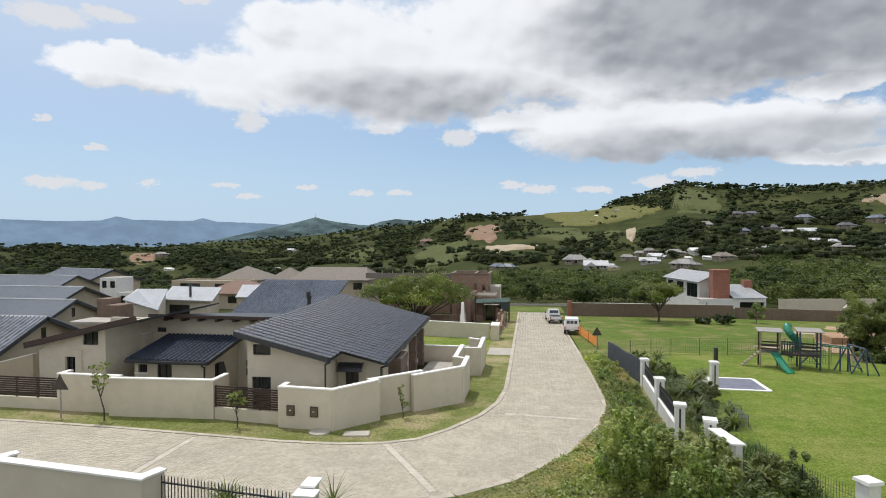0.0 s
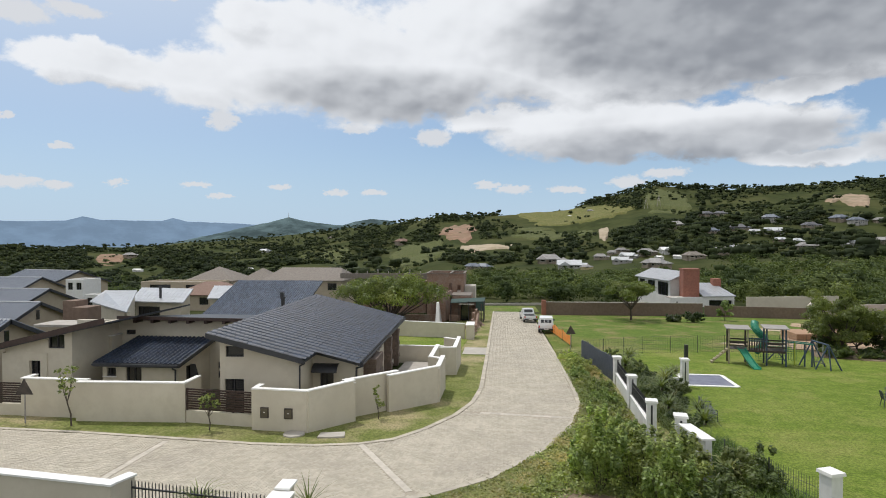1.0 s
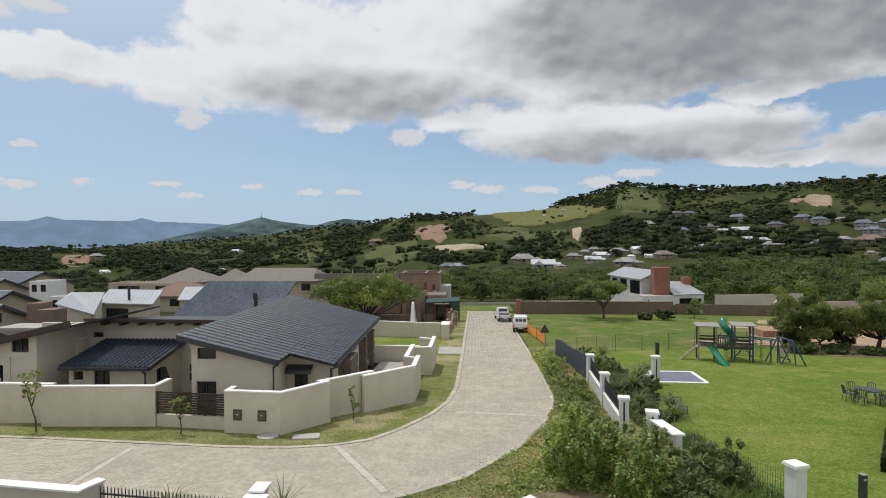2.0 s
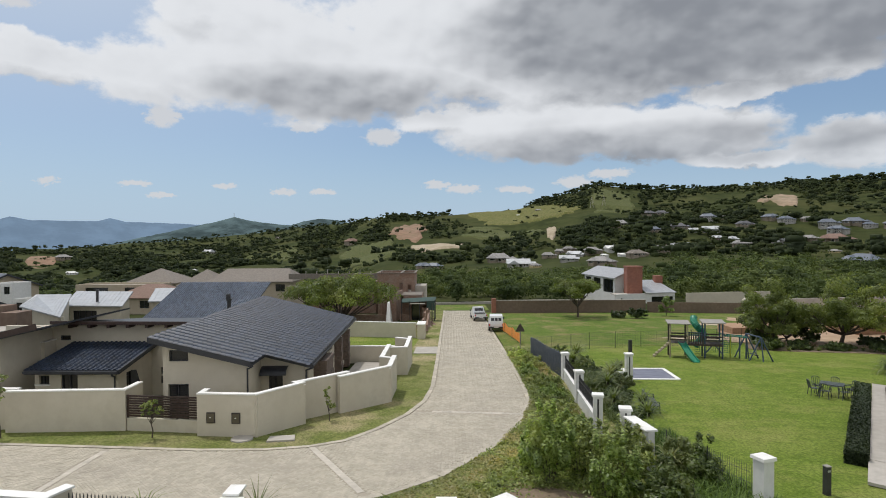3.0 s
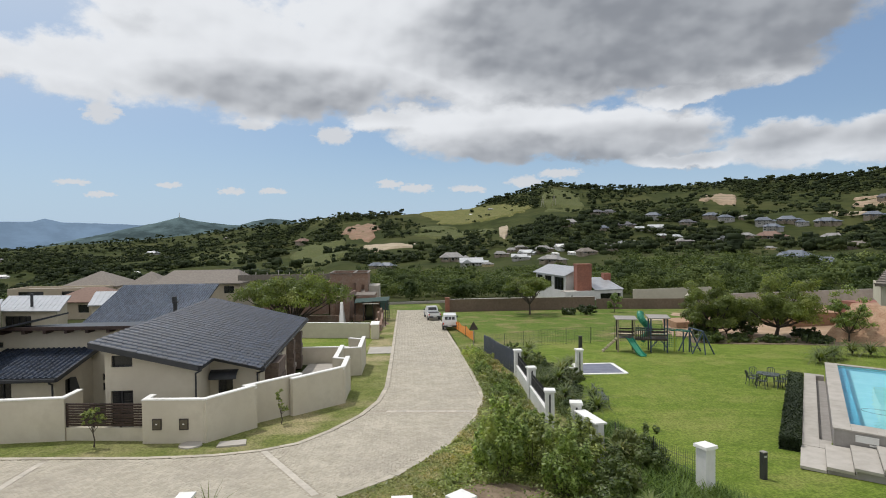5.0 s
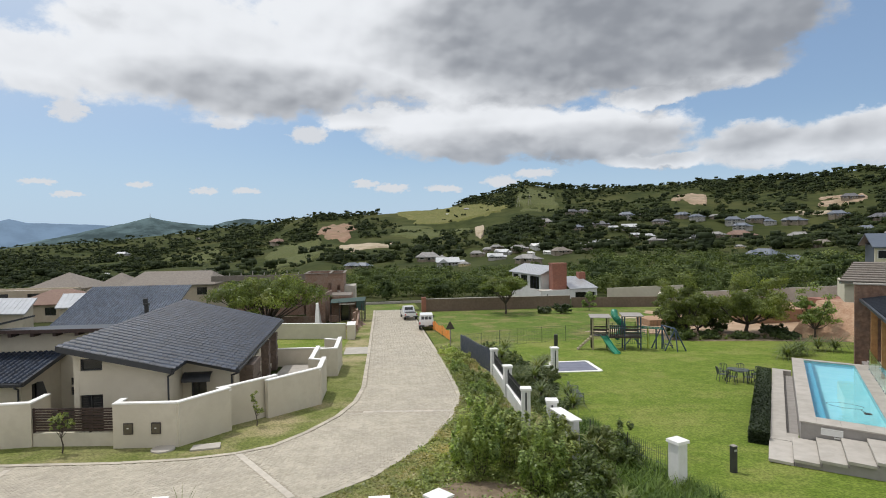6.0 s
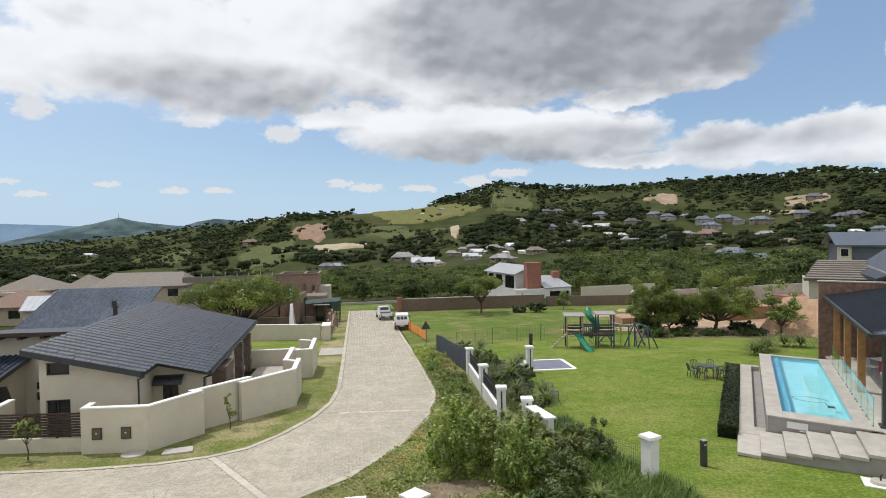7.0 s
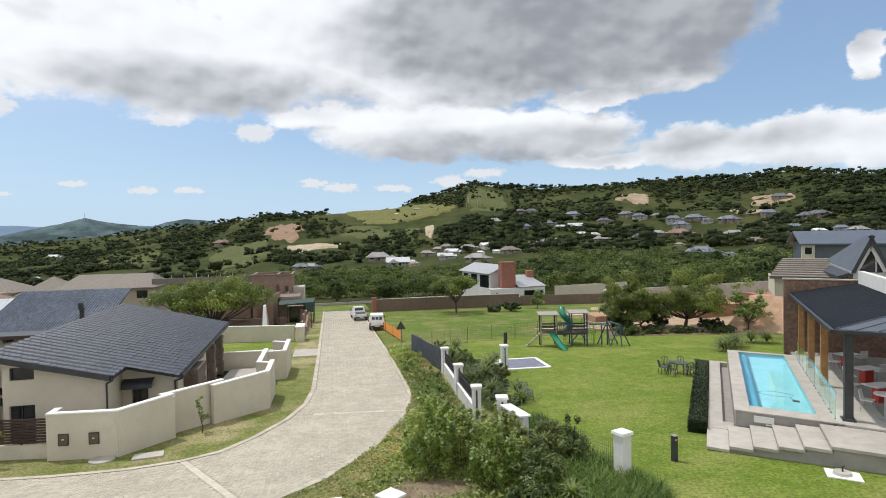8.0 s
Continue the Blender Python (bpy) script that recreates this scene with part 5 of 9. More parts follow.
def pool():
    root = thing("swimming_pool", "raised rectangular pool of clear turquoise water with pale coping", "pool")
    wall = Shape()
    w = 0.35
    for a0, a1, b0, b1 in ((0, LEN, 0, w), (0, LEN, WID - 0.35, WID), (0, w, w, WID - 0.35), (LEN - w, LEN, w, WID - 0.35)):
        side = a1 - a0 > 2
        pbox(wall, a0 + 0.05, a1 - 0.05, b0 + (0.05 if side else -0.018), b1 - (0.02 if side else -0.048), -2.4, PTOP - 0.052)
    part("wall", wall, GREYWALL, root, "grey rendered pool wall")
    for a0, a1, b0, b1 in ((0, LEN, 0, 0.62), (0, LEN, WID - 0.5, WID + 0.3), (0, 0.95, 0.622, WID - 0.502), (LEN - 0.4, LEN, 0.622, WID - 0.502)):
        n = max(1, round((a1 - a0) / 0.9)) if a1 - a0 > 2 else max(1, round((b1 - b0) / 0.9))
        for i in range(n):
            s = Shape()
            if a1 - a0 > 2:
                pbox(s, a0 + (a1 - a0) * i / n + 0.004, a0 + (a1 - a0) * (i + 1) / n - 0.004, b0, b1, PTOP - 0.05, PTOP)
            else:
                pbox(s, a0, a1, b0 + (b1 - b0) * i / n + 0.004, b0 + (b1 - b0) * (i + 1) / n - 0.004, PTOP - 0.05, PTOP)
            part("coping_slab", s, CONCRETE, root)
    lin = Shape()
    pbox(lin, 0.88, LEN - 0.35, 0.54, WID - 0.43, -0.9, -0.8)
    pbox(lin, 0.91, LEN - 0.38, 0.56, 0.61, -0.8, PTOP - 0.06)
    pbox(lin, 0.91, LEN - 0.38, WID - 0.49, WID - 0.45, -0.8, PTOP - 0.06)
    pbox(lin, 0.89, 0.93, 0.612, WID - 0.492, -0.8, PTOP - 0.06)
    pbox(lin, LEN - 0.4, LEN - 0.36, 0.612, WID - 0.492, -0.8, PTOP - 0.06)
    # strip coloured darker for the shaded pool wall and its reflection
    shade_strip = Shape()
    pbox(shade_strip, 0.935, LEN - 0.405, 0.615, 1.02, -0.798, -0.35)
    part("shade_strip", shade_strip, POOLSHADE, root, "strip along one side coloured darker for the wall's shade and reflection")
    part("lining", lin, POOLBLUE, root, "turquoise pool lining")
    wat = Shape()
    q = [pp(0.933, 0.613, 0.02), pp(0.933, WID - 0.495, 0.02), pp(LEN - 0.405, WID - 0.495, 0.02), pp(LEN - 0.405, 0.613, 0.02)]
    wat.add(q, [(0, 1, 2, 3)])
    wo = part("water", wat, WATER, root, "clear turquoise water")
    wo.visible_shadow = False
    # plate and two vents on the front wall
    pl = Shape()
    pbox(pl, -0.02, 0.05, 0.75, 1.5, -0.32, -0.06)
    part("sign_plate", pl, WHITE, root, "pale plate on the pool wall")
    for b in (1.2, 2.1, 3.0):
        v = Shape()
        pbox(v, 0.02, 0.05, b, b + 0.25, -0.42, -0.37)
        part("outlet", v, COPING, root)
    # cleaner and its looped hose lying in the water
    pts = [pp(3.95 + 0.42 * math.sin(i * 0.3), 1.9 + 0.72 * math.cos(i * 0.3), -0.02) for i in range(20)] + [pp(3.5, 2.45, -0.03), pp(3.15, 2.62, -0.05)]
    cl = thing("pool_cleaner", "dark suction cleaner on a thin looped hose in the pool", "pool cleaner")
    part("hose", Shape().tube(pts, 0.02, 6), STEEL, cl)
    head = Shape()
    pbox(head, 2.98, 3.2, 2.5, 2.78, -0.12, 0.0)
    part("head", head, STEEL, cl)


pool()


def trough_and_steps():
    # long overflow trough beside the pool
    t = thing("overflow_trough", "pale concrete trough along the pool wall", "trough")
    s = Shape()
    for a0, a1, b0, b1, zt in ((-0.2, LEN + 0.3, -1.06, -0.45, -0.76), (-0.2, 0.9, -0.448, -0.02, -0.76), (LEN - 0.1, LEN + 0.3, -0.448, -0.02, -0.76)):
        pbox(s, a0, a1, b0, b1, -2.6, zt)
    part("rim", s, CONCRETE, t)
    b = Shape()
    pbox(b, 0.9, LEN - 0.1, -0.448, 0.04, -2.6, -1.05)
    part("bed", b, GREYWALL, t, "shaded grey trough bed")
    st = thing("garden_steps", "pale concrete steps rising beside the pool", "steps")
    z = -0.77
    bb = -1.06
    for i in range(6):
        wid = 0.84 if i < 5 else 7.5
        s = Shape()
        pbox(s, -2.75, -0.21 if i == 0 else -0.03, bb - 0.04, bb + wid - 0.043, z - 0.11, z)
        part("tread", s, CONCRETE, st)
        r = Shape()
        pbox(r, -2.66, -0.22, bb + 0.03, bb + wid + 0.027, -2.6, z - 0.112)
        part("riser_block", r, GREYWALL, st)
        bb += wid
        z += 0.152
    ter = thing("terrace", "pale tiled terrace beside the pool", "terrace", kind="structure")
    for i in range(14):
        for j in range(4):
            s = Shape()
            pbox(s, 0.02 + i * 1.15, 0.02 + i * 1.15 + 1.142, WID + 0.31 + j * 1.15, WID + 0.31 + j * 1.15 + 1.142, PTOP - 0.09, PTOP - 0.03)
            part("paving_slab", s, CONCRETE, ter)
    s = Shape()
    pbox(s, 0, 17, WID + 0.05, WID + 9, -2.6, PTOP - 0.092)
    part("base", s, GREYWALL, ter)


trough_and_steps()

gf = thing("glass_balustrade", "frameless clear glass panels along the pool edge", "balustrade")
for i in range(9):
    a = 0.35 + i * 1.36
    s = Shape()
    pbox(s, a, a + 1.30, WID + 0.06, WID + 0.074, PTOP + 0.03, PTOP + 1.15)
    g = part("glass_panel", s, CLEAR, gf, "clear glass panel")
    g.visible_shadow = False
    c = Shape()
    for aa in (a + 0.2, a + 1.1):
        pbox(c, aa - 0.03, aa + 0.03, WID + 0.03, WID + 0.105, PTOP, PTOP + 0.07)
    part("clamp", c, SILVER, gf)


def clubhouse():
    root = thing("clubhouse", "clubhouse with dark metal lean-to roof on timber posts beside the pool", "building")
    ez, tz = 3.8, 4.5
    e0, e1, t1 = 3.7, 0.5, 7.2
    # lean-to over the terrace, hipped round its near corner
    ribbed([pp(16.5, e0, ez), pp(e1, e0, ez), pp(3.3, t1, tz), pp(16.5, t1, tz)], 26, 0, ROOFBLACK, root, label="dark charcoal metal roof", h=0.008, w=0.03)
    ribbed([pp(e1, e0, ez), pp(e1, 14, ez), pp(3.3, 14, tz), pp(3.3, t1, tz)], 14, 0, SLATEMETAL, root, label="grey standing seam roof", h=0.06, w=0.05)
    part("gutter", Shape().beam(pp(16.5, e0 - 0.08, ez - 0.02), pp(e1, e0 - 0.08, ez - 0.02), 0.14, 0.14), FASCIA, root)
    part("gutter", Shape().beam(pp(e1 - 0.08, e0 - 0.1, ez - 0.02), pp(e1 - 0.08, 14, ez - 0.02), 0.14, 0.14), FASCIA, root)
    for a, m in ((0.75, STEEL), (6.4, WOODPOST), (10.6, WOODPOST), (14.6, WOODPOST)):
        s = Shape()
        pbox(s, a - 0.15, a + 0.15, 4.05, 4.35, PTOP - 0.05, ez)
        part("post", s, m, root, "square oiled timber post" if m == WOODPOST else "dark steel corner post")
    s = Shape()
    pbox(s, 0.5, 1.0, 3.97, 4.43, PTOP - 0.03, PTOP + 0.06)
    part("base_plate", s, STEEL, root)
    # brick end wall
    s = Shape()
    pbox(s, 15.4, 15.8, 3.35, 9.5, -2.4, 4.62)
    part("end_wall", s, STACK, root, "brown stacked stone end wall")
    c = Shape()
    pbox(c, 15.35, 15.85, 3.3, 9.5, 4.622, 4.70)
    part("end_wall_coping", c, CONCRETE, root)
    # glazed back wall with red beam
    s = Shape()
    pbox(s, -0.2, 14.9, 9.2, 9.4, PTOP - 0.03, 3.0)
    part("glazing", s, GLASS, root, "dark folding glass doors")
    for i in range(8):
        m = Shape()
        pbox(m, i * 2.0, i * 2.0 + 0.07, 9.12, 9.2, PTOP - 0.03, 3.0)
        part("mullion", m, STEEL, root)
    r = Shape()
    pbox(r, -0.2, 14.9, 9.0, 9.4, 3.0, 3.6)
    part("beam", r, RED, root, "deep red painted beam")
    w = Shape()
    pbox(w, 3.3, 15.3, 7.22, 7.5, 4.0, 5.25)
    part("upper_wall", w, WHITE, root, "white plastered upper wall")
    # grey sheet over the pale slabs stands in for the roof's shade
    d = Shape()
    pbox(d, 0.1, 15.3, 5.6, 9.2, PTOP - 0.029, PTOP - 0.005)
    part("floor", d, GREYWALL, root, "grey sheet over the terrace slabs for the roof's shade")


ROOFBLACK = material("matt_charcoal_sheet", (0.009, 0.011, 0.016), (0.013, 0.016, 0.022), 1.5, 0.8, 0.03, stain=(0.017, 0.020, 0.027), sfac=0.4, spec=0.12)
STACK = material("stacked_brown_stone", (0.15, 0.085, 0.058), (0.27, 0.165, 0.115), 5.0, 0.85, 0.5, 14, stain=(0.11, 0.075, 0.06), sscale=1.8, sfac=0.6)
RED = material("red_paint", (0.42, 0.035, 0.02), (0.5, 0.05, 0.03), 3.0, 0.5, 0.05)
clubhouse()


def cafe_set(a, b, red):
    t = thing("cafe_table", "white round cafe table on a steel pedestal" if not red else "white square table with red panel base", "table", "terrace tables")
    x, y, _ = pp(a, b, 0)
    z = PTOP
    if red:
        part("tabletop", Shape().box(x - 0.6, y - 0.4, z + 0.72, x + 0.6, y + 0.4, z + 0.76), WHITE, t)
        part("panel", Shape().box(x - 0.25, y - 0.18, z, x + 0.25, y + 0.18, z + 0.72), RED, t, "red painted panel base")
    else:
        part("tabletop", Shape().rod((x, y, z + 0.98), (x, y, z + 1.02), 0.42, n=24), WHITE, t)
        part("pedestal", Shape().rod((x, y, z + 0.02), (x, y, z + 0.98), 0.05, n=12), SILVER, t)
        part("foot", Shape().rod((x, y, z), (x, y, z + 0.02), 0.25, n=20), SILVER, t)


def cafe_chair(a, b, turn):
    x, y, _ = pp(a, b, 0)
    c = thing("cafe_chair", "white moulded plastic chair on thin legs", "chair", "terrace chairs", pose(x, y, PTOP, 0, 0, turn))
    part("seat", Shape().box(-0.22, -0.22, 0.43, 0.22, 0.22, 0.47), WHITE, c)
    part("backrest", Shape().hexa([(-0.22, 0.19, 0.47), (0.22, 0.19, 0.47), (0.22, 0.23, 0.47), (-0.22, 0.23, 0.47)], [(-0.2, 0.27, 0.86), (0.2, 0.27, 0.86), (0.2, 0.31, 0.86), (-0.2, 0.31, 0.86)]), WHITE, c)
    for sx in (-1, 1):
        for sy in (-1, 1):
            part("leg", Shape().rod((sx * 0.17, sy * 0.17, 0.43), (sx * 0.22, sy * 0.22, 0), 0.014, n=6), SILVER, c)


for a, b, r in ((1.6, 5.6, False), (4.4, 6.0, True), (8.0, 6.2, True), (11.5, 6.0, True)):
    cafe_set(a, b, r)
for a, b, t in ((2.6, 5.2, 30), (1.2, 6.7, 150), (3.6, 6.8, 200), (5.4, 5.2, 10), (7.2, 5.4, 60), (9.0, 6.9, 180), (10.6, 5.3, 20), (12.4, 6.8, 170)):
    cafe_chair(a, b, t)

# tall hall and neighbours behind the clubhouse
hall = thing("clubhouse_hall", "tall hall with a glazed gable under a charcoal metal roof", "building")
HA, HB = 16.2, 8.0
for sgn in (-1, 1):
    foot, back, top, hip = pp(HA - 0.3, HB + sgn * 0.98, 5.15), pp(HA + 8, HB + sgn * 1.15, 5.4), pp(HA - 0.3, HB, 7.35), pp(HA + 1.4, HB, 7.35)
    q = [top, foot, back, hip]
    part("roof", Shape().slab(q if sgn > 0 else q[::-1], 0.14), SLATEMETAL, hall, "charcoal metal roof")
    part("barge_board", Shape().beam(pp(HA - 0.33, HB, 7.4), pp(HA - 0.33, HB + sgn * 1.02, 5.12), 0.08, 0.2), FASCIA, hall)
    part("gable_frame", Shape().beam(pp(HA - 0.1, HB, 6.95), pp(HA - 0.1, HB + sgn * 0.8, 5.2), 0.1, 0.2), WHITE, hall, "white painted gable frame")
    part("eave_gutter", Shape().beam(foot, back, 0.12, 0.12), SILVER, hall, "pale eave gutter")
back_q = [pp(HA + 8, HB + 1.15, 5.4), pp(HA + 8, HB - 1.15, 5.4), pp(HA + 1.4, HB, 7.35)]
part("roof", Shape().slab(back_q[::-1], 0.14), SLATEMETAL, hall, "charcoal metal roof")
s = Shape()
pbox(s, HA + 0.1, HA + 7.5, HB - 0.85, HB + 0.85, -2.5, 5.1)
part("wall", s, WHITE, hall)
g = Shape().add([pp(HA + 0.08, HB - 0.8, 5.12), pp(HA + 0.08, HB + 0.8, 5.12), pp(HA + 0.08, HB, 7.0)], [(0, 1, 2)])
part("gable_glass", g, GLASS, hall, "dark gable glazing")
part("mullion", Shape().beam(pp(HA, HB + 0.3, 6.3), pp(HA, HB + 0.3, 5.15), 0.06, 0.06), WHITE, hall, "white glazing bar")
part("lean_to_roof", Shape().slab([pp(HA, 6.35, 4.84), pp(HA, 7.05, 5.1), pp(HA + 6, 6.9, 5.25), pp(HA + 6, 5.95, 5.0)], 0.2), FASCIA, hall, "dark lower roof")
CLAYBRICK = material("clay_brick_wall", (0.30, 0.175, 0.105), (0.44, 0.275, 0.18), 7.0, 0.9, 0.6, 9, stain=(0.52, 0.38, 0.26), sscale=1.5, sfac=0.5)
tan = thing("house", "brick house under a tan ribbed tile roof behind the clubhouse", "house")
part("roof", Shape().slab([pp(18, 2.75, 4.6), pp(18, 9.5, 4.6), pp(24, 9.5, 5.6), pp(24, 4.1, 5.6)], 0.15), TANTILE, tan)
for i in range(9):
    k = i / 9
    part("tile_course", Shape().beam(pp(18 + 6 * k, 2.7 + 1.35 * k, 4.66 + 1.0 * k), pp(18 + 6 * k, 9.5, 4.66 + 1.0 * k), 0.16, 0.06), TANTILE, tan)
s = Shape()
pbox(s, 18.5, 23.6, 3.1, 9.3, 3.2, 4.44)
part("wall", s, PLASTER, tan)
s = Shape()
low_q = [pp(18.3, 4.6, 0), pp(18.3, 9.3, 0), pp(23.6, 9.3, 0), pp(23.6, 4.6, 0)]
s.hexa([(x, y, -2.5) for x, y, z in low_q], [(x, y, h) for (x, y, z), h in zip(low_q, (2.2, 3.2, 3.2, 2.2))])
part("brick_base", s, CLAYBRICK, tan, "orange-brown brick lower wall")
bank = Shape()
for k in range(6):                                   # rough courses stepping back up the slope
    a, b = k / 6, (k + 1) / 6
    q = [(38.7 + 4.6 * a, 52.0 + 1.6 * a), (41.6 + 5.6 * a, 46.0 + 0.4 * a), (48.5, 46.6), (46.5, 54.0)]
    r = [(38.7 + 4.6 * b - 0.05, 52.0 + 1.6 * b), (41.6 + 5.6 * b - 0.05, 46.0 + 0.4 * b), (48.5, 46.6), (46.5, 54.0)]
    z0, z1 = -2.6 + 3.5 * a, -2.6 + 3.5 * b
    bank.hexa([(x, y, z0) for x, y in q], [(x, y, z1) for x, y in r])
single("earth_bank", bank, CLAYBRICK, "steep orange-brown bank of clay and brick rubble", kind="structure")
grey = thing("house", "dark blue-grey two-storey house", "house")
s = Shape()
pbox(s, 40, 50, 7.6, 16, -2.5, 6.3)
part("wall", s, SLATEMETAL, grey)
s = Shape()
for qa, qb in (((39.4, 6.3), (45, 7.5)), ((50.6, 6.3), (45, 7.5))):
    q = [pp(qa[0], 7.0, qa[1]), pp(qa[0], 16.6, qa[1]), pp(qb[0], 16.6, qb[1]), pp(qb[0], 7.0, qb[1])]
    part("roof", Shape().slab(q if qa[0] < 45 else q[::-1], 0.15), SLATEMETAL, grey, "blue-grey metal roof")
s = Shape()
pbox(s, 39.7, 40, 7.2, 8.3, -2.5, 6.2)
part("wall", s, PLASTER, grey, "cream end panel")
s = Shape()
pbox(s, 39.6, 39.7, 7.4, 8.1, 5.2, 6.0)
gw = part("window", s, WHITE, grey)
s = Shape()
pbox(s, 39.56, 39.6, 7.46, 8.04, 5.26, 5.94)
part("pane", s, GLASS, gw)

# ---- street-side fence of the park: white piers, low walls and dark bars ----
PIERS = [(7.62, 39.3), (7.15, 32.8), (6.74, 26.9), (7.27, 24.4), (11.8, 38.9), (9.75, 18.2)]


def white_pier(x, y, size=0.42, height=1.85, turn=0, strip=True):
    p = thing("fence_pier", "white painted square pier with a flat cap", "pier", "park fence piers", pose(x, y, street(x, y), 0, 0, turn))
    h = size / 2
    part("shaft", Shape().box(-h, -h, -0.4, h, h, height - 0.1), WHITE, p)
    if strip:
        part("groove", Shape().box(-0.04, -h - 0.004, 0.1, 0.04, -h, height - 0.2), STEEL, p, "dark recessed strip")
    part("cap", Shape().hexa([(-h - 0.06, -h - 0.06, height - 0.098), (h + 0.06, -h - 0.06, height - 0.098), (h + 0.06, h + 0.06, height - 0.098), (-h - 0.06, h + 0.06, height - 0.098)],
                             [(-h - 0.05, -h - 0.05, height), (h + 0.05, -h - 0.05, height), (h + 0.05, h + 0.05, height), (-h - 0.05, h + 0.05, height)]), COPING, p, "white flat cap")
    return p


for i, (x, y) in enumerate(PIERS):
    white_pier(x, y, turn=(4, 4, -10, -10, 0, 20)[i], strip=i < 5)
for (x0, y0), (x1, y1), h in (((7.6, 39.0), (7.17, 33.1), 0.75), ((7.13, 32.5), (6.76, 27.2), 0.75), ((7.33, 24.1), (7.55, 22.0), 1.5)):
    w = thing("fence_wall", "low white wall between fence piers", "wall", "park fence walls")
    n = 2
    s = Shape()
    for i in range(n):
        xa, ya, xb, yb = x0 + (x1 - x0) * i / n, y0 + (y1 - y0) * i / n, x0 + (x1 - x0) * (i + 1) / n, y0 + (y1 - y0) * (i + 1) / n
        s.beam((xa, ya, street(xa, ya) + h), (xb, yb, street(xb, yb) + h), 0.24, h + 0.4)
    part("masonry", s, WHITE, w)
    part("coping", Shape().beam((x0, y0, street(x0, y0) + h + 0.065), (x1, y1, street(x1, y1) + h + 0.065), 0.5 if h > 1 else 0.3, 0.06), COPING, w)
w = thing("fence_wall", "low white wall between fence piers", "wall", "park fence walls")
part("masonry", Shape().beam((10.4, 38.9, street(0, 38.9) + 0.6), (11.6, 38.9, street(0, 38.9) + 0.6), 0.24, 0.9), WHITE, w)
bar_fence((7.6, 39.0), (7.2, 33.1), lambda x, y: street(x, y) + 1.6, 0.85, 0.12, "dark steel bars over a low white wall", name="park_fence")
bar_fence((7.1, 32.5), (6.8, 27.2), lambda x, y: street(x, y) + 1.6, 0.85, 0.12, "dark steel bars over a low white wall", name="park_fence")

# tall close-set palisade further up
pal = thing("palisade_fence", "dark grey close-set palisade fence", "fence")
SLATEGREY = material("slate_grey_paint", (0.085, 0.098, 0.125), (0.12, 0.135, 0.165), 3.0, 0.6, 0.05)
for i in range(52):
    k = i / 51
    x, y = 7.6 - 0.9 * k, 39.8 + 9.6 * k
    part("pale", Shape().box(x - 0.03, y - 0.05, street(x, y) - 0.1, x + 0.03, y + 0.05, street(x, y) + 1.62 + 0.12 * math.sin(i * 2.3) * (i % 3 == 0)), SLATEGREY, pal)
part("rail", Shape().beam((7.7, 39.8, street(0, 39.8) + 1.4), (6.8, 49.4, street(0, 49.4) + 1.4), 0.05, 0.06), SLATEGREY, pal)

# see-through mesh fence round the lawn
MESHSTEEL = material("thin_mesh_wire", (0.06, 0.068, 0.05), (0.08, 0.09, 0.07), 3.0, 0.6, 0.0)


def wire_fence(pts, h, label, step=0.16):
    f = thing("mesh_fence", label, "fence")
    wires = Shape()
    for (x0, y0), (x1, y1) in zip(pts, pts[1:]):
        L = math.hypot(x1 - x0, y1 - y0)
        n = int(L / step)
        for i in range(n):
            x, y = x0 + (x1 - x0) * i / n, y0 + (y1 - y0) * i / n
            wires.box(x - 0.004, y - 0.004, street(x, y), x + 0.004, y + 0.004, street(x, y) + h)
        for z in np.arange(0.1, h + 0.01, 0.35):
            wires.beam((x0, y0, street(x0, y0) + z), (x1, y1, street(x1, y1) + z), 0.01, 0.01)
        m = max(1, round(L / 2.6))
        for i in range(m + 1):
            x, y = x0 + (x1 - x0) * i / m, y0 + (y1 - y0) * i / m
            part("post", Shape().rod((x, y, street(x, y) - 0.1), (x, y, street(x, y) + h + 0.05), 0.022, n=8), MESHSTEEL, f)
    part("mesh", wires, MESHSTEEL, f, "thin dark wire mesh")
    return f


wire_fence([(6.8, 49.6), (12.5, 53.0), (20.0, 54.5), (27.5, 55.5)], 1.5, "thin dark mesh fence between lawn and open plot")
wire_fence([(9.7, 18.5), (9.0, 20.5), (8.3, 22.5)], 1.4, "thin dark mesh fence behind the shrubs", 0.1)
single("waste_bin", Shape().rod((15.6, 51.0, street(0, 51)), (15.6, 51.0, street(0, 51) + 1.1), 0.17, n=14), STEEL, "dark cylindrical bin at the lawn's edge", "bin")

# ---- paved pad ----
pad = thing("games_pad", "blue-grey paved pad with a white border in the lawn", "pad")
BLUEPAD = material("blue_grey_paving", (0.13, 0.14, 0.19), (0.18, 0.19, 0.24), 2.0, 0.85, 0.2, stain=(0.22, 0.22, 0.26), sfac=0.4)
corners = [(12.15, 39.3), (15.25, 39.15), (15.6, 43.1), (12.6, 43.2)]
part("surface", Shape().slab([(x, y, street(x, y) + 0.03) for x, y in corners], 0.1), BLUEPAD, pad)
for i in range(4):
    (x0, y0), (x1, y1) = corners[i], corners[(i + 1) % 4]
    part("border", Shape().beam((x0, y0, street(x0, y0) + 0.05), (x1, y1, street(x1, y1) + 0.05), 0.26, 0.1), COPING, pad, "white painted border")


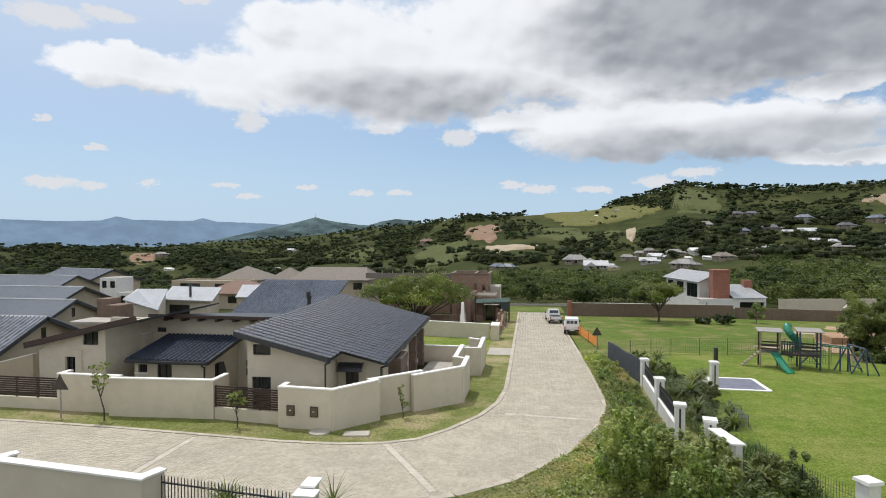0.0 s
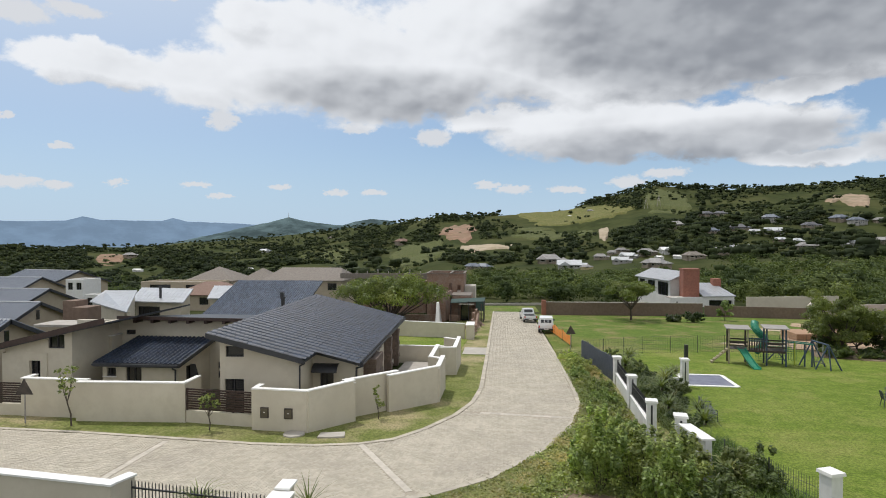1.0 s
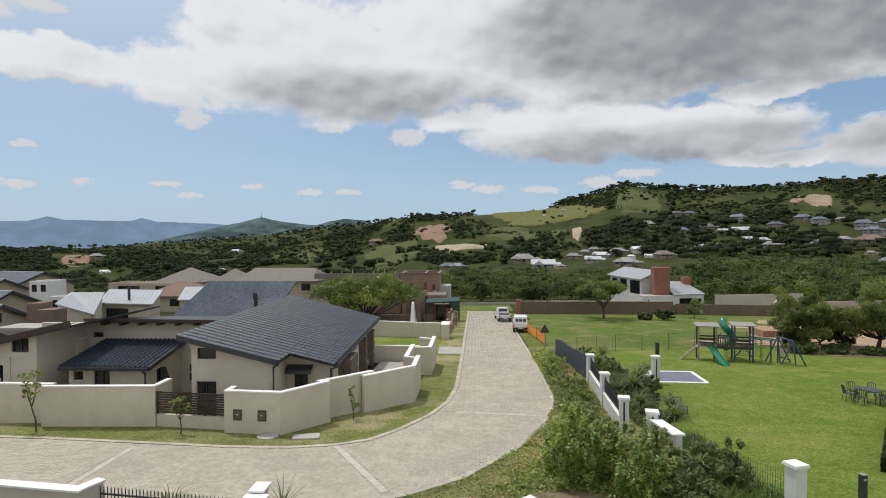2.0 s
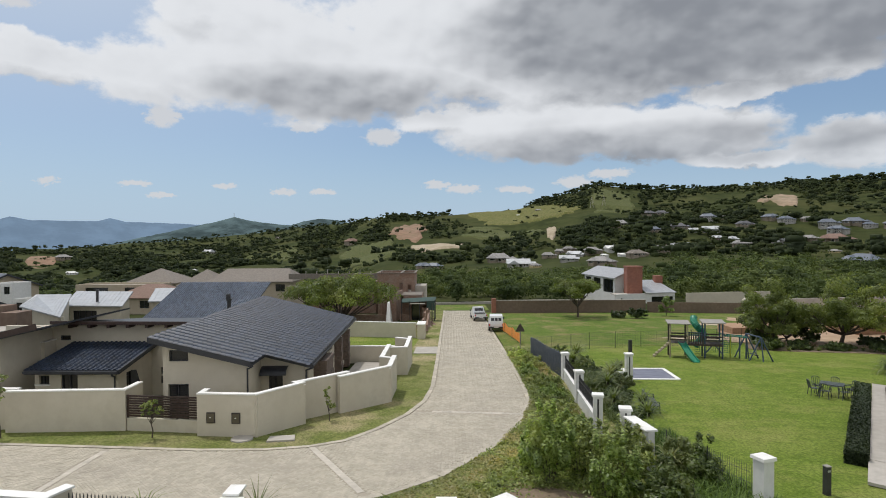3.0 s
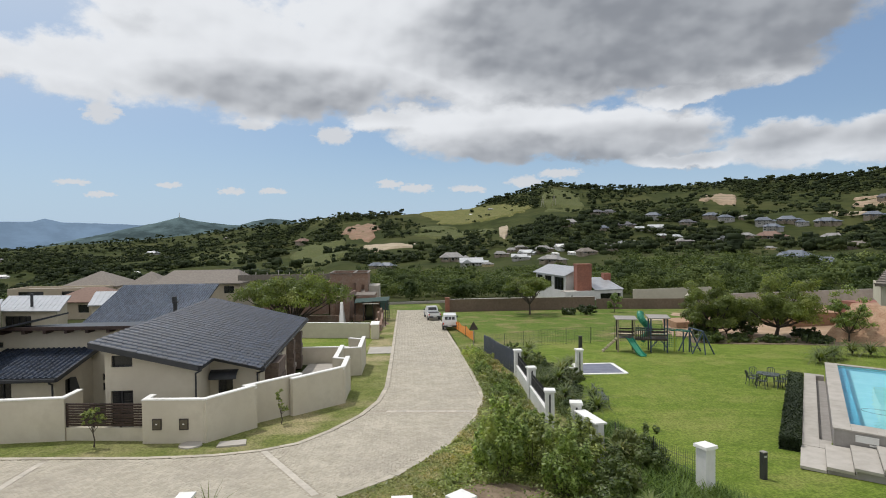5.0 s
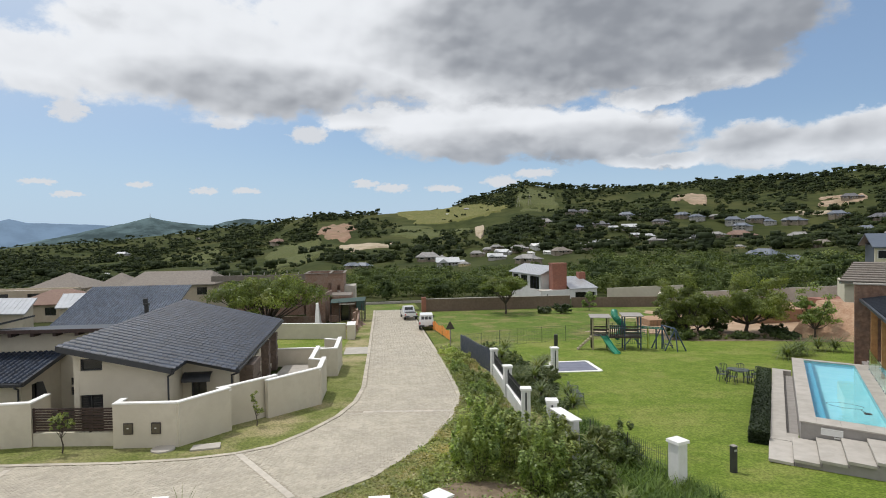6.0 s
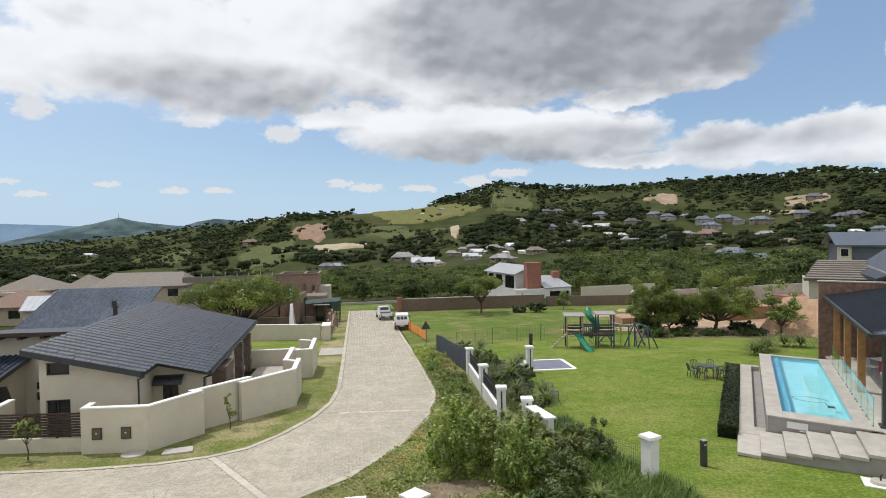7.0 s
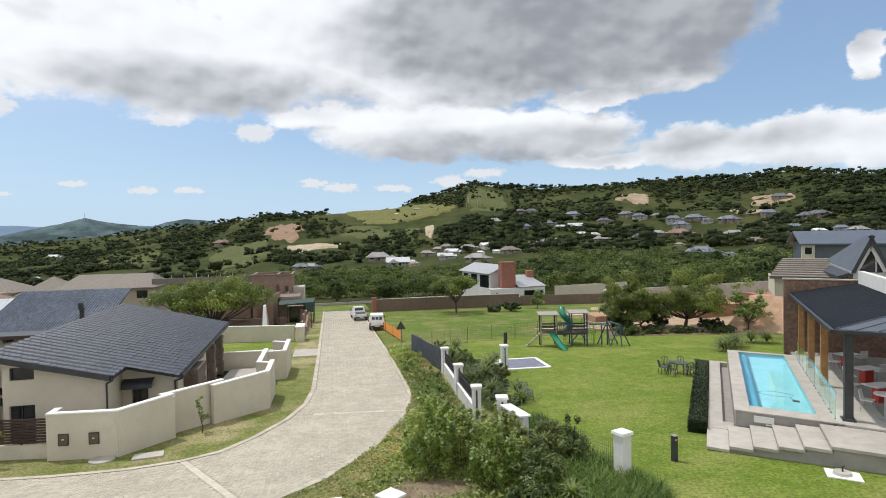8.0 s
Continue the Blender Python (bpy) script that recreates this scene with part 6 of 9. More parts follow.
# ---- play set ----
GREENPL = material("green_plastic", (0.01, 0.16, 0.09), (0.015, 0.21, 0.12), 2.0, 0.4, 0.0)
BLUEPAINT = material("blue_grey_paint", (0.035, 0.06, 0.10), (0.05, 0.08, 0.125), 3.0, 0.5, 0.05)
POLE = material("creosoted_pole", (0.04, 0.032, 0.028), (0.07, 0.055, 0.045), 4.0, 0.7, 0.2)
PALEPOLE = material("pale_timber", (0.30, 0.26, 0.17), (0.38, 0.33, 0.22), 4.0, 0.75, 0.2)


def play_set():
    r = thing("play_set", "timber climbing frame with two roofed towers, slide, bridge and swing", "play set", m=pose(18.1, 48.4, street(18, 48.4), 0, 0, -14) @ Matrix.Scale(0.89, 4))

    def tower(x, y, h, pole, first):
        for sx in (0, 1.5):
            for sy in (0, 1.4):
                part("post", Shape().rod((x + sx, y + sy, -0.2), (x + sx, y + sy, h), 0.075, n=8), PALEPOLE if first and sy == 0 else pole, r)
        part("roof", Shape().slab([(x - 0.25, y - 0.25, h + 0.1), (x + 1.75, y - 0.25, h + 0.1), (x + 1.75, y + 1.65, h + 0.2), (x - 0.25, y + 1.65, h + 0.2)], 0.07), GREYWALL, r, "flat grey tower roof")
        for i in range(7):
            part("deck_plank", Shape().box(x - 0.05, y + i * 0.2, 1.32, x + 1.55, y + i * 0.2 + 0.19, 1.37), POLE, r)
        for z in (1.75, 2.1):
            part("rail", Shape().beam((x, y - 0.07, z), (x + 1.5, y - 0.07, z), 0.05, 0.12), POLE, r)
            part("rail", Shape().beam((x, y + 1.47, z), (x + 1.5, y + 1.47, z), 0.05, 0.12), POLE, r)

    tower(0, 0, 3.1, POLE, True)
    tower(3.0, 0, 3.25, BLUEPAINT, False)
    for i in range(7):
        part("bridge_plank", Shape().box(1.55 + i * 0.2, 0.1, 1.26 + 0.02 * math.sin(i * 0.5), 1.55 + i * 0.2 + 0.17, 1.3, 1.31 + 0.02 * math.sin(i * 0.5)), POLE, r)
    for y in (0.05, 1.35):
        for i in range(7):
            part("baluster", Shape().box(1.6 + i * 0.2, y - 0.03, 1.3, 1.6 + i * 0.2 + 0.09, y + 0.03, 2.15), POLE, r)
        part("hand_rail", Shape().beam((1.5, y, 2.2), (3.0, y, 2.2), 0.07, 0.09), BLUEPAINT, r)
    # slide: one moulded trough
    pts = [(1.0, -0.05, 1.36), (1.12, -0.45, 1.22), (1.32, -1.0, 0.86), (1.55, -1.6, 0.5), (1.75, -2.15, 0.24), (1.9, -2.6, 0.17)]
    prof = [(-0.31, 0.17), (-0.27, 0.17), (-0.24, 0.02), (0.24, 0.02), (0.27, 0.17), (0.31, 0.17), (0.28, -0.03), (-0.28, -0.03)]
    n = len(prof)
    part("slide", Shape().add([(x + u, y, z + w) for x, y, z in pts for u, w in prof],
                              [(i * n + k, i * n + (k + 1) % n, i * n + n + (k + 1) % n, i * n + n + k) for i in range(len(pts) - 1) for k in range(n)] + [tuple(range(n)), tuple(range(6 * n - 1, 5 * n - 1, -1))]), GREENPL, r, "green plastic slide")
    # ladder
    for o in (0.0, 0.6):
        part("stringer", Shape().beam((-0.02, 0.2 + o, 1.35), (-1.5, 0.0 + o, 0.0), 0.06, 0.1), PALEPOLE, r)
    for i in range(6):
        k = (i + 0.5) / 6
        part("rung", Shape().box(-1.5 + 1.5 * k - 0.1, 0.0 + 0.2 * k, 1.35 * k - 0.03, -1.5 + 1.5 * k + 0.1, 0.66 + 0.2 * k, 1.35 * k + 0.02), PALEPOLE, r)
    # twisted tube slide behind the second tower
    coil = [(2.85 + 0.45 * math.cos(2.6 + a * 0.42), 2.5 + 0.5 * math.sin(2.6 + a * 0.42), 3.45 - a * 0.2) for a in range(0, 15)]
    part("tube_slide", Shape().tube(coil, 0.33, 12), GREENPL, r, "green spiral tube slide")
    net_green = material("green_mesh", (0.01, 0.12, 0.085), (0.015, 0.16, 0.11), 12.0, 0.6, 0.1)
    web = Shape()
    for i in range(17):
        web.rod((2.4 + i * 0.2, 1.6, 0.35), (2.4 + i * 0.2, 1.6, 2.1), 0.014, n=4)
    for i in range(10):
        web.rod((2.4, 1.6, 0.35 + i * 0.19), (5.6, 1.6, 0.35 + i * 0.19), 0.014, n=4)
    part("climbing_net", web, net_green, r, "green climbing net")
    # braces under the second tower
    for x0, x1 in ((3.0, 3.6), (4.5, 3.9)):
        part("brace", Shape().beam((x0, -0.02, 0.55), (x1, -0.02, 1.3), 0.06, 0.1), BLUEPAINT, r)
    part("toe_board", Shape().beam((1.5, -0.06, 1.34), (4.5, -0.06, 1.34), 0.05, 0.16), POLE, r)
    # monkey bars to the swing frame
    for y in (0.15, 1.0):
        part("bar_rail", Shape().rod((4.5, y, 2.2), (6.6, y, 2.05), 0.05, n=6), net_green, r)
    for i in range(8):
        part("monkey_bar", Shape().rod((4.65 + i * 0.26, 0.15, 2.2 - 0.02 * i), (4.65 + i * 0.26, 1.0, 2.2 - 0.02 * i), 0.028, n=6), net_green, r)
    part("post", Shape().rod((5.35, 1.0, -0.1), (5.35, 1.0, 2.15), 0.07, n=8), material("lime_paint", (0.35, 0.42, 0.05), (0.42, 0.48, 0.08), 3, 0.5), r, "lime painted post")
    for x in (6.05, 6.6):
        part("post", Shape().rod((x, 0.6, -0.1), (x, 0.6, 2.1), 0.07, n=8), BLUEPAINT, r)
    # swing: two raking frames and a beam between them
    heads = ((6.75, 1.3, 2.25), (7.55, -0.5, 2.2))
    for hx, hy, hz in heads:
        for fx in (-1.05, 1.05):
            part("swing_leg", Shape().rod((hx + fx, hy - 0.1, -0.1), (hx, hy, hz), 0.065, n=8), BLUEPAINT, r)
        part("swing_leg", Shape().rod((hx + 0.1, hy - 0.5, -0.1), (hx, hy, hz), 0.06, n=8), BLUEPAINT, r)
    part("swing_beam", Shape().rod(heads[0], heads[1], 0.07, n=8), BLUEPAINT, r)
    for k in (0.3, 0.68):
        x, y, z = [a + (b - a) * k for a, b in zip(*heads)]
        sw = part("swing_seat", Shape().box(x - 0.15, y - 0.2, 0.5, x + 0.15, y + 0.2, 0.55), STEEL, r)
        for o in (-0.17, 0.17):
            part("chain", Shape().rod((x, y + o, 0.55), (x, y + o, z), 0.012, n=5), SILVER, sw)


play_set()


# ---- garden table, chairs, bench, bollard, drain cover ----
IRON = material("verdigris_cast_iron", (0.055, 0.065, 0.062), (0.085, 0.10, 0.095), 6.0, 0.55, 0.2)


def iron_chair(x, y, turn):
    c = thing("garden_chair", "dark green-grey cast iron garden chair on the lawn", "chair", "chairs round the garden table", pose(x, y, street(x, y), 0, 0, turn))
    for i in range(5):
        part("seat_slat", Shape().box(-0.22, -0.22 + i * 0.09, 0.43, 0.22, -0.22 + i * 0.09 + 0.06, 0.455), IRON, c)
    for i in range(5):
        xx = -0.2 + i * 0.1
        part("back_bar", Shape().rod((xx, 0.22, 0.45), (xx, 0.32, 0.88), 0.016, n=6), IRON, c)
    part("back_rail", Shape().pipe([(-0.23, 0.31, 0.82), (-0.12, 0.33, 0.92), (0.12, 0.33, 0.92), (0.23, 0.31, 0.82)], 0.022, 6), IRON, c)
    for sx in (-1, 1):
        part("arm", Shape().pipe([(sx * 0.25, 0.27, 0.66), (sx * 0.26, -0.18, 0.64), (sx * 0.25, -0.2, 0.44)], 0.018, 6), IRON, c)
        for sy in (-1, 1):
            part("leg", Shape().rod((sx * 0.2, sy * 0.2, 0.44), (sx * 0.25, sy * 0.25, 0), 0.02, n=6), IRON, c)


tx, ty = 22.3, 34.3
tb = thing("garden_table", "dark green-grey cast iron table on the lawn", "table", m=pose(tx, ty, street(tx, ty), 0, 0, -40))
for i in range(8):
    part("top_slat", Shape().box(-0.6, -0.48 + i * 0.12, 0.72, 0.6, -0.48 + i * 0.12 + 0.095, 0.75), IRON, tb)
for sx in (-1, 1):
    for sy in (-1, 1):
        part("leg", Shape().rod((sx * 0.55, sy * 0.35, 0.72), (sx * 0.65, sy * 0.42, 0), 0.03, n=8), IRON, tb)
for dx, dy, t in ((-0.75, -0.6, 130), (0.15, -0.95, 170), (0.95, -0.25, -80), (-0.25, 0.95, -10), (0.6, 0.7, -40), (-0.9, 0.25, 80)):
    iron_chair(tx + dx, ty + dy, t)

bn = thing("garden_bench", "dark slatted iron bench beside the planting", "bench", m=pose(10.7, 31.2, street(10.7, 31.2), 0, 0, 82))
for i in range(5):
    part("seat_slat", Shape().box(-0.85, -0.25 + i * 0.1, 0.42, 0.85, -0.25 + i * 0.1 + 0.075, 0.45), IRON, bn)
for i in range(4):
    part("back_slat", Shape().box(-0.85, 0.24 + i * 0.03, 0.52 + i * 0.11, 0.85, 0.265 + i * 0.03, 0.6 + i * 0.11), IRON, bn)
for x in (-0.8, 0.8):
    part("end_frame", Shape().pipe([(x, -0.27, 0), (x, -0.25, 0.63), (x, 0.25, 0.63), (x, 0.37, 0.92), (x, 0.22, 0.42), (x, 0.3, 0)], 0.025, 6), IRON, bn)

BX, BY = 12.72, 19.74
bo = thing("bollard_light", "dark bronze square bollard light in the lawn", "bollard", m=pose(BX, BY, street(BX, BY), 0, 0, 12))
part("post", Shape().box(-0.09, -0.09, -0.1, 0.09, 0.09, 0.97), STEEL, bo)
part("lens", Shape().box(-0.06, -0.096, 0.80, 0.06, -0.09, 0.87), SILVER, bo, "small pale lens")
part("cap", Shape().box(-0.1, -0.1, 0.972, 0.1, 0.1, 1.0), GREYWALL, bo)

dr = thing("sprinkler_pad", "square concrete pad with a round cover and tap", "drain cover")
DX, DY = 17.75, 17.2
part("slab", Shape().hexa([pp(-3.9, 2.8, -1.0), pp(-3.9, 3.85, -1.0), pp(-3.05, 3.85, -1.0), pp(-3.05, 2.8, -1.0)], [pp(-3.9, 2.8, -0.72), pp(-3.9, 3.85, -0.70), pp(-3.05, 3.85, -0.71), pp(-3.05, 2.8, -0.73)]), COPING, dr)
cx, cy, _ = pp(-3.45, 3.3, 0)
part("cover", Shape().rod((cx, cy, -0.72), (cx, cy, -0.62), 0.3, 0.27, 20), CONCRETE, dr)
part("tap", Shape().pipe([(cx, cy, -0.62), (cx, cy, -0.46), (cx + 0.07, cy, -0.42)], 0.03, 6), STEEL, dr)

for x, y, r in ((-9.55, 25.95, 0.5),):
    single("manhole_cover", Shape().rod((x, y, street(x, y) - 0.05), (x, y, street(x, y) + 0.09), r, r - 0.02, 24), CONCRETE, "round concrete manhole cover in the verge", "manhole cover")
single("cover_slab", Shape().hexa([(-8.3, 25.5, -1.25), (-7.1, 25.7, -1.25), (-7.25, 26.4, -1.25), (-8.35, 26.2, -1.25)], [(-8.3, 25.5, -1.06), (-7.1, 25.7, -1.06), (-7.25, 26.4, -1.08), (-8.35, 26.2, -1.08)]), CONCRETE, "square concrete cover slab in the verge", "cover slab")

# meter boxes on the boundary wall
METERBOX = material("olive_brown_paint", (0.085, 0.07, 0.045), (0.115, 0.095, 0.06), 4.0, 0.6, 0.05)
for x in (-11.15, -9.95):
    y = 26.6 + (26.4 - 26.6) * (x + 11.7) / 2.65 - 0.12
    mb = thing("meter_box", "small brown meter box set into the boundary wall", "meter box", "meter boxes")
    part("frame", Shape().box(x - 0.2, y - 0.05, -0.55, x + 0.2, y + 0.05, -0.05), POLE, mb)
    part("door", Shape().box(x - 0.16, y - 0.07, -0.5, x + 0.16, y - 0.05, -0.1), METERBOX, mb)
    part("plate", Shape().box(x - 0.05, y - 0.078, -0.3, x + 0.03, y - 0.07, -0.26), COPING, mb, "small pale plate")


def sign(x, y, h, turn, label):
    s = thing("road_sign", label, "road sign", "triangular road signs", pose(x, y, street(x, y), 0, 0, turn))
    part("pole", Shape().rod((0, 0, -0.1), (0, 0, h), 0.035, n=8), GREYWALL, s)
    part("plate", Shape().add([(-0.45, -0.05, h - 0.75), (0.45, -0.05, h - 0.75), (0, -0.05, h + 0.05), (-0.45, -0.03, h - 0.75), (0.45, -0.03, h - 0.75), (0, -0.03, h + 0.05)],
                              [(0, 1, 2), (5, 4, 3), (0, 3, 4, 1), (1, 4, 5, 2), (2, 5, 3, 0)]), POLE, s, "dark back of a triangular sign plate")


sign(-23.4, 26.4, 2.2, 5, "triangular road sign on a grey pole seen from behind")
sign(6.3, 53.8, 2.3, 0, "triangular road sign on a grey pole seen from behind")

sheet("planting_bed", [(26.8, 52.6), (30, 51.0), (35, 50.0), (40, 47.8), (43, 47.5), (42, 51), (38, 54.5), (32, 57), (28, 56)], DIRT, "brown mulched planting bed under the thorn trees", 0.03)

# orange barrier netting on stakes
NET = material("orange_barrier_net", (0.75, 0.22, 0.03), (0.85, 0.32, 0.05), 3.0, 0.7, 0.1, stain=(0.6, 0.35, 0.12), sscale=1.5, sfac=0.6)
bn2 = thing("barrier_netting", "sagging orange safety netting on dark stakes", "barrier")
pts = [(5.5, 70), (5.9, 65), (6.25, 60.5), (6.6, 56.0)]
for (x0, y0), (x1, y1) in zip(pts, pts[1:]):
    part("netting", Shape().add([(x0, y0, street(x0, y0) + 0.2), (x1, y1, street(x1, y1) + 0.15), (x1, y1, street(x1, y1) + 1.15), ((x0 + x1) / 2, (y0 + y1) / 2, street(0, (y0 + y1) / 2) + 0.95), (x0, y0, street(x0, y0) + 1.2),
                             (x0 + 0.02, y0, street(x0, y0) + 0.2), (x1 + 0.02, y1, street(x1, y1) + 0.15), (x1 + 0.02, y1, street(x1, y1) + 1.15), ((x0 + x1) / 2 + 0.02, (y0 + y1) / 2, street(0, (y0 + y1) / 2) + 0.95), (x0 + 0.02, y0, street(x0, y0) + 1.2)],
                             [(4, 3, 2, 1, 0), (5, 6, 7, 8, 9)]), NET, bn2)
for x, y in pts:
    part("stake", Shape().rod((x, y, street(x, y) - 0.1), (x, y, street(x, y) + 1.3), 0.03, n=6), POLE, bn2)


# ---- parked pick-ups ----
CARWHITE = material("white_car_paint", (0.72, 0.73, 0.74), (0.78, 0.78, 0.78), 1.0, 0.25, 0.0, stain=(0.6, 0.58, 0.54), sscale=1.0, sfac=0.3)
TYRE = material("rubber", (0.02, 0.02, 0.02), (0.03, 0.03, 0.03), 5.0, 0.8, 0.1)


def pickup(x, y, turn, canopy):
    """Seen from behind: cab, load bed, and on one a canopy over the bed."""
    c = thing("pickup_truck", "white pick-up with a canopy parked at the kerb" if canopy else "white open-bed pick-up parked at the kerb", "car", m=pose(x, y, street(x, y), 0, 0, turn))
    b = Shape()
    b.hexa([(-0.85, 0, 0.45), (0.85, 0, 0.45), (0.85, 5.0, 0.45), (-0.85, 5.0, 0.45)], [(-0.83, 0.02, 0.98), (0.83, 0.02, 0.98), (0.83, 4.9, 0.92), (-0.83, 4.9, 0.92)])
    body = part("body", b, CARWHITE, c)
    cab = Shape().hexa([(-0.82, 1.9, 0.98), (0.82, 1.9, 0.98), (0.8, 3.9, 0.95), (-0.8, 3.9, 0.95)], [(-0.68, 2.1, 1.68), (0.68, 2.1, 1.68), (0.66, 3.2, 1.66), (-0.66, 3.2, 1.66)])
    part("cab", cab, CARWHITE, c)
    part("rear_window", Shape().hexa([(-0.6, 1.94, 1.1), (0.6, 1.94, 1.1), (0.6, 1.98, 1.1), (-0.6, 1.98, 1.1)], [(-0.56, 2.05, 1.58), (0.56, 2.05, 1.58), (0.56, 2.1, 1.58), (-0.56, 2.1, 1.58)]), GLASS, c)
    if canopy:
        part("canopy", Shape().hexa([(-0.82, 0.05, 0.985), (0.82, 0.05, 0.985), (0.82, 1.95, 0.985), (-0.82, 1.95, 0.985)], [(-0.72, 0.2, 1.78), (0.72, 0.2, 1.78), (0.72, 2.1, 1.8), (-0.72, 2.1, 1.8)]), CARWHITE, c, "white bed canopy")
        for x0 in (-0.58, -0.17, 0.24):
            part("canopy_window", Shape().hexa([(x0, 0.09, 1.25), (x0 + 0.34, 0.09, 1.25), (x0 + 0.34, 0.13, 1.25), (x0, 0.13, 1.25)], [(x0, 0.16, 1.6), (x0 + 0.34, 0.16, 1.6), (x0 + 0.34, 0.2, 1.6), (x0, 0.2, 1.6)]), GLASS, c)
    else:
        part("load_bed", Shape().box(-0.72, 0.1, 0.982, 0.72, 1.85, 0.99), TYRE, c, "dark load bed")
    part("bumper", Shape().box(-0.85, -0.12, 0.45, 0.85, -0.002, 0.62), STEEL, c)
    part("number_plate", Shape().box(-0.25, -0.14, 0.5, 0.25, -0.122, 0.6), COPING, c)
    for sx in (-1, 1):
        part("tail_light", Shape().box(sx * 0.76 - 0.07, -0.02, 0.7, sx * 0.76 + 0.07, 0.015, 0.95), RED, c, "red tail light")
        part("mirror", Shape().box(sx * 0.95 - 0.09, 3.3, 1.05, sx * 0.95 + 0.09, 3.4, 1.25), STEEL, c)
        for yy in (0.95, 4.0):
            wh = part("wheel", Shape().rod((sx * 0.66, yy, 0.34), (sx * 0.87, yy, 0.34), 0.34, n=18), TYRE, c)
            part("rim", Shape().rod((sx * 0.86, yy, 0.34), (sx * 0.88, yy, 0.34), 0.2, n=14), SILVER, wh)


pickup(5.05, 66.3, -3, True)
pickup(3.9, 78.0, 6, False)

# ---- foliage ----
RNG = np.random.default_rng(7)
LEAF_DARK = leafy("dark_bush_leaves", (0.034, 0.058, 0.016), (0.125, 0.175, 0.048), (0.15, 0.18, 0.06), trans=0.42)
LEAF_MID = leafy("fresh_leaves", (0.085, 0.14, 0.036), (0.40, 0.51, 0.175), (0.38, 0.43, 0.155), trans=0.52)
LEAF_ACACIA = leafy("acacia_leaves", (0.095, 0.13, 0.034), (0.25, 0.31, 0.085), (0.25, 0.28, 0.095), trans=0.48)
LEAF_THORN = leafy("thorn_tree_leaves", (0.12, 0.155, 0.048), (0.29, 0.345, 0.115), (0.31, 0.345, 0.125), trans=0.58)
LEAF_BED = leafy("bed_strap_leaves", (0.038, 0.080, 0.012), (0.15, 0.235, 0.042), (0.15, 0.21, 0.05), rough=0.65, trans=0.4)
LEAF_DRY = leafy("olive_shrub_leaves", (0.09, 0.13, 0.036), (0.42, 0.48, 0.185), (0.42, 0.41, 0.18), trans=0.5)
LEAF_HEDGE = leafy("hedge_leaves", (0.020, 0.036, 0.010), (0.050, 0.075, 0.020), rough=0.7, trans=0.2)
LEAF_STRAP = leafy("strap_leaves", (0.09, 0.125, 0.035), (0.20, 0.25, 0.08), (0.27, 0.28, 0.11))
LEAF_COVER = leafy("groundcover_leaves", (0.10, 0.14, 0.036), (0.30, 0.36, 0.105), (0.40, 0.345, 0.17), trans=0.35)


def canopy(name, dark, light, sunny):
    """Far trees: tone changes from crown to crown and over the slope rather than from leaf to leaf."""
    m = bpy.data.materials.new(name)
    m.use_nodes = True
    tree = m.node_tree
    net = Net(tree)
    b = tree.nodes["Principled BSDF"]
    k = tree.nodes.new("ShaderNodeNewGeometry").outputs["Random Per Island"]
    co = tree.nodes.new("ShaderNodeTexCoord").outputs["Object"]
    tone = net.math("MULTIPLY_ADD", k, 0.4, net.math("MULTIPLY", net.step(net.noise(co, 0.11, 3, 0.5), 0.3, 0.7), 0.6))
    col = net.mix(tone, dark, light)
    col = net.mix(net.step(net.noise(co, 0.035, 3, 0.6), 0.52, 0.66), col, sunny)
    net.put(b.inputs["Base Color"], col)
    b.inputs["Roughness"].default_value, b.inputs["Specular IOR Level"].default_value = 0.75, 0.2
    tr = tree.nodes.new("ShaderNodeBsdfTranslucent")
    net.put(tr.inputs["Color"], net.mix(1.0, col, (1.2, 1.2, 0.6), "MULTIPLY"))
    mx = tree.nodes.new("ShaderNodeMixShader")
    mx.inputs[0].default_value = 0.34
    tree.links.new(b.outputs[0], mx.inputs[1])
    tree.links.new(tr.outputs[0], mx.inputs[2])
    tree.links.new(mx.outputs[0], tree.nodes["Material Output"].inputs["Surface"])
    return m


CANOPY = canopy("hill_canopy", (0.034, 0.050, 0.020), (0.078, 0.100, 0.036), (0.105, 0.125, 0.046))
CANOPY_DARK = canopy("dark_hill_canopy", (0.025, 0.038, 0.018), (0.052, 0.070, 0.028), (0.066, 0.084, 0.034))
CANOPY_NEAR = canopy("valley_canopy", (0.060, 0.090, 0.028), (0.155, 0.192, 0.066), (0.20, 0.235, 0.082))
CANOPY_NEAR_DARK = canopy("dark_valley_canopy", (0.033, 0.054, 0.019), (0.086, 0.115, 0.041), (0.11, 0.14, 0.05))
BARK = material("grey_brown_bark", (0.055, 0.042, 0.032), (0.10, 0.08, 0.062), 6.0, 0.9, 0.6, 20)


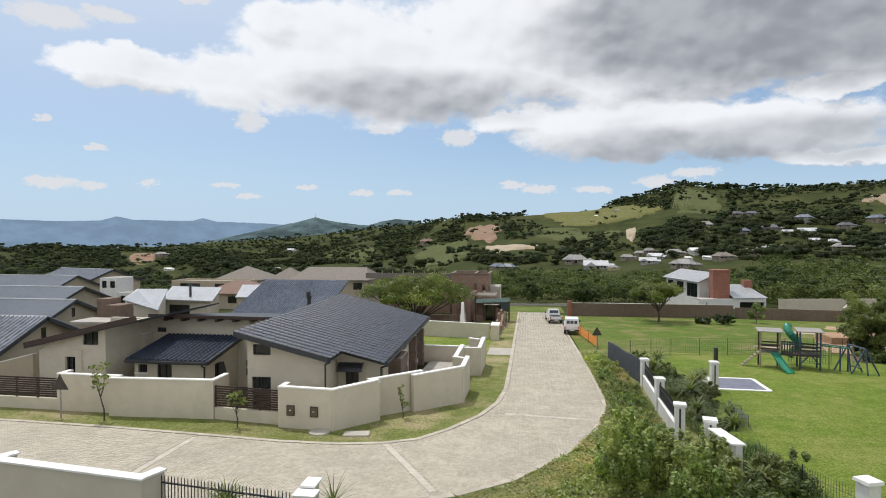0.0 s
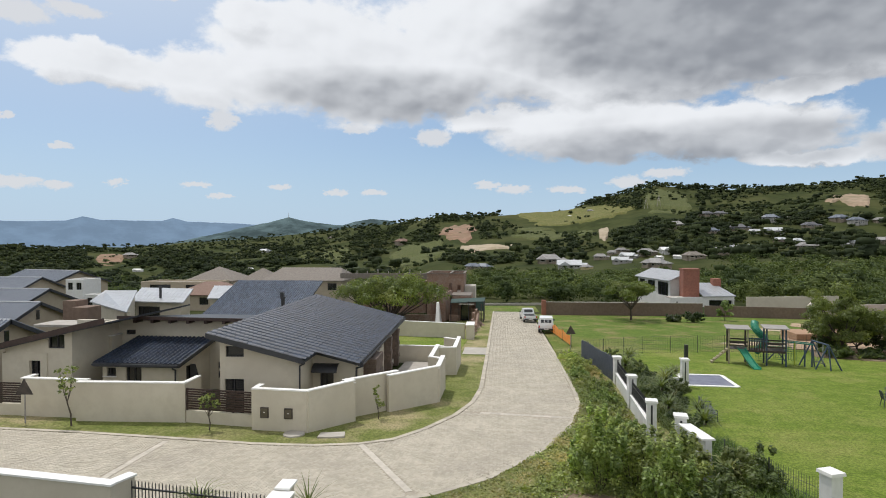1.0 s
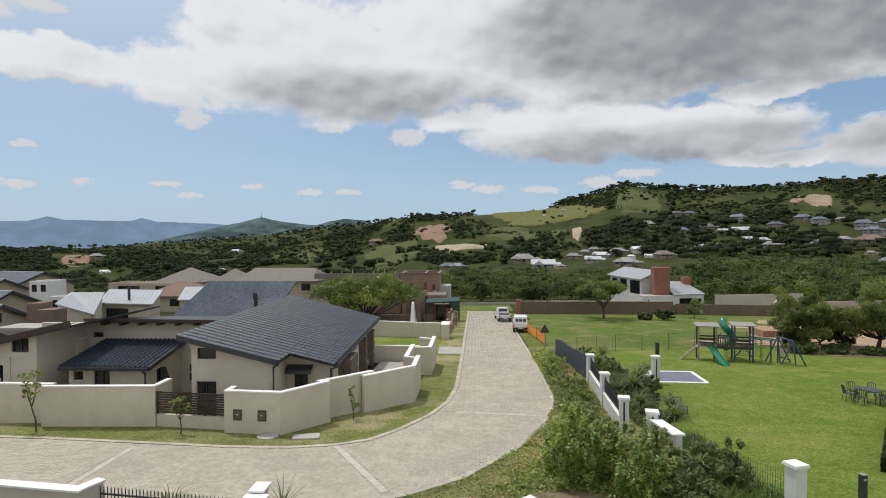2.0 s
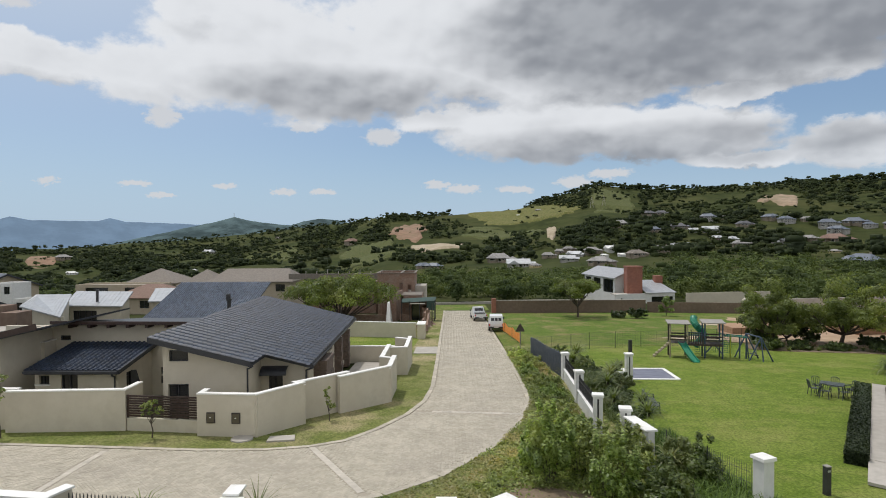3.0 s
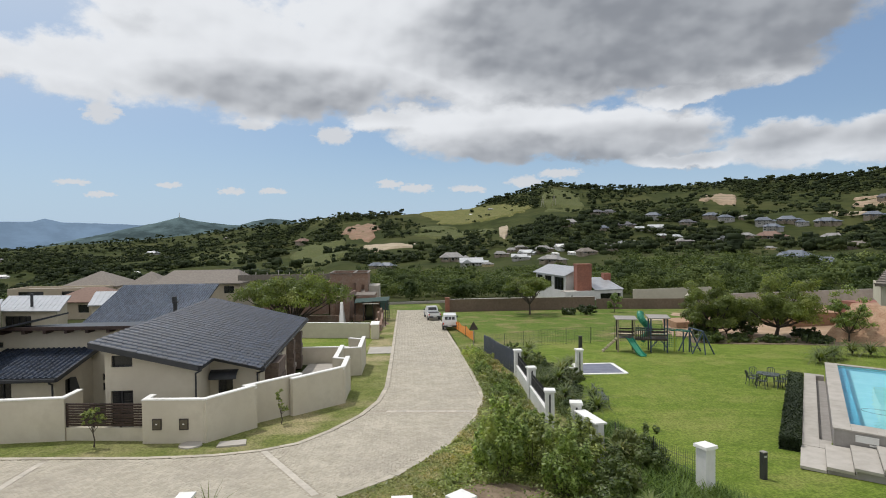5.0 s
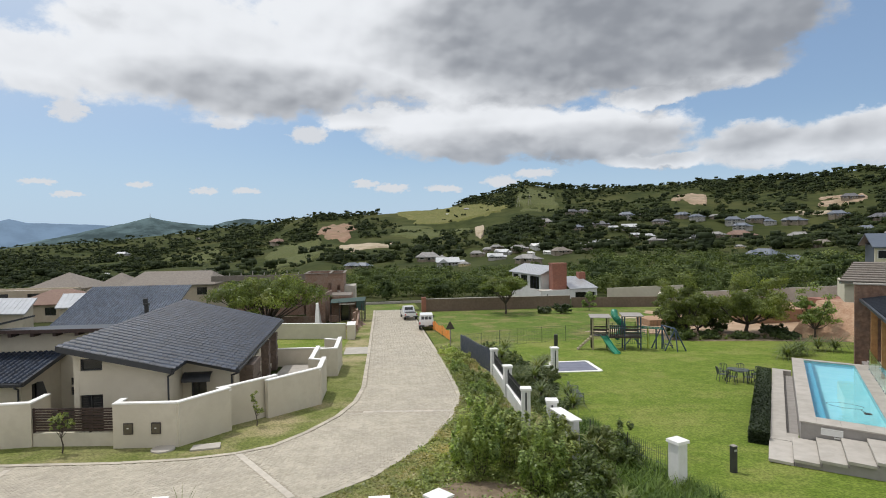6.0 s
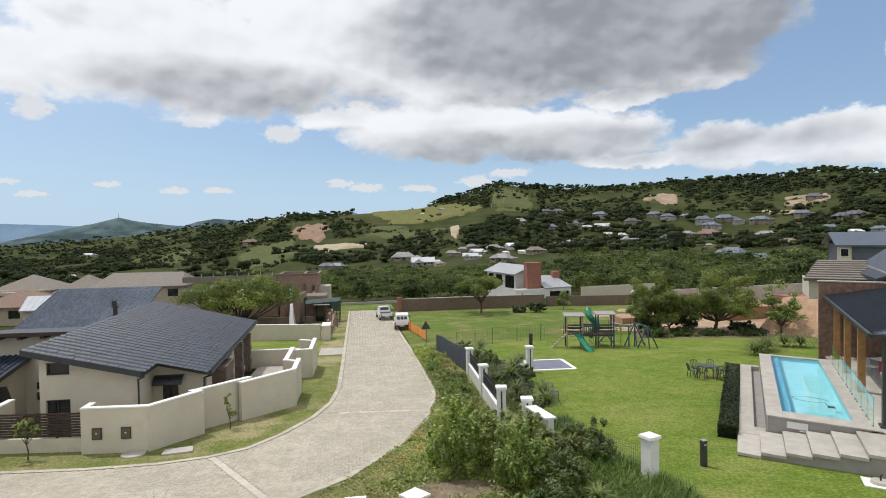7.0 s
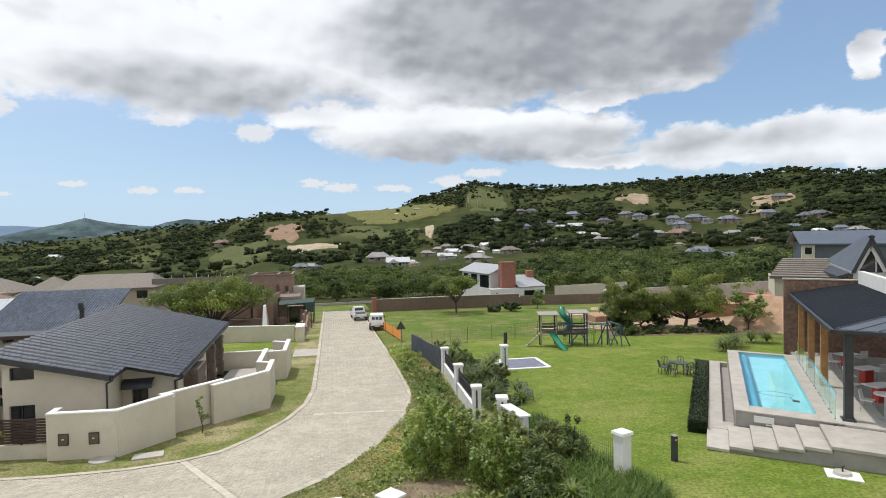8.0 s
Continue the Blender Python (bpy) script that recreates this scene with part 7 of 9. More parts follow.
def leaf_cards(centres, size, up=0.35, stretch=1.7, facing=None):
    """Pointed four-cornered leaves at the centres, turned at random with their faces rather upwards."""
    n = len(centres)
    nrm = RNG.normal(size=(n, 3))
    nrm[:, 2] = np.abs(nrm[:, 2]) + up
    if facing is not None:                           # leaves on a crown look outwards
        nrm = nrm * 0.45 + facing * 1.3
    nrm /= np.linalg.norm(nrm, axis=1)[:, None]
    t = RNG.normal(size=(n, 3))
    t -= nrm * np.sum(t * nrm, axis=1)[:, None]
    t /= np.linalg.norm(t, axis=1)[:, None]
    b = np.cross(nrm, t)
    s = (size * RNG.uniform(0.6, 1.3, n))[:, None] if np.isscalar(size) else (size * RNG.uniform(0.6, 1.3, n))[:, None]
    v = np.stack([centres - t * s * stretch * 0.5, centres + b * s * 0.42, centres + t * s * stretch * 0.5, centres - b * s * 0.42], 1).reshape(-1, 3)
    return v, np.arange(4 * n).reshape(n, 4)


def blob(n, c, r, hollow=0.5):
    """Points in an uneven ellipsoid, denser towards its skin."""
    d = RNG.normal(size=(n, 3))
    d /= np.linalg.norm(d, axis=1)[:, None]
    k = hollow + (1 - hollow) * RNG.uniform(0, 1, n) ** 0.5
    wob = 1 + 0.22 * np.sin(d[:, 0] * 5 + c[0]) * np.cos(d[:, 1] * 4 + c[1]) + 0.12 * np.sin(d[:, 2] * 9)
    return np.array(c) + d * (k * wob)[:, None] * np.array(r)


def crown_leaves(name, blobs, per, size, mat, parent):
    pts = np.concatenate([blob(int(per * b[3]), b[0], b[1], b[2]) for b in blobs])
    out = np.concatenate([np.tile(np.array(b[0]), (int(per * b[3]), 1)) for b in blobs])
    out = pts - out
    out /= np.linalg.norm(out, axis=1)[:, None] + 1e-6
    v, f = leaf_cards(pts, size, facing=out)
    ob = bulk(name, v, f, mat)
    ob.parent = parent
    return ob


def tree(x, y, z, height, spread, base, flat, label, n_limbs=7, leaves=5000, leaf=0.3, mat=None, lean=0.0, trunk=0.16, seed=1):
    """Tapered trunk, forking limbs and a crown of many leaf tufts. base: where the crown begins; flat: crown flattened like an umbrella."""
    rnd = random.Random(seed)
    root = thing("tree", label, "tree", m=pose(x, y, z))
    fork = base * rnd.uniform(0.55, 0.75)
    tip = Vector((lean * fork, 0, fork))
    s = Shape()
    s.rod((0, 0, -0.2), tip * 0.5 + Vector((0.04, 0.05, 0)), trunk, trunk * 0.82, 9)
    s.rod(tip * 0.5 + Vector((0.04, 0.05, 0)), tip, trunk * 0.82, trunk * 0.66, 9)
    part("trunk", s, BARK, root)
    blobs = []
    for i in range(n_limbs):
        a = 2 * math.pi * i / n_limbs + rnd.uniform(-0.3, 0.3)
        rr = spread * (0.3 + 0.6 * ((i * 0.618) % 1.0)) if flat else spread * rnd.uniform(0.35, 0.8)
        zz = height - (height - base) * ((rr / spread) ** 2 * (0.42 if flat else 0.5) + (rnd.uniform(0.08, 0.2) if flat else rnd.uniform(0.08, 0.85)))
        end = Vector((tip.x + rr * math.cos(a), rr * math.sin(a), zz))
        mid = tip.lerp(end, 0.5) + Vector((0, 0, -0.12 * (end - tip).length * (0 if flat else 1)))
        limb = Shape().rod(tip, mid, trunk * 0.5, trunk * 0.32, 6).rod(mid, end, trunk * 0.32, trunk * 0.1, 6)
        for q in range(3 if flat else 5):
            st = mid.lerp(end, rnd.uniform(0.1, 0.95))
            e2 = st + Vector((rnd.uniform(-1, 1), rnd.uniform(-1, 1), rnd.uniform(0.1, 0.7))) * spread * 0.24
            limb.rod(st, e2, trunk * 0.16, trunk * 0.05, 5)
            blobs.append((tuple(e2), (spread * rnd.uniform(0.09, 0.19), spread * rnd.uniform(0.09, 0.19), spread * (0.075 if flat else 0.09) * rnd.uniform(0.8, 1.3)), 0.15, 0.6))
        part("limb", limb, BARK, root)
        blobs.append((tuple(end), (spread * rnd.uniform(0.14, 0.26), spread * rnd.uniform(0.14, 0.26), spread * (0.10 if flat else 0.12) * rnd.uniform(0.8, 1.2)), 0.2, 1.0))
    blobs.append(((tip.x, 0, height - (height - base) * 0.25), (spread * (0.42 if flat else 0.3), spread * (0.42 if flat else 0.3), spread * (0.10 if flat else 0.2)), 0.3, 1.3))
    total = sum(b[3] for b in blobs)
    crown_leaves("crown", blobs, leaves / total, leaf, mat or LEAF_MID, root)
    return root


tree(-13.6, 70.5, street(0, 70.5), 6.6, 7.0, 1.1, True, "wide flat-topped acacia in full leaf behind the house", 30, 24000, 0.16, LEAF_ACACIA, trunk=0.26, seed=3)
tree(18.1, 83.8, street(0, 83.8), 5.7, 5.0, 2.2, True, "flat-topped acacia on the grassed plot before the wall", 11, 15000, 0.17, LEAF_ACACIA, trunk=0.17, seed=5)
tree(30.6, 55.4, street(0, 55.4), 7.0, 3.7, 1.7, False, "leafy thorn tree at the lawn's edge", 13, 19000, 0.13, LEAF_THORN, lean=-0.15, trunk=0.17, seed=8)
tree(35.9, 54.1, street(0, 54.1), 7.1, 4.9, 1.7, False, "broad leafy thorn tree with a leaning trunk", 16, 24000, 0.13, LEAF_THORN, lean=0.25, trunk=0.22, seed=12)
tree(32.6, 57.0, street(0, 57), 5.0, 2.8, 0.6, False, "bushy small tree among the thorn trees", 10, 8000, 0.13, LEAF_THORN, trunk=0.12, seed=17)
tree(40.3, 50.2, street(0, 50.2), 6.0, 2.5, 1.5, False, "young open-crowned tree before the earthworks", 11, 3600, 0.14, LEAF_MID, trunk=0.1, seed=21)
tree(31.0, 84.5, street(0, 84.5), 3.0, 1.5, 1.0, False, "small young tree on the grassed plot", 6, 2200, 0.22, LEAF_MID, trunk=0.06, seed=23)
# saplings in the verge
tree(-20.8, 26.2, street(0, 26.2), 3.0, 0.75, 2.1, False, "leaning thin sapling with sparse leaves in the verge", 5, 170, 0.13, LEAF_DRY, lean=-0.18, trunk=0.045, seed=31)
tree(-13.8, 26.2, street(0, 26.2), 1.85, 0.55, 1.0, False, "small bushy sapling in the verge before the slat fence", 5, 330, 0.10, LEAF_DRY, trunk=0.035, seed=33)
tree(-6.25, 29.0, street(0, 29), 2.0, 0.42, 0.8, False, "thin sparse sapling against the boundary wall", 5, 200, 0.09, LEAF_DRY, trunk=0.03, seed=35)


def shrub(x, y, rx, ry, h, n, leaf, mat, label, stems=7, group="shrubs"):
    z = street(x, y)
    n, leaf = int(n * 1.5), leaf * 0.88
    root = thing("shrub", label, "shrub", group)
    for i in range(stems):
        a = 2 * math.pi * i / stems
        part("stem", Shape().rod((x + 0.1 * math.cos(a), y + 0.1 * math.sin(a), z - 0.1), (x + rx * 0.6 * math.cos(a), y + ry * 0.6 * math.sin(a), z + h * 0.75), 0.02, 0.006, 5), BARK, root)
    blobs = [((x, y, z + h * 0.45), (rx * 0.7, ry * 0.7, h * 0.42), 0.35, 1.6)]
    for i in range(14):
        a = RNG.uniform(0, 6.28)
        k = RNG.uniform(0.4, 0.95)
        blobs.append(((x + rx * k * math.cos(a), y + ry * k * math.sin(a), z + h * RNG.uniform(0.3, 0.85)), (rx * RNG.uniform(0.16, 0.36), ry * RNG.uniform(0.16, 0.36), h * RNG.uniform(0.12, 0.3)), 0.1, 0.55))
    for i in range(9):                               # loose sprigs over the top
        a = RNG.uniform(0, 6.28)
        k = RNG.uniform(0.1, 0.9)
        blobs.append(((x + rx * k * math.cos(a), y + ry * k * math.sin(a), z + h * RNG.uniform(0.85, 1.12)), (rx * 0.13, ry * 0.13, h * RNG.uniform(0.10, 0.22)), 0.0, 0.22))
    total = sum(b[3] for b in blobs)
    crown_leaves("leaves", blobs, n / total, leaf, mat, root)
    return root


# planting at the street corner
for x, y, rx, ry, h, n, leaf, m in ((3.5, 20.9, 0.95, 1.0, 2.4, 3600, 0.10, LEAF_MID), (4.7, 21.4, 1.0, 1.0, 2.0, 3000, 0.10, LEAF_DRY), (5.9, 20.2, 1.1, 1.0, 2.0, 3400, 0.10, LEAF_DRY), (5.2, 18.9, 0.9, 0.8, 1.9, 2600, 0.10, LEAF_MID),
                                    (6.6, 22.0, 0.9, 0.9, 1.3, 1900, 0.10, LEAF_DRY), (7.2, 18.6, 1.0, 1.0, 1.4, 2600, 0.10, LEAF_DARK), (8.5, 20.6, 1.0, 1.2, 1.5, 3200, 0.09, LEAF_DARK), (6.3, 17.4, 1.1, 0.9, 1.1, 2600, 0.09, LEAF_DARK),
                                    (4.2, 23.0, 0.9, 1.1, 1.0, 2000, 0.10, LEAF_MID), (3.0, 22.2, 0.6, 0.7, 1.2, 900, 0.11, LEAF_MID)):
    shrub(x, y, rx, ry, h, n, leaf, m, "leafy shrub in the corner planting")
# hedge-like planting up the bank and behind the fence
for i in range(11):
    y = 24.6 + i * 2.35
    x = 5.5 + 0.35 * math.sin(i * 1.7) + (0.25 if y > 33 else 0.0)
    shrub(x, y, 0.75, 1.3, 0.5 + 0.18 * (i % 3), 2200, 0.095, (LEAF_DRY, LEAF_MID, LEAF_DRY)[i % 3], "low shrub on the planted bank beside the kerb", 4, "bank shrubs")
for x, y, h in ((8.6, 46.5, 1.5), (9.4, 43.5, 1.2), (8.9, 35.2, 1.1), (10.2, 35.8, 1.3), (9.4, 33.2, 1.0), (10.4, 37.4, 1.0), (9.0, 29.5, 0.9), (9.8, 40.8, 1.0)):
    shrub(x, y, 0.95, 0.95, h * 0.68, 2000, 0.10, LEAF_DARK, "dark leafy shrub behind the park fence", 4, "park shrubs")
for x, y, h in ((28.5, 52.6, 0.9), (31.5, 52.4, 0.7), (34.0, 51.6, 0.6), (37.5, 50.5, 0.7), (29.5, 55.8, 1.9), (34.3, 56.5, 2.0), (38.5, 53.5, 0.9), (25.8, 81.5, 1.3), (23.6, 82.3, 0.9)):
    shrub(x, y, 1.3, 1.1, h, 1900, 0.16, LEAF_DARK, "dark low shrub under the thorn trees", 4, "lawn edge shrubs")


def rosette(x, y, z, r, n, mat, label, name="aloe", curve=0.5, width=0.07, group="aloes"):
    """A spiky plant: tapering leaves that rise and arch outwards."""
    s = Shape()
    for i in range(n):
        a = i * 2.399
        tilt = 0.25 + 1.1 * (i / n)
        L = r * random.uniform(0.8, 1.15)
        prev = None
        side = Vector((-math.sin(a), math.cos(a), 0))
        for k in range(4):
            q = k / 3
            th = tilt + curve * q * q
            p = Vector((x, y, z)) + Vector((math.cos(a) * math.sin(th) * L * q, math.sin(a) * math.sin(th) * L * q, math.cos(th) * L * q + 0.02))
            w = side * width * (1 - q * 0.95) * 0.5
            if prev is not None:
                (pa, pw) = prev
                s.add([pa - pw, pa + pw, p + w, p - w], [(0, 1, 2, 3)])
            prev = (p, w)
    root = thing(name, label, "plant", group)
    part("leaves", s, mat, root)
    part("core", Shape().rod((x, y, z - 0.1), (x, y, z + 0.15), 0.08, 0.05, 7), BARK, root)
    return root


for x, y, r, zz in ((9.3, 27.6, 1.1, 0.7), (9.9, 30.3, 1.0, 0.6), (8.6, 30.9, 0.9, 0.6), (9.2, 34.4, 1.0, 0.8), (10.0, 36.7, 1.2, 0.8), (10.7, 38.2, 1.0, 0.8), (10.4, 48.0, 1.3, 0.5), (8.7, 41.8, 1.1, 0.9), (9.6, 45.2, 1.2, 0.9), (12.0, 41.6, 1.0, 0.4), (7.9, 21.0, 0.9, 0.7), (7.2, 16.6, 0.6, 0.5)):
    rosette(x, y, street(x, y) + zz, r, 40, LEAF_STRAP, "spiky grey-green aloe in the planting", width=0.14)
for x, y in ((31.9, 42.0), (33.0, 42.6), (36.5, 43.2), (35.6, 44.0), (40.1, 44.6), (30.6, 40.9)):
    rosette(x, y, street(x, y) + 0.25, 1.7, 60, LEAF_STRAP, "large arching strap-leaved plant beside the pool wall", "strelitzia", 0.7, 0.12, "strap-leaved plants")
for i in range(12):
    x, y = 28.5 + i * 1.25, 52.0 - 0.02 * i * i - 0.35 * (i % 2)
    rosette(x, y, street(x, y), 0.75, 20, LEAF_STRAP, "small aloe in the bed under the trees", "aloe", 0.5, 0.1, "bed aloes")
rosette(-8.55, 15.6, 0.25, 1.0, 80, LEAF_STRAP, "bright green spiky palm-like plant behind the fence", "cycad", 0.6, 0.07, "near spiky plants")
rosette(-5.6, 16.3, 0.2, 0.95, 26, LEAF_STRAP, "thin-leaved spiky plant beside the pier", "yucca", 0.15, 0.05, "near spiky plants")


# grassy strap-leaf mound beside the lawn
def strap_mass(name, label, spots, h, mat):
    n = len(spots)
    a, L = RNG.uniform(0, 6.28, n), h * RNG.uniform(0.6, 1.2, n)
    tilt = RNG.uniform(0.1, 0.9, n)
    d = np.stack([np.cos(a) * np.sin(tilt), np.sin(a) * np.sin(tilt), np.cos(tilt)], 1)
    e = np.stack([np.cos(a) * np.sin(tilt + 0.7), np.sin(a) * np.sin(tilt + 0.7), np.cos(tilt + 0.7)], 1)
    w = np.stack([-np.sin(a), np.cos(a), 0 * a], 1) * 0.016
    p0, p1 = spots, spots + d * (L * 0.6)[:, None]
    p2 = p1 + e * (L * 0.5)[:, None]
    v = np.stack([p0 - w, p0 + w, p1 + w, p1 - w, p2], 1).reshape(-1, 3)
    k = np.arange(n)[:, None] * 5
    f = np.concatenate([k + np.array([[0, 1, 2, 3]]), k + np.array([[3, 2, 4, 4]])])[:n]
    ob = bulk(name, v, f, mat)
    tip = bulk("leaf_tips", v, k + np.array([[3, 2, 4]]), mat)
    tip.parent = ob
    return tagged(ob, label, "plants", kind="stuff")


def scatter(n, x0, x1, y0, y1, test):
    out = []
    while len(out) < n:
        x, y = RNG.uniform(x0, x1), RNG.uniform(y0, y1)
        if test(x, y):
            out.append((x, y, street(x, y)))
    return np.array(out)


def in_poly(poly):
    p = np.array(poly, float)

    def test(x, y):
        inside = False
        j = len(p) - 1
        for i in range(len(p)):
            if (p[i, 1] > y) != (p[j, 1] > y) and x < (p[j, 0] - p[i, 0]) * (y - p[i, 1]) / (p[j, 1] - p[i, 1]) + p[i, 0]:
                inside = not inside
            j = i
        return inside

    return test


mound = in_poly([(6.2, 15.2), (8.5, 14.6), (10.6, 16.5), (10.2, 18.5), (9.4, 21.5), (9.6, 25.5), (8.6, 26.5), (8.0, 22.0), (6.8, 19.0)])
spots = scatter(9000, 6, 11, 14, 27, mound)
strap_mass("agapanthus_bed", "dense strap-leaved planting at the lawn's corner", spots, 0.8, LEAF_BED)
inner = in_poly([(7.9, 27.0), (8.8, 26.5), (9.2, 29.0), (10.0, 33.5), (10.9, 38.0), (9.8, 47.0), (7.6, 47.0), (7.6, 34.0)])
strap_mass("fence_planting", "strap-leaved planting inside the park fence", scatter(6000, 7, 11, 26, 48, inner), 0.7, LEAF_STRAP)

# groundcover over the bank
bank = in_poly([(-2.2, 19.6), (-0.4, 21.3), (1.8, 24.9), (3.4, 28.7), (4.45, 33.3), (4.6, 36), (4.75, 52), (7.0, 52), (7.2, 39), (6.9, 33), (6.5, 26), (6.0, 22), (6, 15), (2.5, 13), (-4.0, 15.5), (-4.5, 18.4)])
cov = scatter(42000, -5, 8, 13, 53, bank)
cov[:, 2] += RNG.uniform(0.02, 0.22, len(cov)) * (0.35 + 0.65 * (np.sin(cov[:, 0] * 2.1) * np.cos(cov[:, 1] * 1.3) > -0.3)) * np.clip((cov[:, 0] + 1.0) / 4.0, 0.25, 1.3)
bare = (np.hypot((cov[:, 0] - 3.3) / 1.5, (cov[:, 1] - 19.3) / 0.8) < 1) & (RNG.uniform(0, 1, len(cov)) < 0.93)
v, f = leaf_cards(cov[~bare], 0.085, 0.8)
tagged(bulk("groundcover", v, f, LEAF_COVER), "low mixed groundcover over the bank beside the kerb", "groundcover", kind="stuff")


# clipped hedge beside the pool trough
def hedge():
    root = thing("hedge", "tall dark clipped hedge along the pool trough", "hedge")
    core = Shape()
    pbox(core, -0.4, LEN - 0.6, -1.75, -1.22, -2.2, -0.62)
    part("core", core, LEAF_HEDGE, root, "dark leafy heart")
    n = 20000
    a, b, z = RNG.uniform(-0.55, LEN - 0.4, n), RNG.uniform(-1.88, -1.1, n), RNG.uniform(-1.7, -0.45, n)
    side = RNG.integers(0, 4, n)
    b = np.where(side == 0, -1.88 + RNG.uniform(0, 0.16, n), np.where(side == 1, -1.1 - RNG.uniform(0, 0.16, n), b))
    z = np.where(side == 2, -0.45 - RNG.uniform(0, 0.18, n), z)
    a = np.where(side == 3, -0.55 + RNG.uniform(0, 0.2, n), a)
    pts = np.array(PO)[None] + a[:, None] * np.array(PA)[None] + b[:, None] * np.array(PB)[None]
    pts[:, 2] = z - FALL * 0.6 * a * 0.4
    v, f = leaf_cards(pts, 0.07)
    ob = bulk("leaves", v, f, LEAF_HEDGE)
    ob.parent = root


hedge()

# ---- hills: woods, houses, bare earth ----
def site(az, el):
    """The place on the land that lies at this bearing and slope from the lookout."""
    t = math.tan(radians(el))
    r = 112.0
    while r < 1600:
        x, y = r * math.sin(radians(az)), r * math.cos(radians(az))
        z = ground_z(x, y)
        if z >= EYE_Z + r * t:
            return x, y, z
        r += 4 + r * 0.006
    return x, y, z


# houses across the valley: bearing, slope, width in degrees, kind
HAMLET = [(4.6, -2.59, 2.33, "G"), (6.52, -3.15, 2.33, "P"), (8.11, -3.21, 1, "Y"), (9.37, -2.17, 1.44, "G"), (10.5, -1.76, 1.22, "G"), (11.31, -1.65, 1.22, "G"), (11.89, -2.15, 1.78, "P"), (11.2, -2.56, 2, "P"),
          (13.48, -1.92, 1.67, "G"), (15.31, -1.67, 1.33, "W"), (14.64, -2.09, 1.22, "W"), (16.19, -2.04, 1.33, "W"), (14.32, -2.86, 2.33, "G"), (17.47, -2.13, 1.67, "B"), (19.82, -1.69, 2, "G"), (21.38, -1.4, 2.22, "P")]
LOWER_SLOPE = [(24.32, -0.67, 1.67, "R"), (25.42, -0.62, 1.67, "P"), (26.24, -1.08, 1.67, "G"), (28.4, -0.98, 1.67, "P"), (29.17, -0.76, 1.44, "P"), (31.26, -0.59, 1.67, "G"), (32.54, 0.41, 2.44, "V"), (33.25, -0.02, 2.44, "V"),
               (33.06, -0.77, 2.89, "K"), (33.07, -1.61, 3.0, "Y"), (34.96, -2.55, 2.44, "S"), (37.02, -2.97, 2.22, "S")]
UPPER_SLOPE = [(15.99, 0.75, 2.11, "G"), (18.58, 1.69, 1.44, "D"), (19.67, 1.78, 1.44, "D"), (18.98, 0.23, 1.78, "S"), (21.09, 0.5, 2, "D"), (22.39, 0.25, 1.33, "P"), (23.81, 0.19, 2.22, "P"), (23.57, 1.12, 2.55, "V"), (24.64, 1.35, 1.22, "G"),
               (28.48, 1.15, 1.89, "S"), (29.59, 0.85, 2.22, "V"), (31.13, 1.02, 1.33, "G"), (34.33, 0.68, 2.22, "S"), (6.55, 1.89, 0.78, "W"), (8.46, 2.31, 0.78, "G"), (17.37, 1.3, 1.33, "D"), (26.46, 0.62, 1.67, "D")]
SOUTH_SLOPE = [(42.09, -0.49, 2.55, "V"), (43.8, -0.58, 2.22, "W"), (45.35, -0.7, 2.22, "V"), (46.47, -0.61, 2, "G"), (47.38, -0.49, 2, "S"), (39.19, -1.45, 3.33, "B"), (37.57, -0.95, 2.44, "G"), (43.1, 0.49, 2.44, "D"),
               (41.03, 2.33, 2.78, "D"), (43.85, 0.72, 2.22, "D"), (40.18, 0.97, 1.89, "S"), (37.13, 0.43, 2.22, "S"), (35.32, 0.39, 1.67, "V")]
FAR_VALLEY = [(-33.95, -1.75, 2.44, "G"), (-33.4, -2.95, 1.33, "W"), (-36.57, -4.08, 1.67, "W"), (-16.63, -0.17, 3, "B"), (-9.72, -0.66, 2, "K"), (-2.79, -3.18, 1.67, "S"), (-1.79, -3.19, 1.67, "S"), (-24, -3, 0.78, "W"), (-22.72, -1.44, 1.11, "P")]
DARKROOF = material("charcoal_roof", (0.07, 0.07, 0.078), (0.10, 0.10, 0.11), 1.0, 0.6, 0.05, stain=(0.13, 0.13, 0.135), sscale=0.2)
GREYROOF = material("weathered_grey_roof", (0.22, 0.21, 0.20), (0.30, 0.29, 0.28), 1.0, 0.7, 0.05, stain=(0.18, 0.17, 0.16), sscale=0.2)
PALEROOF = material("pale_roof", (0.44, 0.45, 0.46), (0.54, 0.55, 0.56), 1.0, 0.5, 0.05, stain=(0.36, 0.36, 0.36), sscale=0.2)


OCHRE = material("ochre_plaster", (0.46, 0.38, 0.20), (0.54, 0.45, 0.26), 2.0, 0.9, 0.1, stain=(0.38, 0.30, 0.16), sfac=0.4)


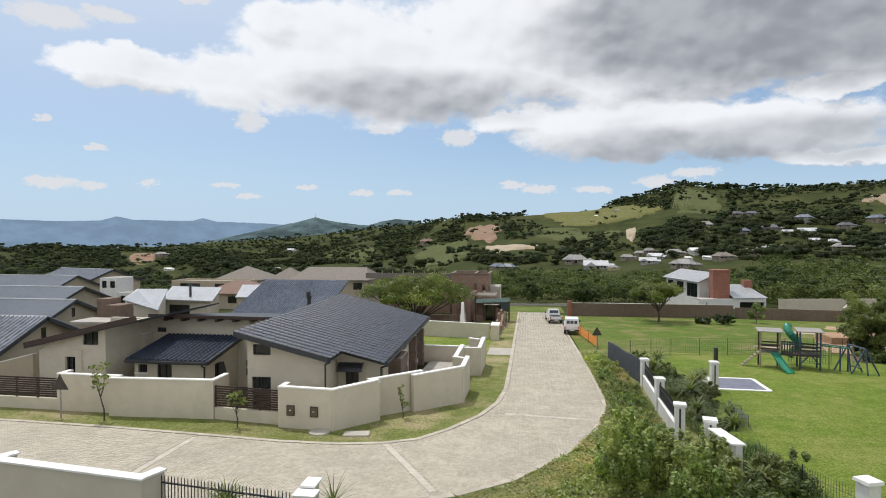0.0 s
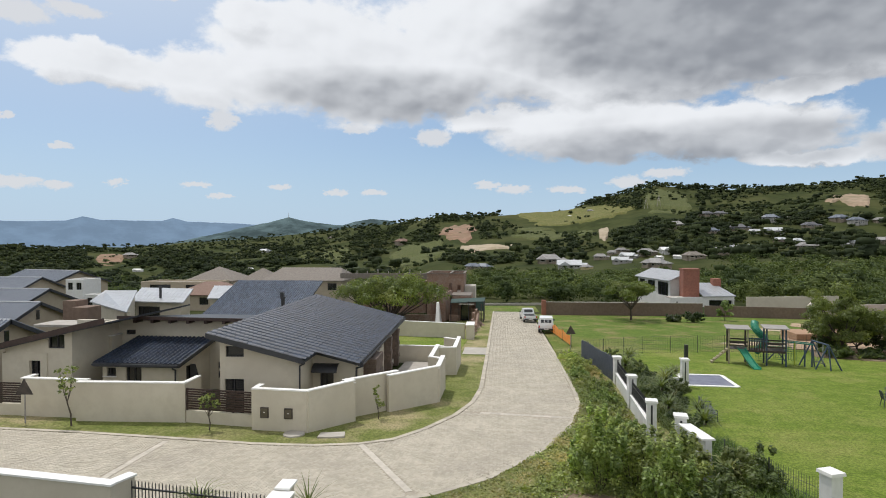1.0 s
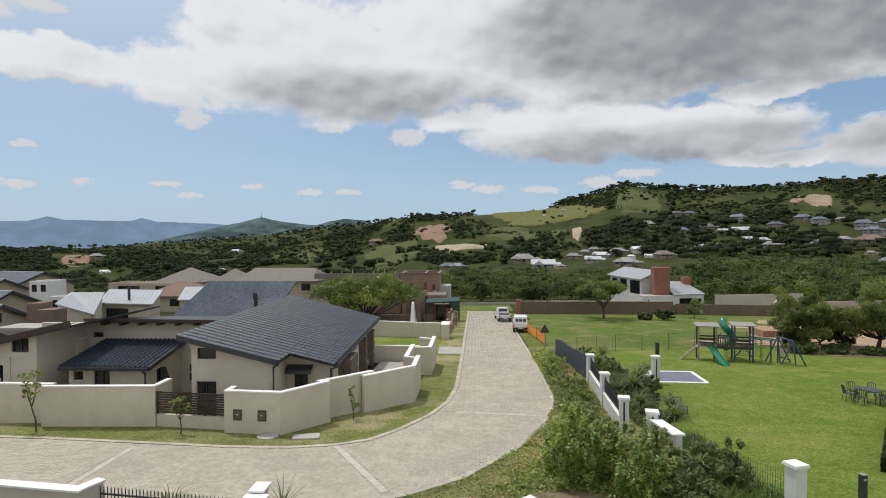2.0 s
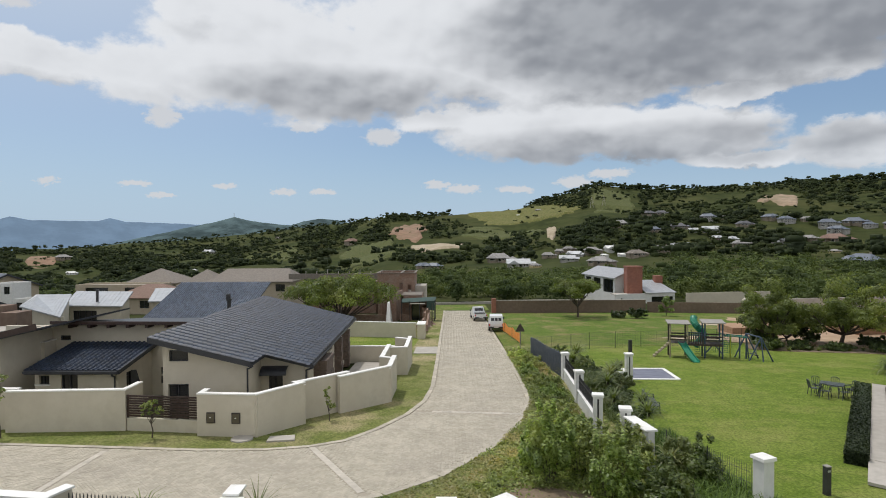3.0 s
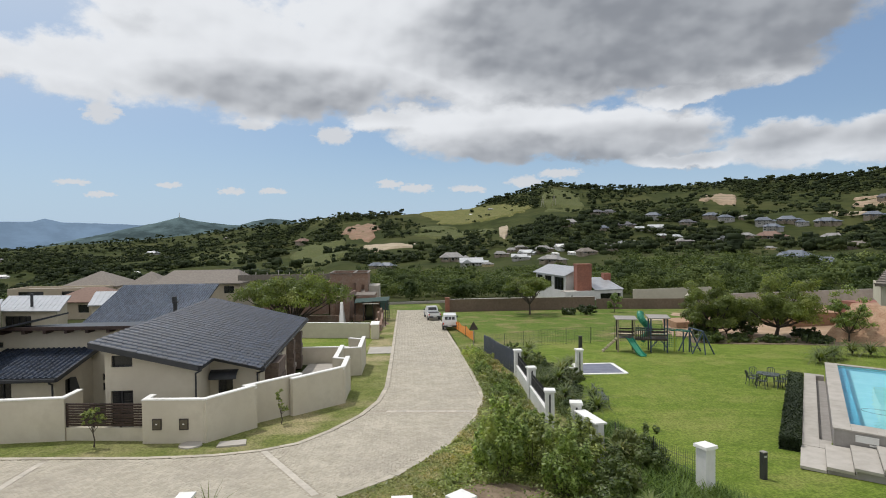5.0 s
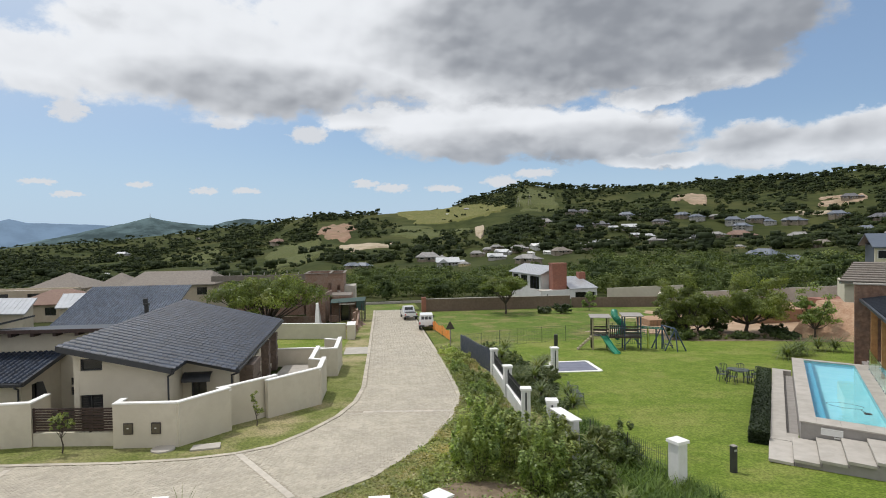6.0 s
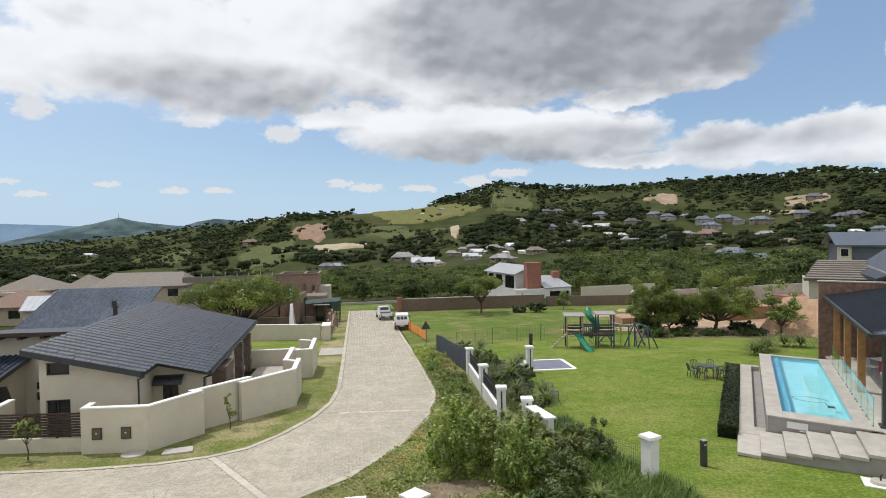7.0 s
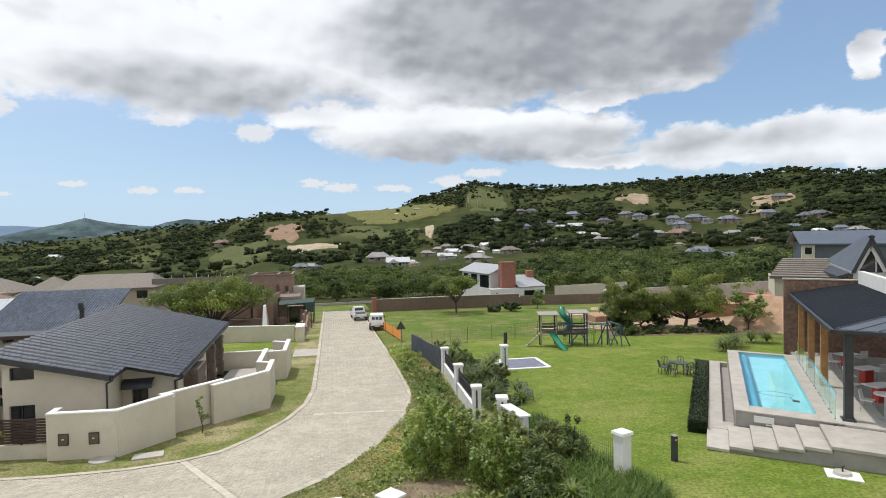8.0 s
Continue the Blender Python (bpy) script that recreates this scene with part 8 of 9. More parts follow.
def far_house(wall_mat, roof_mat, storeys, hipped, label):
    """House 15 m wide: a main roof, a cross wing and a lower annex, with doors, windows and deep eaves."""
    root = thing("house", label, "house", "hillside houses")
    w, d, o = 15.0, 9.5, 1.0
    h = 2.5 * storeys
    rise = 3.3

    def roof(name, x0, x1, y0, y1, z, up, along_x):
        e = [(x0 - o, y0 - o, z), (x1 + o, y0 - o, z), (x1 + o, y1 + o, z), (x0 - o, y1 + o, z)]
        if along_x:
            k = (y1 - y0) * 0.45 if hipped else 0.0
            r = [(x0 - o + k, (y0 + y1) / 2, z + up), (x1 + o - k, (y0 + y1) / 2, z + up)]
            f = [(0, 1, 5, 4), (2, 3, 4, 5), (1, 2, 5), (3, 0, 4)]
        else:
            k = (x1 - x0) * 0.45 if hipped else 0.0
            r = [((x0 + x1) / 2, y0 - o + k, z + up), ((x0 + x1) / 2, y1 + o, z + up)]
            f = [(1, 2, 5, 4), (3, 0, 4, 5), (0, 1, 4), (2, 3, 5)]
        low = [(a, b, c - 0.3) for a, b, c in e]
        part(name, Shape().add(e + r + low, f + [(6, 7, 1, 0), (7, 8, 2, 1), (8, 9, 3, 2), (9, 6, 0, 3), (9, 8, 7, 6)]), roof_mat, root)

    part("wall", Shape().box(-w / 2, -d / 2, -4, w / 2, d / 2, h), wall_mat, root)
    roof("roof", -w / 2, w / 2, -d / 2, d / 2, h, rise, True)
    part("wing", Shape().box(-w * 0.42, -d / 2 - 3.4, -4, -w * 0.06, -d / 2, h), wall_mat, root)
    roof("wing_roof", -w * 0.42, -w * 0.06, -d / 2 - 3.4, 0, h + 0.02, rise * 0.72, False)
    part("annex", Shape().box(w / 2, -d * 0.3, -4, w / 2 + 4, d * 0.4, h * 0.85), wall_mat, root)
    roof("annex_roof", w / 2 + 0.8, w / 2 + 4, -d * 0.3, d * 0.4, h * 0.85, 1.5, True)
    part("chimney", Shape().box(w * 0.2, 0.6, h, w * 0.2 + 0.9, 1.5, h + rise + 0.7), wall_mat, root)
    for k in range(storeys):
        for x0, x1, y in ((0.2, 2.2, -d / 2), (3.2, 4.4, -d / 2), (5.0, 6.8, -d / 2), (-w * 0.36, -w * 0.12, -d / 2 - 3.4)):
            tall = x0 == 0.2 and k == 0
            win = part("window", Shape().box(x0, y - 0.08, 0.1 if tall else 0.8 + 2.5 * k, x1, y, 2.0 + 2.5 * k), WHITE, root)
            part("pane", Shape().box(x0 + 0.12, y - 0.1, 0.2 if tall else 0.9 + 2.5 * k, x1 - 0.12, y - 0.08, 1.9 + 2.5 * k), GLASS, win)
    return root


DULLWHITE = material("weathered_white_wall", (0.34, 0.33, 0.31), (0.43, 0.42, 0.39), 1.0, 0.9, 0.1, stain=(0.27, 0.25, 0.22), sscale=0.3)
SLATEBLUE = material("slate_blue_roof", (0.085, 0.105, 0.14), (0.12, 0.14, 0.175), 1.0, 0.5, 0.05, stain=(0.15, 0.165, 0.19), sscale=0.2)
HILLSAND = material("dull_sand_wall", (0.25, 0.21, 0.16), (0.32, 0.27, 0.21), 1.0, 0.9, 0.1, stain=(0.19, 0.16, 0.12), sscale=0.3)
KINDS = {"W": (WHITE, WHITE, 1, False, "white hillside house under a white-painted roof"), "P": (DULLWHITE, PALEROOF, 1, False, "white hillside house under a pale metal roof"),
         "G": (HILLSAND, GREYROOF, 1, True, "sand-coloured hillside house under a grey hipped roof"), "D": (HILLSAND, DARKROOF, 1, True, "sand-coloured hillside house under a charcoal roof"),
         "S": (HILLSAND, SLATEBLUE, 1, True, "sand-coloured hillside house under a slate-blue roof"), "V": (DULLWHITE, SLATEBLUE, 2, True, "white two-storey hillside house with slate-blue roof"),
         "B": (HILLSAND, TANTILE, 1, True, "tan hillside house under a brown tile roof"), "R": (DULLBROWN, PALEROOF, 2, False, "brown-walled hillside house under a pale gable roof"),
         "K": (HILLSAND, PINKTILE, 1, True, "tan hillside house under a faded red tile roof"), "Y": (OCHRE, GREYROOF, 1, True, "ochre hillside house under a grey roof")}
HOUSE_SPOTS = []
rnd_h = random.Random(11)
protos = {}
for az, el, wide, kind in HAMLET + LOWER_SLOPE + UPPER_SLOPE + SOUTH_SLOPE + FAR_VALLEY:
    x, y, z = site(az, el)
    size = min(1.15, math.hypot(x, y) * radians(wide) / (30.0 if kind in "VR" else 17.0 if el < -1.0 else 21.0))
    m = pose(x, y, z + (0.6 if az > 0 else 0.0), 0, 0, -az + rnd_h.uniform(-40, 40)) @ Matrix.Scale(size, 4)
    HOUSE_SPOTS.append((x, y))
    if kind not in protos:
        protos[kind] = far_house(*KINDS[kind])
        protos[kind].matrix_basis = m
    else:
        copy_thing(protos[kind], m)


def drape(name, label, az0, az1, el0, el1, mat, up=0.35, n=22, ragged=0.2):
    """A patch of ground laid over the land, with uneven edges."""
    mid = (az0 + az1) / 2
    r0, r1 = math.hypot(*site(mid, el0)[:2]), math.hypot(*site(mid, el1)[:2])
    vs, fs = [], []
    for j in range(n + 1):
        for i in range(n + 1):
            u, v = i / n * 2 - 1, j / n * 2 - 1
            k = 1 - ragged * (0.5 + 0.9 * noise.fractal(Vector((1.3 * math.cos(math.atan2(v, u)), 1.3 * math.sin(math.atan2(v, u)), az0)), 0.7, 2.0, 4))
            sq = max(abs(u), abs(v)) / max(1e-6, math.hypot(u, v))
            u, v = u * k * (0.4 + 0.6 * sq), v * k * (0.4 + 0.6 * sq)
            az, r = (az0 + az1) / 2 + u * (az1 - az0) / 2, (r0 + r1) / 2 + v * (r1 - r0) / 2
            x, y = r * math.sin(radians(az)), r * math.cos(radians(az))
            vs.append((x, y, ground_z(x, y) + (up if 0 < i < n and 0 < j < n else -2.5)))
    for j in range(n):
        for i in range(n):
            a = j * (n + 1) + i
            fs.append((a, a + 1, a + n + 2, a + n + 1))
    return single(name, Shape().add(vs, fs), mat, label, kind="structure", smooth=True)


EARTH = material("bare_red_earth", (0.34, 0.235, 0.15), (0.46, 0.335, 0.225), 0.5, 0.95, 0.5, 2.0, stain=(0.27, 0.17, 0.10), sscale=0.12, sfac=0.6)
TRACK = material("pale_dirt_track", (0.34, 0.27, 0.19), (0.44, 0.36, 0.26), 0.2, 0.95, 0.3, 1.0, stain=(0.22, 0.2, 0.1), sscale=0.08, sfac=0.5)
SCAR = material("pale_clay_scar", (0.27, 0.19, 0.125), (0.37, 0.275, 0.19), 0.15, 0.95, 0.5, 1.0, stain=(0.16, 0.14, 0.07), sscale=0.05, sfac=0.7)
REDCUT = material("red_clay_cut", (0.20, 0.115, 0.07), (0.29, 0.18, 0.115), 0.12, 0.95, 0.5, 1.0, stain=(0.15, 0.12, 0.06), sscale=0.05, sfac=0.7)
drape("earth_cut", "bare red earth cutting on the hillside", -6.3, -2.2, -0.8, 1.35, REDCUT, 1.2, ragged=0.3)
drape("earth_cut", "bare ochre earth scar on the hillside", 27.2, 30.9, 2.0, 3.5, SCAR, 1.0, ragged=0.3)
drape("earth_cut", "terraced earth around a hillside building site", 38.5, 42.6, 1.85, 2.7, SCAR, 1.0, ragged=0.3)
drape("dirt_track", "pale dirt track crossing the valley side", -4.4, 2.6, -1.4, -0.75, TRACK, 1.2, ragged=0.3)
drape("dirt_track", "pale dirt track climbing between the trees", 9.2, 10.3, -0.5, 0.95, TRACK, 1.5, ragged=0.25)
drape("dirt_track", "pale dirt track beside a hillside terrace", 37.1, 40.2, 1.1, 1.45, TRACK, 1.0, ragged=0.2)
drape("earth_cut", "small red earth patch in the valley", -36.5, -34.2, -2.4, -1.4, REDCUT)

MEADOW = grass("hill_meadow", ((0.100, 0.112, 0.032), (0.150, 0.152, 0.052)), (0.205, 0.180, 0.082), 0.8)
CLEARING = grass("dull_clearing", ((0.070, 0.084, 0.030), (0.098, 0.112, 0.040)), (0.12, 0.115, 0.05), 0.6)
drape("meadow", "open yellow-green grass slope between the bush", 1.0, 13.0, 0.7, 2.7, MEADOW, 1.6, ragged=0.3)
drape("meadow", "open yellow-green grass slope under the hilltop", 13.0, 17.6, 1.9, 4.3, CLEARING, 1.6, ragged=0.35)
drape("meadow", "grass slope dotted with bushes below the meadow", 0.2, 9.2, -0.5, 1.0, CLEARING, 1.6, ragged=0.3)
drape("meadow", "dull green clearing in the bush", -12.0, -4.8, -3.1, -0.6, CLEARING, 1.6, ragged=0.35)
drape("meadow", "dull green clearing under the red cutting", -20.0, -13.5, -2.3, -1.3, CLEARING, 1.6, ragged=0.35)
# earthworks beyond the lawn
single("earthworks", Shape().slab([(27, 57, -2.45), (46, 50, -2.15), (62, 48, -1.6), (62, 74, -2.0), (45, 72, -2.6), (30, 66, -2.8)], 0.3), EARTH, "bare orange earthworks beyond the lawn", kind="structure")
ew = thing("retaining_wall", "stepped earth-coloured retaining walls on the plot", "wall", kind="structure")
SANDWALL = material("sandy_block_wall", (0.34, 0.21, 0.13), (0.42, 0.27, 0.17), 3.0, 0.95, 0.3, stain=(0.28, 0.17, 0.10), sfac=0.5)
part("block", Shape().box(41.5, 60, -2.6, 50, 66, -0.9), SANDWALL, ew)
part("block", Shape().box(46.0, 56.0, -2.6, 62, 58.5, 0.6), BRICK, ew)
part("wall_panel", facade((36, 70), (60, 68), -4, (0.2, 0.8)), CONCRETE, ew, "pale concrete wall")
part("block", Shape().box(30, 62.5, -2.9, 36, 66, -2.0), SANDWALL, ew)
for cx, cy, ra, rb in ((36.5, 70, 4.5, 3.0), (33, 73.5, 3.0, 1.6), (27.0, 60.5, 5.0, 1.5), (40, 78, 3, 4)):
    sheet("bare_patch", [(cx + ra * (1 + 0.18 * math.sin(i * 2.7)) * math.cos(i * 0.393), cy + rb * (1 + 0.18 * math.sin(i * 2.7)) * math.sin(i * 0.393)) for i in range(16)], TRACK if cx < 35 else EARTH, "worn bare ochre earth in the grass", 0.03)

# woods
# open ground: bearing and slope of its middle, half widths, share of trees that stay
OPEN = [(7.0, 1.8, 6.2, 1.15, 0.05), (4.8, 0.3, 4.8, 0.8, 0.22), (-8.4, -1.9, 3.6, 1.35, 0.12), (-4.2, 0.25, 2.1, 1.15, 0.03), (-0.9, -1.05, 3.4, 0.4, 0.1), (15.4, 3.1, 2.4, 1.3, 0.12), (29.0, 2.8, 2.0, 0.9, 0.05),
        (40.5, 2.25, 2.6, 0.75, 0.12), (22.0, 3.0, 5.0, 0.75, 0.3), (34.0, 2.6, 5.0, 0.7, 0.35), (9.8, 0.2, 0.8, 0.8, 0.0), (-16.8, -1.8, 3.4, 0.6, 0.3), (-35.4, -1.9, 1.5, 0.6, 0.1), (33.0, -1.1, 2.4, 0.8, 0.2), (26.5, -1.5, 3.0, 0.4, 0.3)]
def lump_mesh(n):
    """A cube of n x n faces a side, blown up to a ball: its corners and quads."""
    index, quads = {}, []

    def at(p):
        return index.setdefault(p, len(index))

    for axis in range(3):
        for side in (0, n):
            for i in range(n):
                for j in range(n):
                    q = []
                    for a, b in ((i, j), (i + 1, j), (i + 1, j + 1), (i, j + 1)):
                        p = [a, b]
                        p.insert(axis, side)
                        q.append(at(tuple(p)))
                    quads.append(tuple(q if (side > 0) != (axis == 1) else q[::-1]))
    v = np.array(list(index), float) / n * 2 - 1
    return v / np.linalg.norm(v, axis=1)[:, None], np.array(quads)


LUMPS = {1: lump_mesh(1), 2: lump_mesh(2)}


def woods(name, label, count, r0, r1, cards, lobes, fine, size, height, mat, bias):
    """Trees over the land: each a few rounded limbs of foliage with leaf sprays standing out of them."""
    pts, sizes, faces_out, cores = [], [], [], []
    ball, quads = LUMPS[fine]
    made = 0
    spots = np.array(HOUSE_SPOTS)
    spot_az, spot_r = np.degrees(np.arctan2(spots[:, 0], spots[:, 1])), np.hypot(spots[:, 0], spots[:, 1])
    while made < count:
        az = RNG.uniform(-60, 60)
        r = math.sqrt(RNG.uniform(r0 * r0, r1 * r1))
        x, y = r * math.sin(radians(az)), r * math.cos(radians(az))
        # extra trees past 19 degrees darken the slopes in place of a cloud's shadow
        d = noise.fractal(Vector((x * 0.009, y * 0.009, 1.7)), 0.9, 2.1, 4) + bias + (0.12 if az > 19 else 0.0)
        made += 0.12
        if d < RNG.uniform(-0.2, 0.2):
            continue
        if np.min((spots[:, 0] - x) ** 2 + (spots[:, 1] - y) ** 2) < (5 + 0.006 * r) ** 2:
            continue
        if r < 112 and not (8 < x < 26 and y > 97):
            continue
        if r < 135 and (-95 < x < -2 or (24 < x < 46 and y > 100)):
            continue
        if y < 103 and 22 < x < 52:
            continue
        if x > 40 and y < 84:
            continue
        h = height * RNG.uniform(0.45, 1.2) * (0.75 + 0.5 * (RNG.uniform() > 0.7))
        z = ground_z(x, y)
        if r < 360:                                  # the belt in the valley stays below the hamlet
            cap = -3.0 if az < 21 else -1.5
            h = min(h, EYE_Z + r * math.tan(radians(cap + RNG.uniform(-0.7, 0.3))) - z)
            if h < 2.2:
                continue
        foot, top = math.degrees(math.atan2(z - EYE_Z, r)), math.degrees(math.atan2(z + h - EYE_Z, r))
        shut = False
        for a0, e0, da, de, k in OPEN:
            e = min(max(e0, foot), top)
            if ((az - a0) / da) ** 2 + ((e - e0) / de) ** 2 < 1 and RNG.uniform() > k:
                shut = True
        if shut:
            continue
        ahead = (np.abs(spot_az - az) < 0.45 + 300 / r * 0.6) & (spot_r > r - 6) & (spot_r - r < 45 + 0.04 * r)
        if ahead.any() and RNG.uniform() < 0.72:
            continue
        made += 0.88
        n = max(5, int(cards * RNG.uniform(0.8, 1.2)))
        w = h * RNG.uniform(0.6, 0.95)
        base, scale = np.array((x, y, z + h * 0.48)), np.array((w, w, h * 0.5))
        where = RNG.normal(size=(lobes, 3)) * np.array((0.46, 0.46, 0.28))
        where[0] *= 0.3
        c = RNG.normal(size=(n, 3))
        c /= np.linalg.norm(c, axis=1)[:, None]
        faces_out.append(c)
        which = RNG.integers(0, lobes, n)
        pts.append(base + (where[which] + c * RNG.uniform(0.2 if r < 360 else 0.40, 0.56, n)[:, None]) * scale)
        sizes.append(np.full(n, size * RNG.uniform(0.8, 1.25)))
        lump = ball[None] * RNG.uniform(0.34, 0.54, (lobes, 1, 1)) * (0.40 if r < 360 else 1.0) * RNG.uniform(0.8, 1.15, (lobes, len(ball), 1))
        cores.append((base + (where[:, None] + lump) * scale).reshape(-1, 3))
    v, f = leaf_cards(np.concatenate(pts), np.concatenate(sizes), 0.6, 1.25, np.concatenate(faces_out))
    cv = np.concatenate(cores)
    cf = (quads[None] + len(ball) * np.arange(len(cv) // len(ball))[:, None, None]).reshape(-1, 4) + len(v)
    return tagged(bulk(name, np.concatenate([v, cv]), np.concatenate([f, cf]), mat, True), label, "woods", kind="stuff")


for leaves, share, what in ((CANOPY_NEAR, 1.0, "green"), (CANOPY_NEAR_DARK, 1.1, "dark green")):
    woods("near_valley_trees", "leafy %s trees standing close behind the estate" % what, int(200 * share), 98, 190, 560, 10, 1, 0.40, 8.0, leaves, 0.5)
    woods("valley_woods", "%s bush and trees filling the valley" % what, int(460 * share), 190, 360, 200, 8, 1, 0.66, 9.0, leaves, 0.2)
woods("hillside_bush", "green bush over the lower hillsides", 2200, 340, 700, 34, 6, 1, 1.25, 7.5, CANOPY, 0.08)
woods("hillside_bush", "dark green bush over the lower hillsides", 2600, 340, 700, 34, 6, 1, 1.25, 8.0, CANOPY_DARK, 0.16)
woods("far_bush", "green bush over the upper hillsides", 4200, 700, 1190, 10, 3, 1, 1.7, 7.5, CANOPY, 0.1)
woods("far_bush", "dark green bush over the upper hillsides", 6200, 700, 1190, 10, 3, 1, 1.7, 8.0, CANOPY_DARK, 0.18)
woods("ridge_bush", "dark green bush along the far ridge", 2200, 1190, 1520, 10, 3, 1, 2.2, 8.0, CANOPY_DARK, 0.3)


# ---- blue distance: flat-topped range and the mast hill, air haze put into colour and glow ----
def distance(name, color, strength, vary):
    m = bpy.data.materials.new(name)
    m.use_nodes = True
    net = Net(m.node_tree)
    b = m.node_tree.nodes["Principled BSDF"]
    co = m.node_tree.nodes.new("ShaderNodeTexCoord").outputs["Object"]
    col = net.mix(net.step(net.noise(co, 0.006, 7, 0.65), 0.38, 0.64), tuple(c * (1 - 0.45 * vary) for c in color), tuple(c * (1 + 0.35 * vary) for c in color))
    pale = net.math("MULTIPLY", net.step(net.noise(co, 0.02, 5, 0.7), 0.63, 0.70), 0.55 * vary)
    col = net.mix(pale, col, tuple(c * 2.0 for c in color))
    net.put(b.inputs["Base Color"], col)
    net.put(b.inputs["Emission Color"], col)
    # a weak glow in the same colour imitates haze in the air
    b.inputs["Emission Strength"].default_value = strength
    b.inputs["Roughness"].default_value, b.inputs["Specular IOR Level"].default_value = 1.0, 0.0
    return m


def range_of_hills(name, label, ridge, r, depth, base_el, mat, rough):
    azs = np.arange(ridge[0][0], ridge[-1][0], 0.12)
    els = np.interp(azs, [p[0] for p in ridge], [p[1] for p in ridge])
    rows = 9
    vs, fs = [], []
    for j in range(rows):
        k = j / (rows - 1)
        for a, e in zip(azs, els):
            rr = r + depth * k
            wob = noise.fractal(Vector((a * 0.9, k * 2.0, 5.0)), 0.8, 2.0, 5) * rough
            ee = base_el + (e - base_el) * (k ** 0.8) + wob * (k * (1.3 - k))
            vs.append((rr * math.sin(radians(a)), rr * math.cos(radians(a)), EYE_Z + rr * math.tan(radians(ee))))
    n = len(azs)
    for j in range(rows - 1):
        for i in range(n - 1):
            fs.append((j * n + i, j * n + i + 1, (j + 1) * n + i + 1, (j + 1) * n + i))
    single(name, Shape().add(vs, fs), mat, label, kind="structure", smooth=True)


range_of_hills("backdrop_range", "hazy blue flat-topped mountain range", [(-62, 1.2), (-50, 1.5), (-45.4, 1.41), (-41.7, 1.3), (-38.6, 1.4), (-37.4, 1.75), (-36, 1.5), (-33, 1.45), (-31.4, 1.45), (-30.5, 1.72), (-29.3, 1.4), (-26, 1.3), (-20, 1.0), (-15.6, 1.15), (-8, 1.0)], 4100, 500, -1.6, distance("blue_haze_glow", (0.125, 0.180, 0.250), 0.5, 0.22), 0.12)
range_of_hills("backdrop_hill", "hazy green-blue hill with a mast", [(-31, -0.6), (-29.5, -0.25), (-26.8, 0.35), (-24.1, 1.0), (-22, 1.45), (-20.5, 1.9), (-19.4, 1.6), (-18.3, 1.42), (-15.6, 1.1), (-14.4, 1.45), (-12.8, 1.75), (-11.0, 1.6), (-8, 0.8)], 2500, 500, -1.4, distance("green_blue_haze_glow", (0.070, 0.100, 0.105), 0.42, 1.0), 0.15)
mx, my = 2990 * math.sin(radians(-20.5)), 2990 * math.cos(radians(-20.5))
single("radio_mast", Shape().rod((mx, my, 100), (mx, my, 128), 1.6, 0.5, 6), CONCRETE, "thin radio mast on the far hill", "mast")
# lattice pylons on the hill
for az, el, h in ((13.5, 2.3, 16), (14.6, 2.5, 16)):
    x, y, z = site(az, el)
    py = thing("pylon", "thin pale lattice pylon on the hillside", "pylon", "pylons")
    for sx in (-2.5, 2.5):
        part("leg", Shape().rod((x + sx, y, z), (x, y, z + h), 0.3, 0.15, 5), CONCRETE, py)
    for k in (0.55, 0.75, 0.95):
        part("cross_arm", Shape().rod((x - 4 * (1.2 - k), y, z + h * k), (x + 4 * (1.2 - k), y, z + h * k), 0.18, n=5), CONCRETE, py)

# ---- street paving: herringbone bricks, pale bands and kerb stones ----
def points_in(poly, pts):
    p = np.array(poly, float)
    inside = np.zeros(len(pts), bool)
    j = len(p) - 1
    for i in range(len(p)):
        c = ((p[i, 1] > pts[:, 1]) != (p[j, 1] > pts[:, 1])) & (pts[:, 0] < (p[j, 0] - p[i, 0]) * (pts[:, 1] - p[i, 1]) / (p[j, 1] - p[i, 1] + 1e-12) + p[i, 0])
        inside ^= c
        j = i
    return inside


ROAD_POLY = KERB_L + KERB_R
BANDS = [((-6.2, 25.0), (-3.2, 19.9)), ((-14.9, 24.4), (-14.5, 17.9)), ((-1.1, 30.9), (4.2, 30.3))]


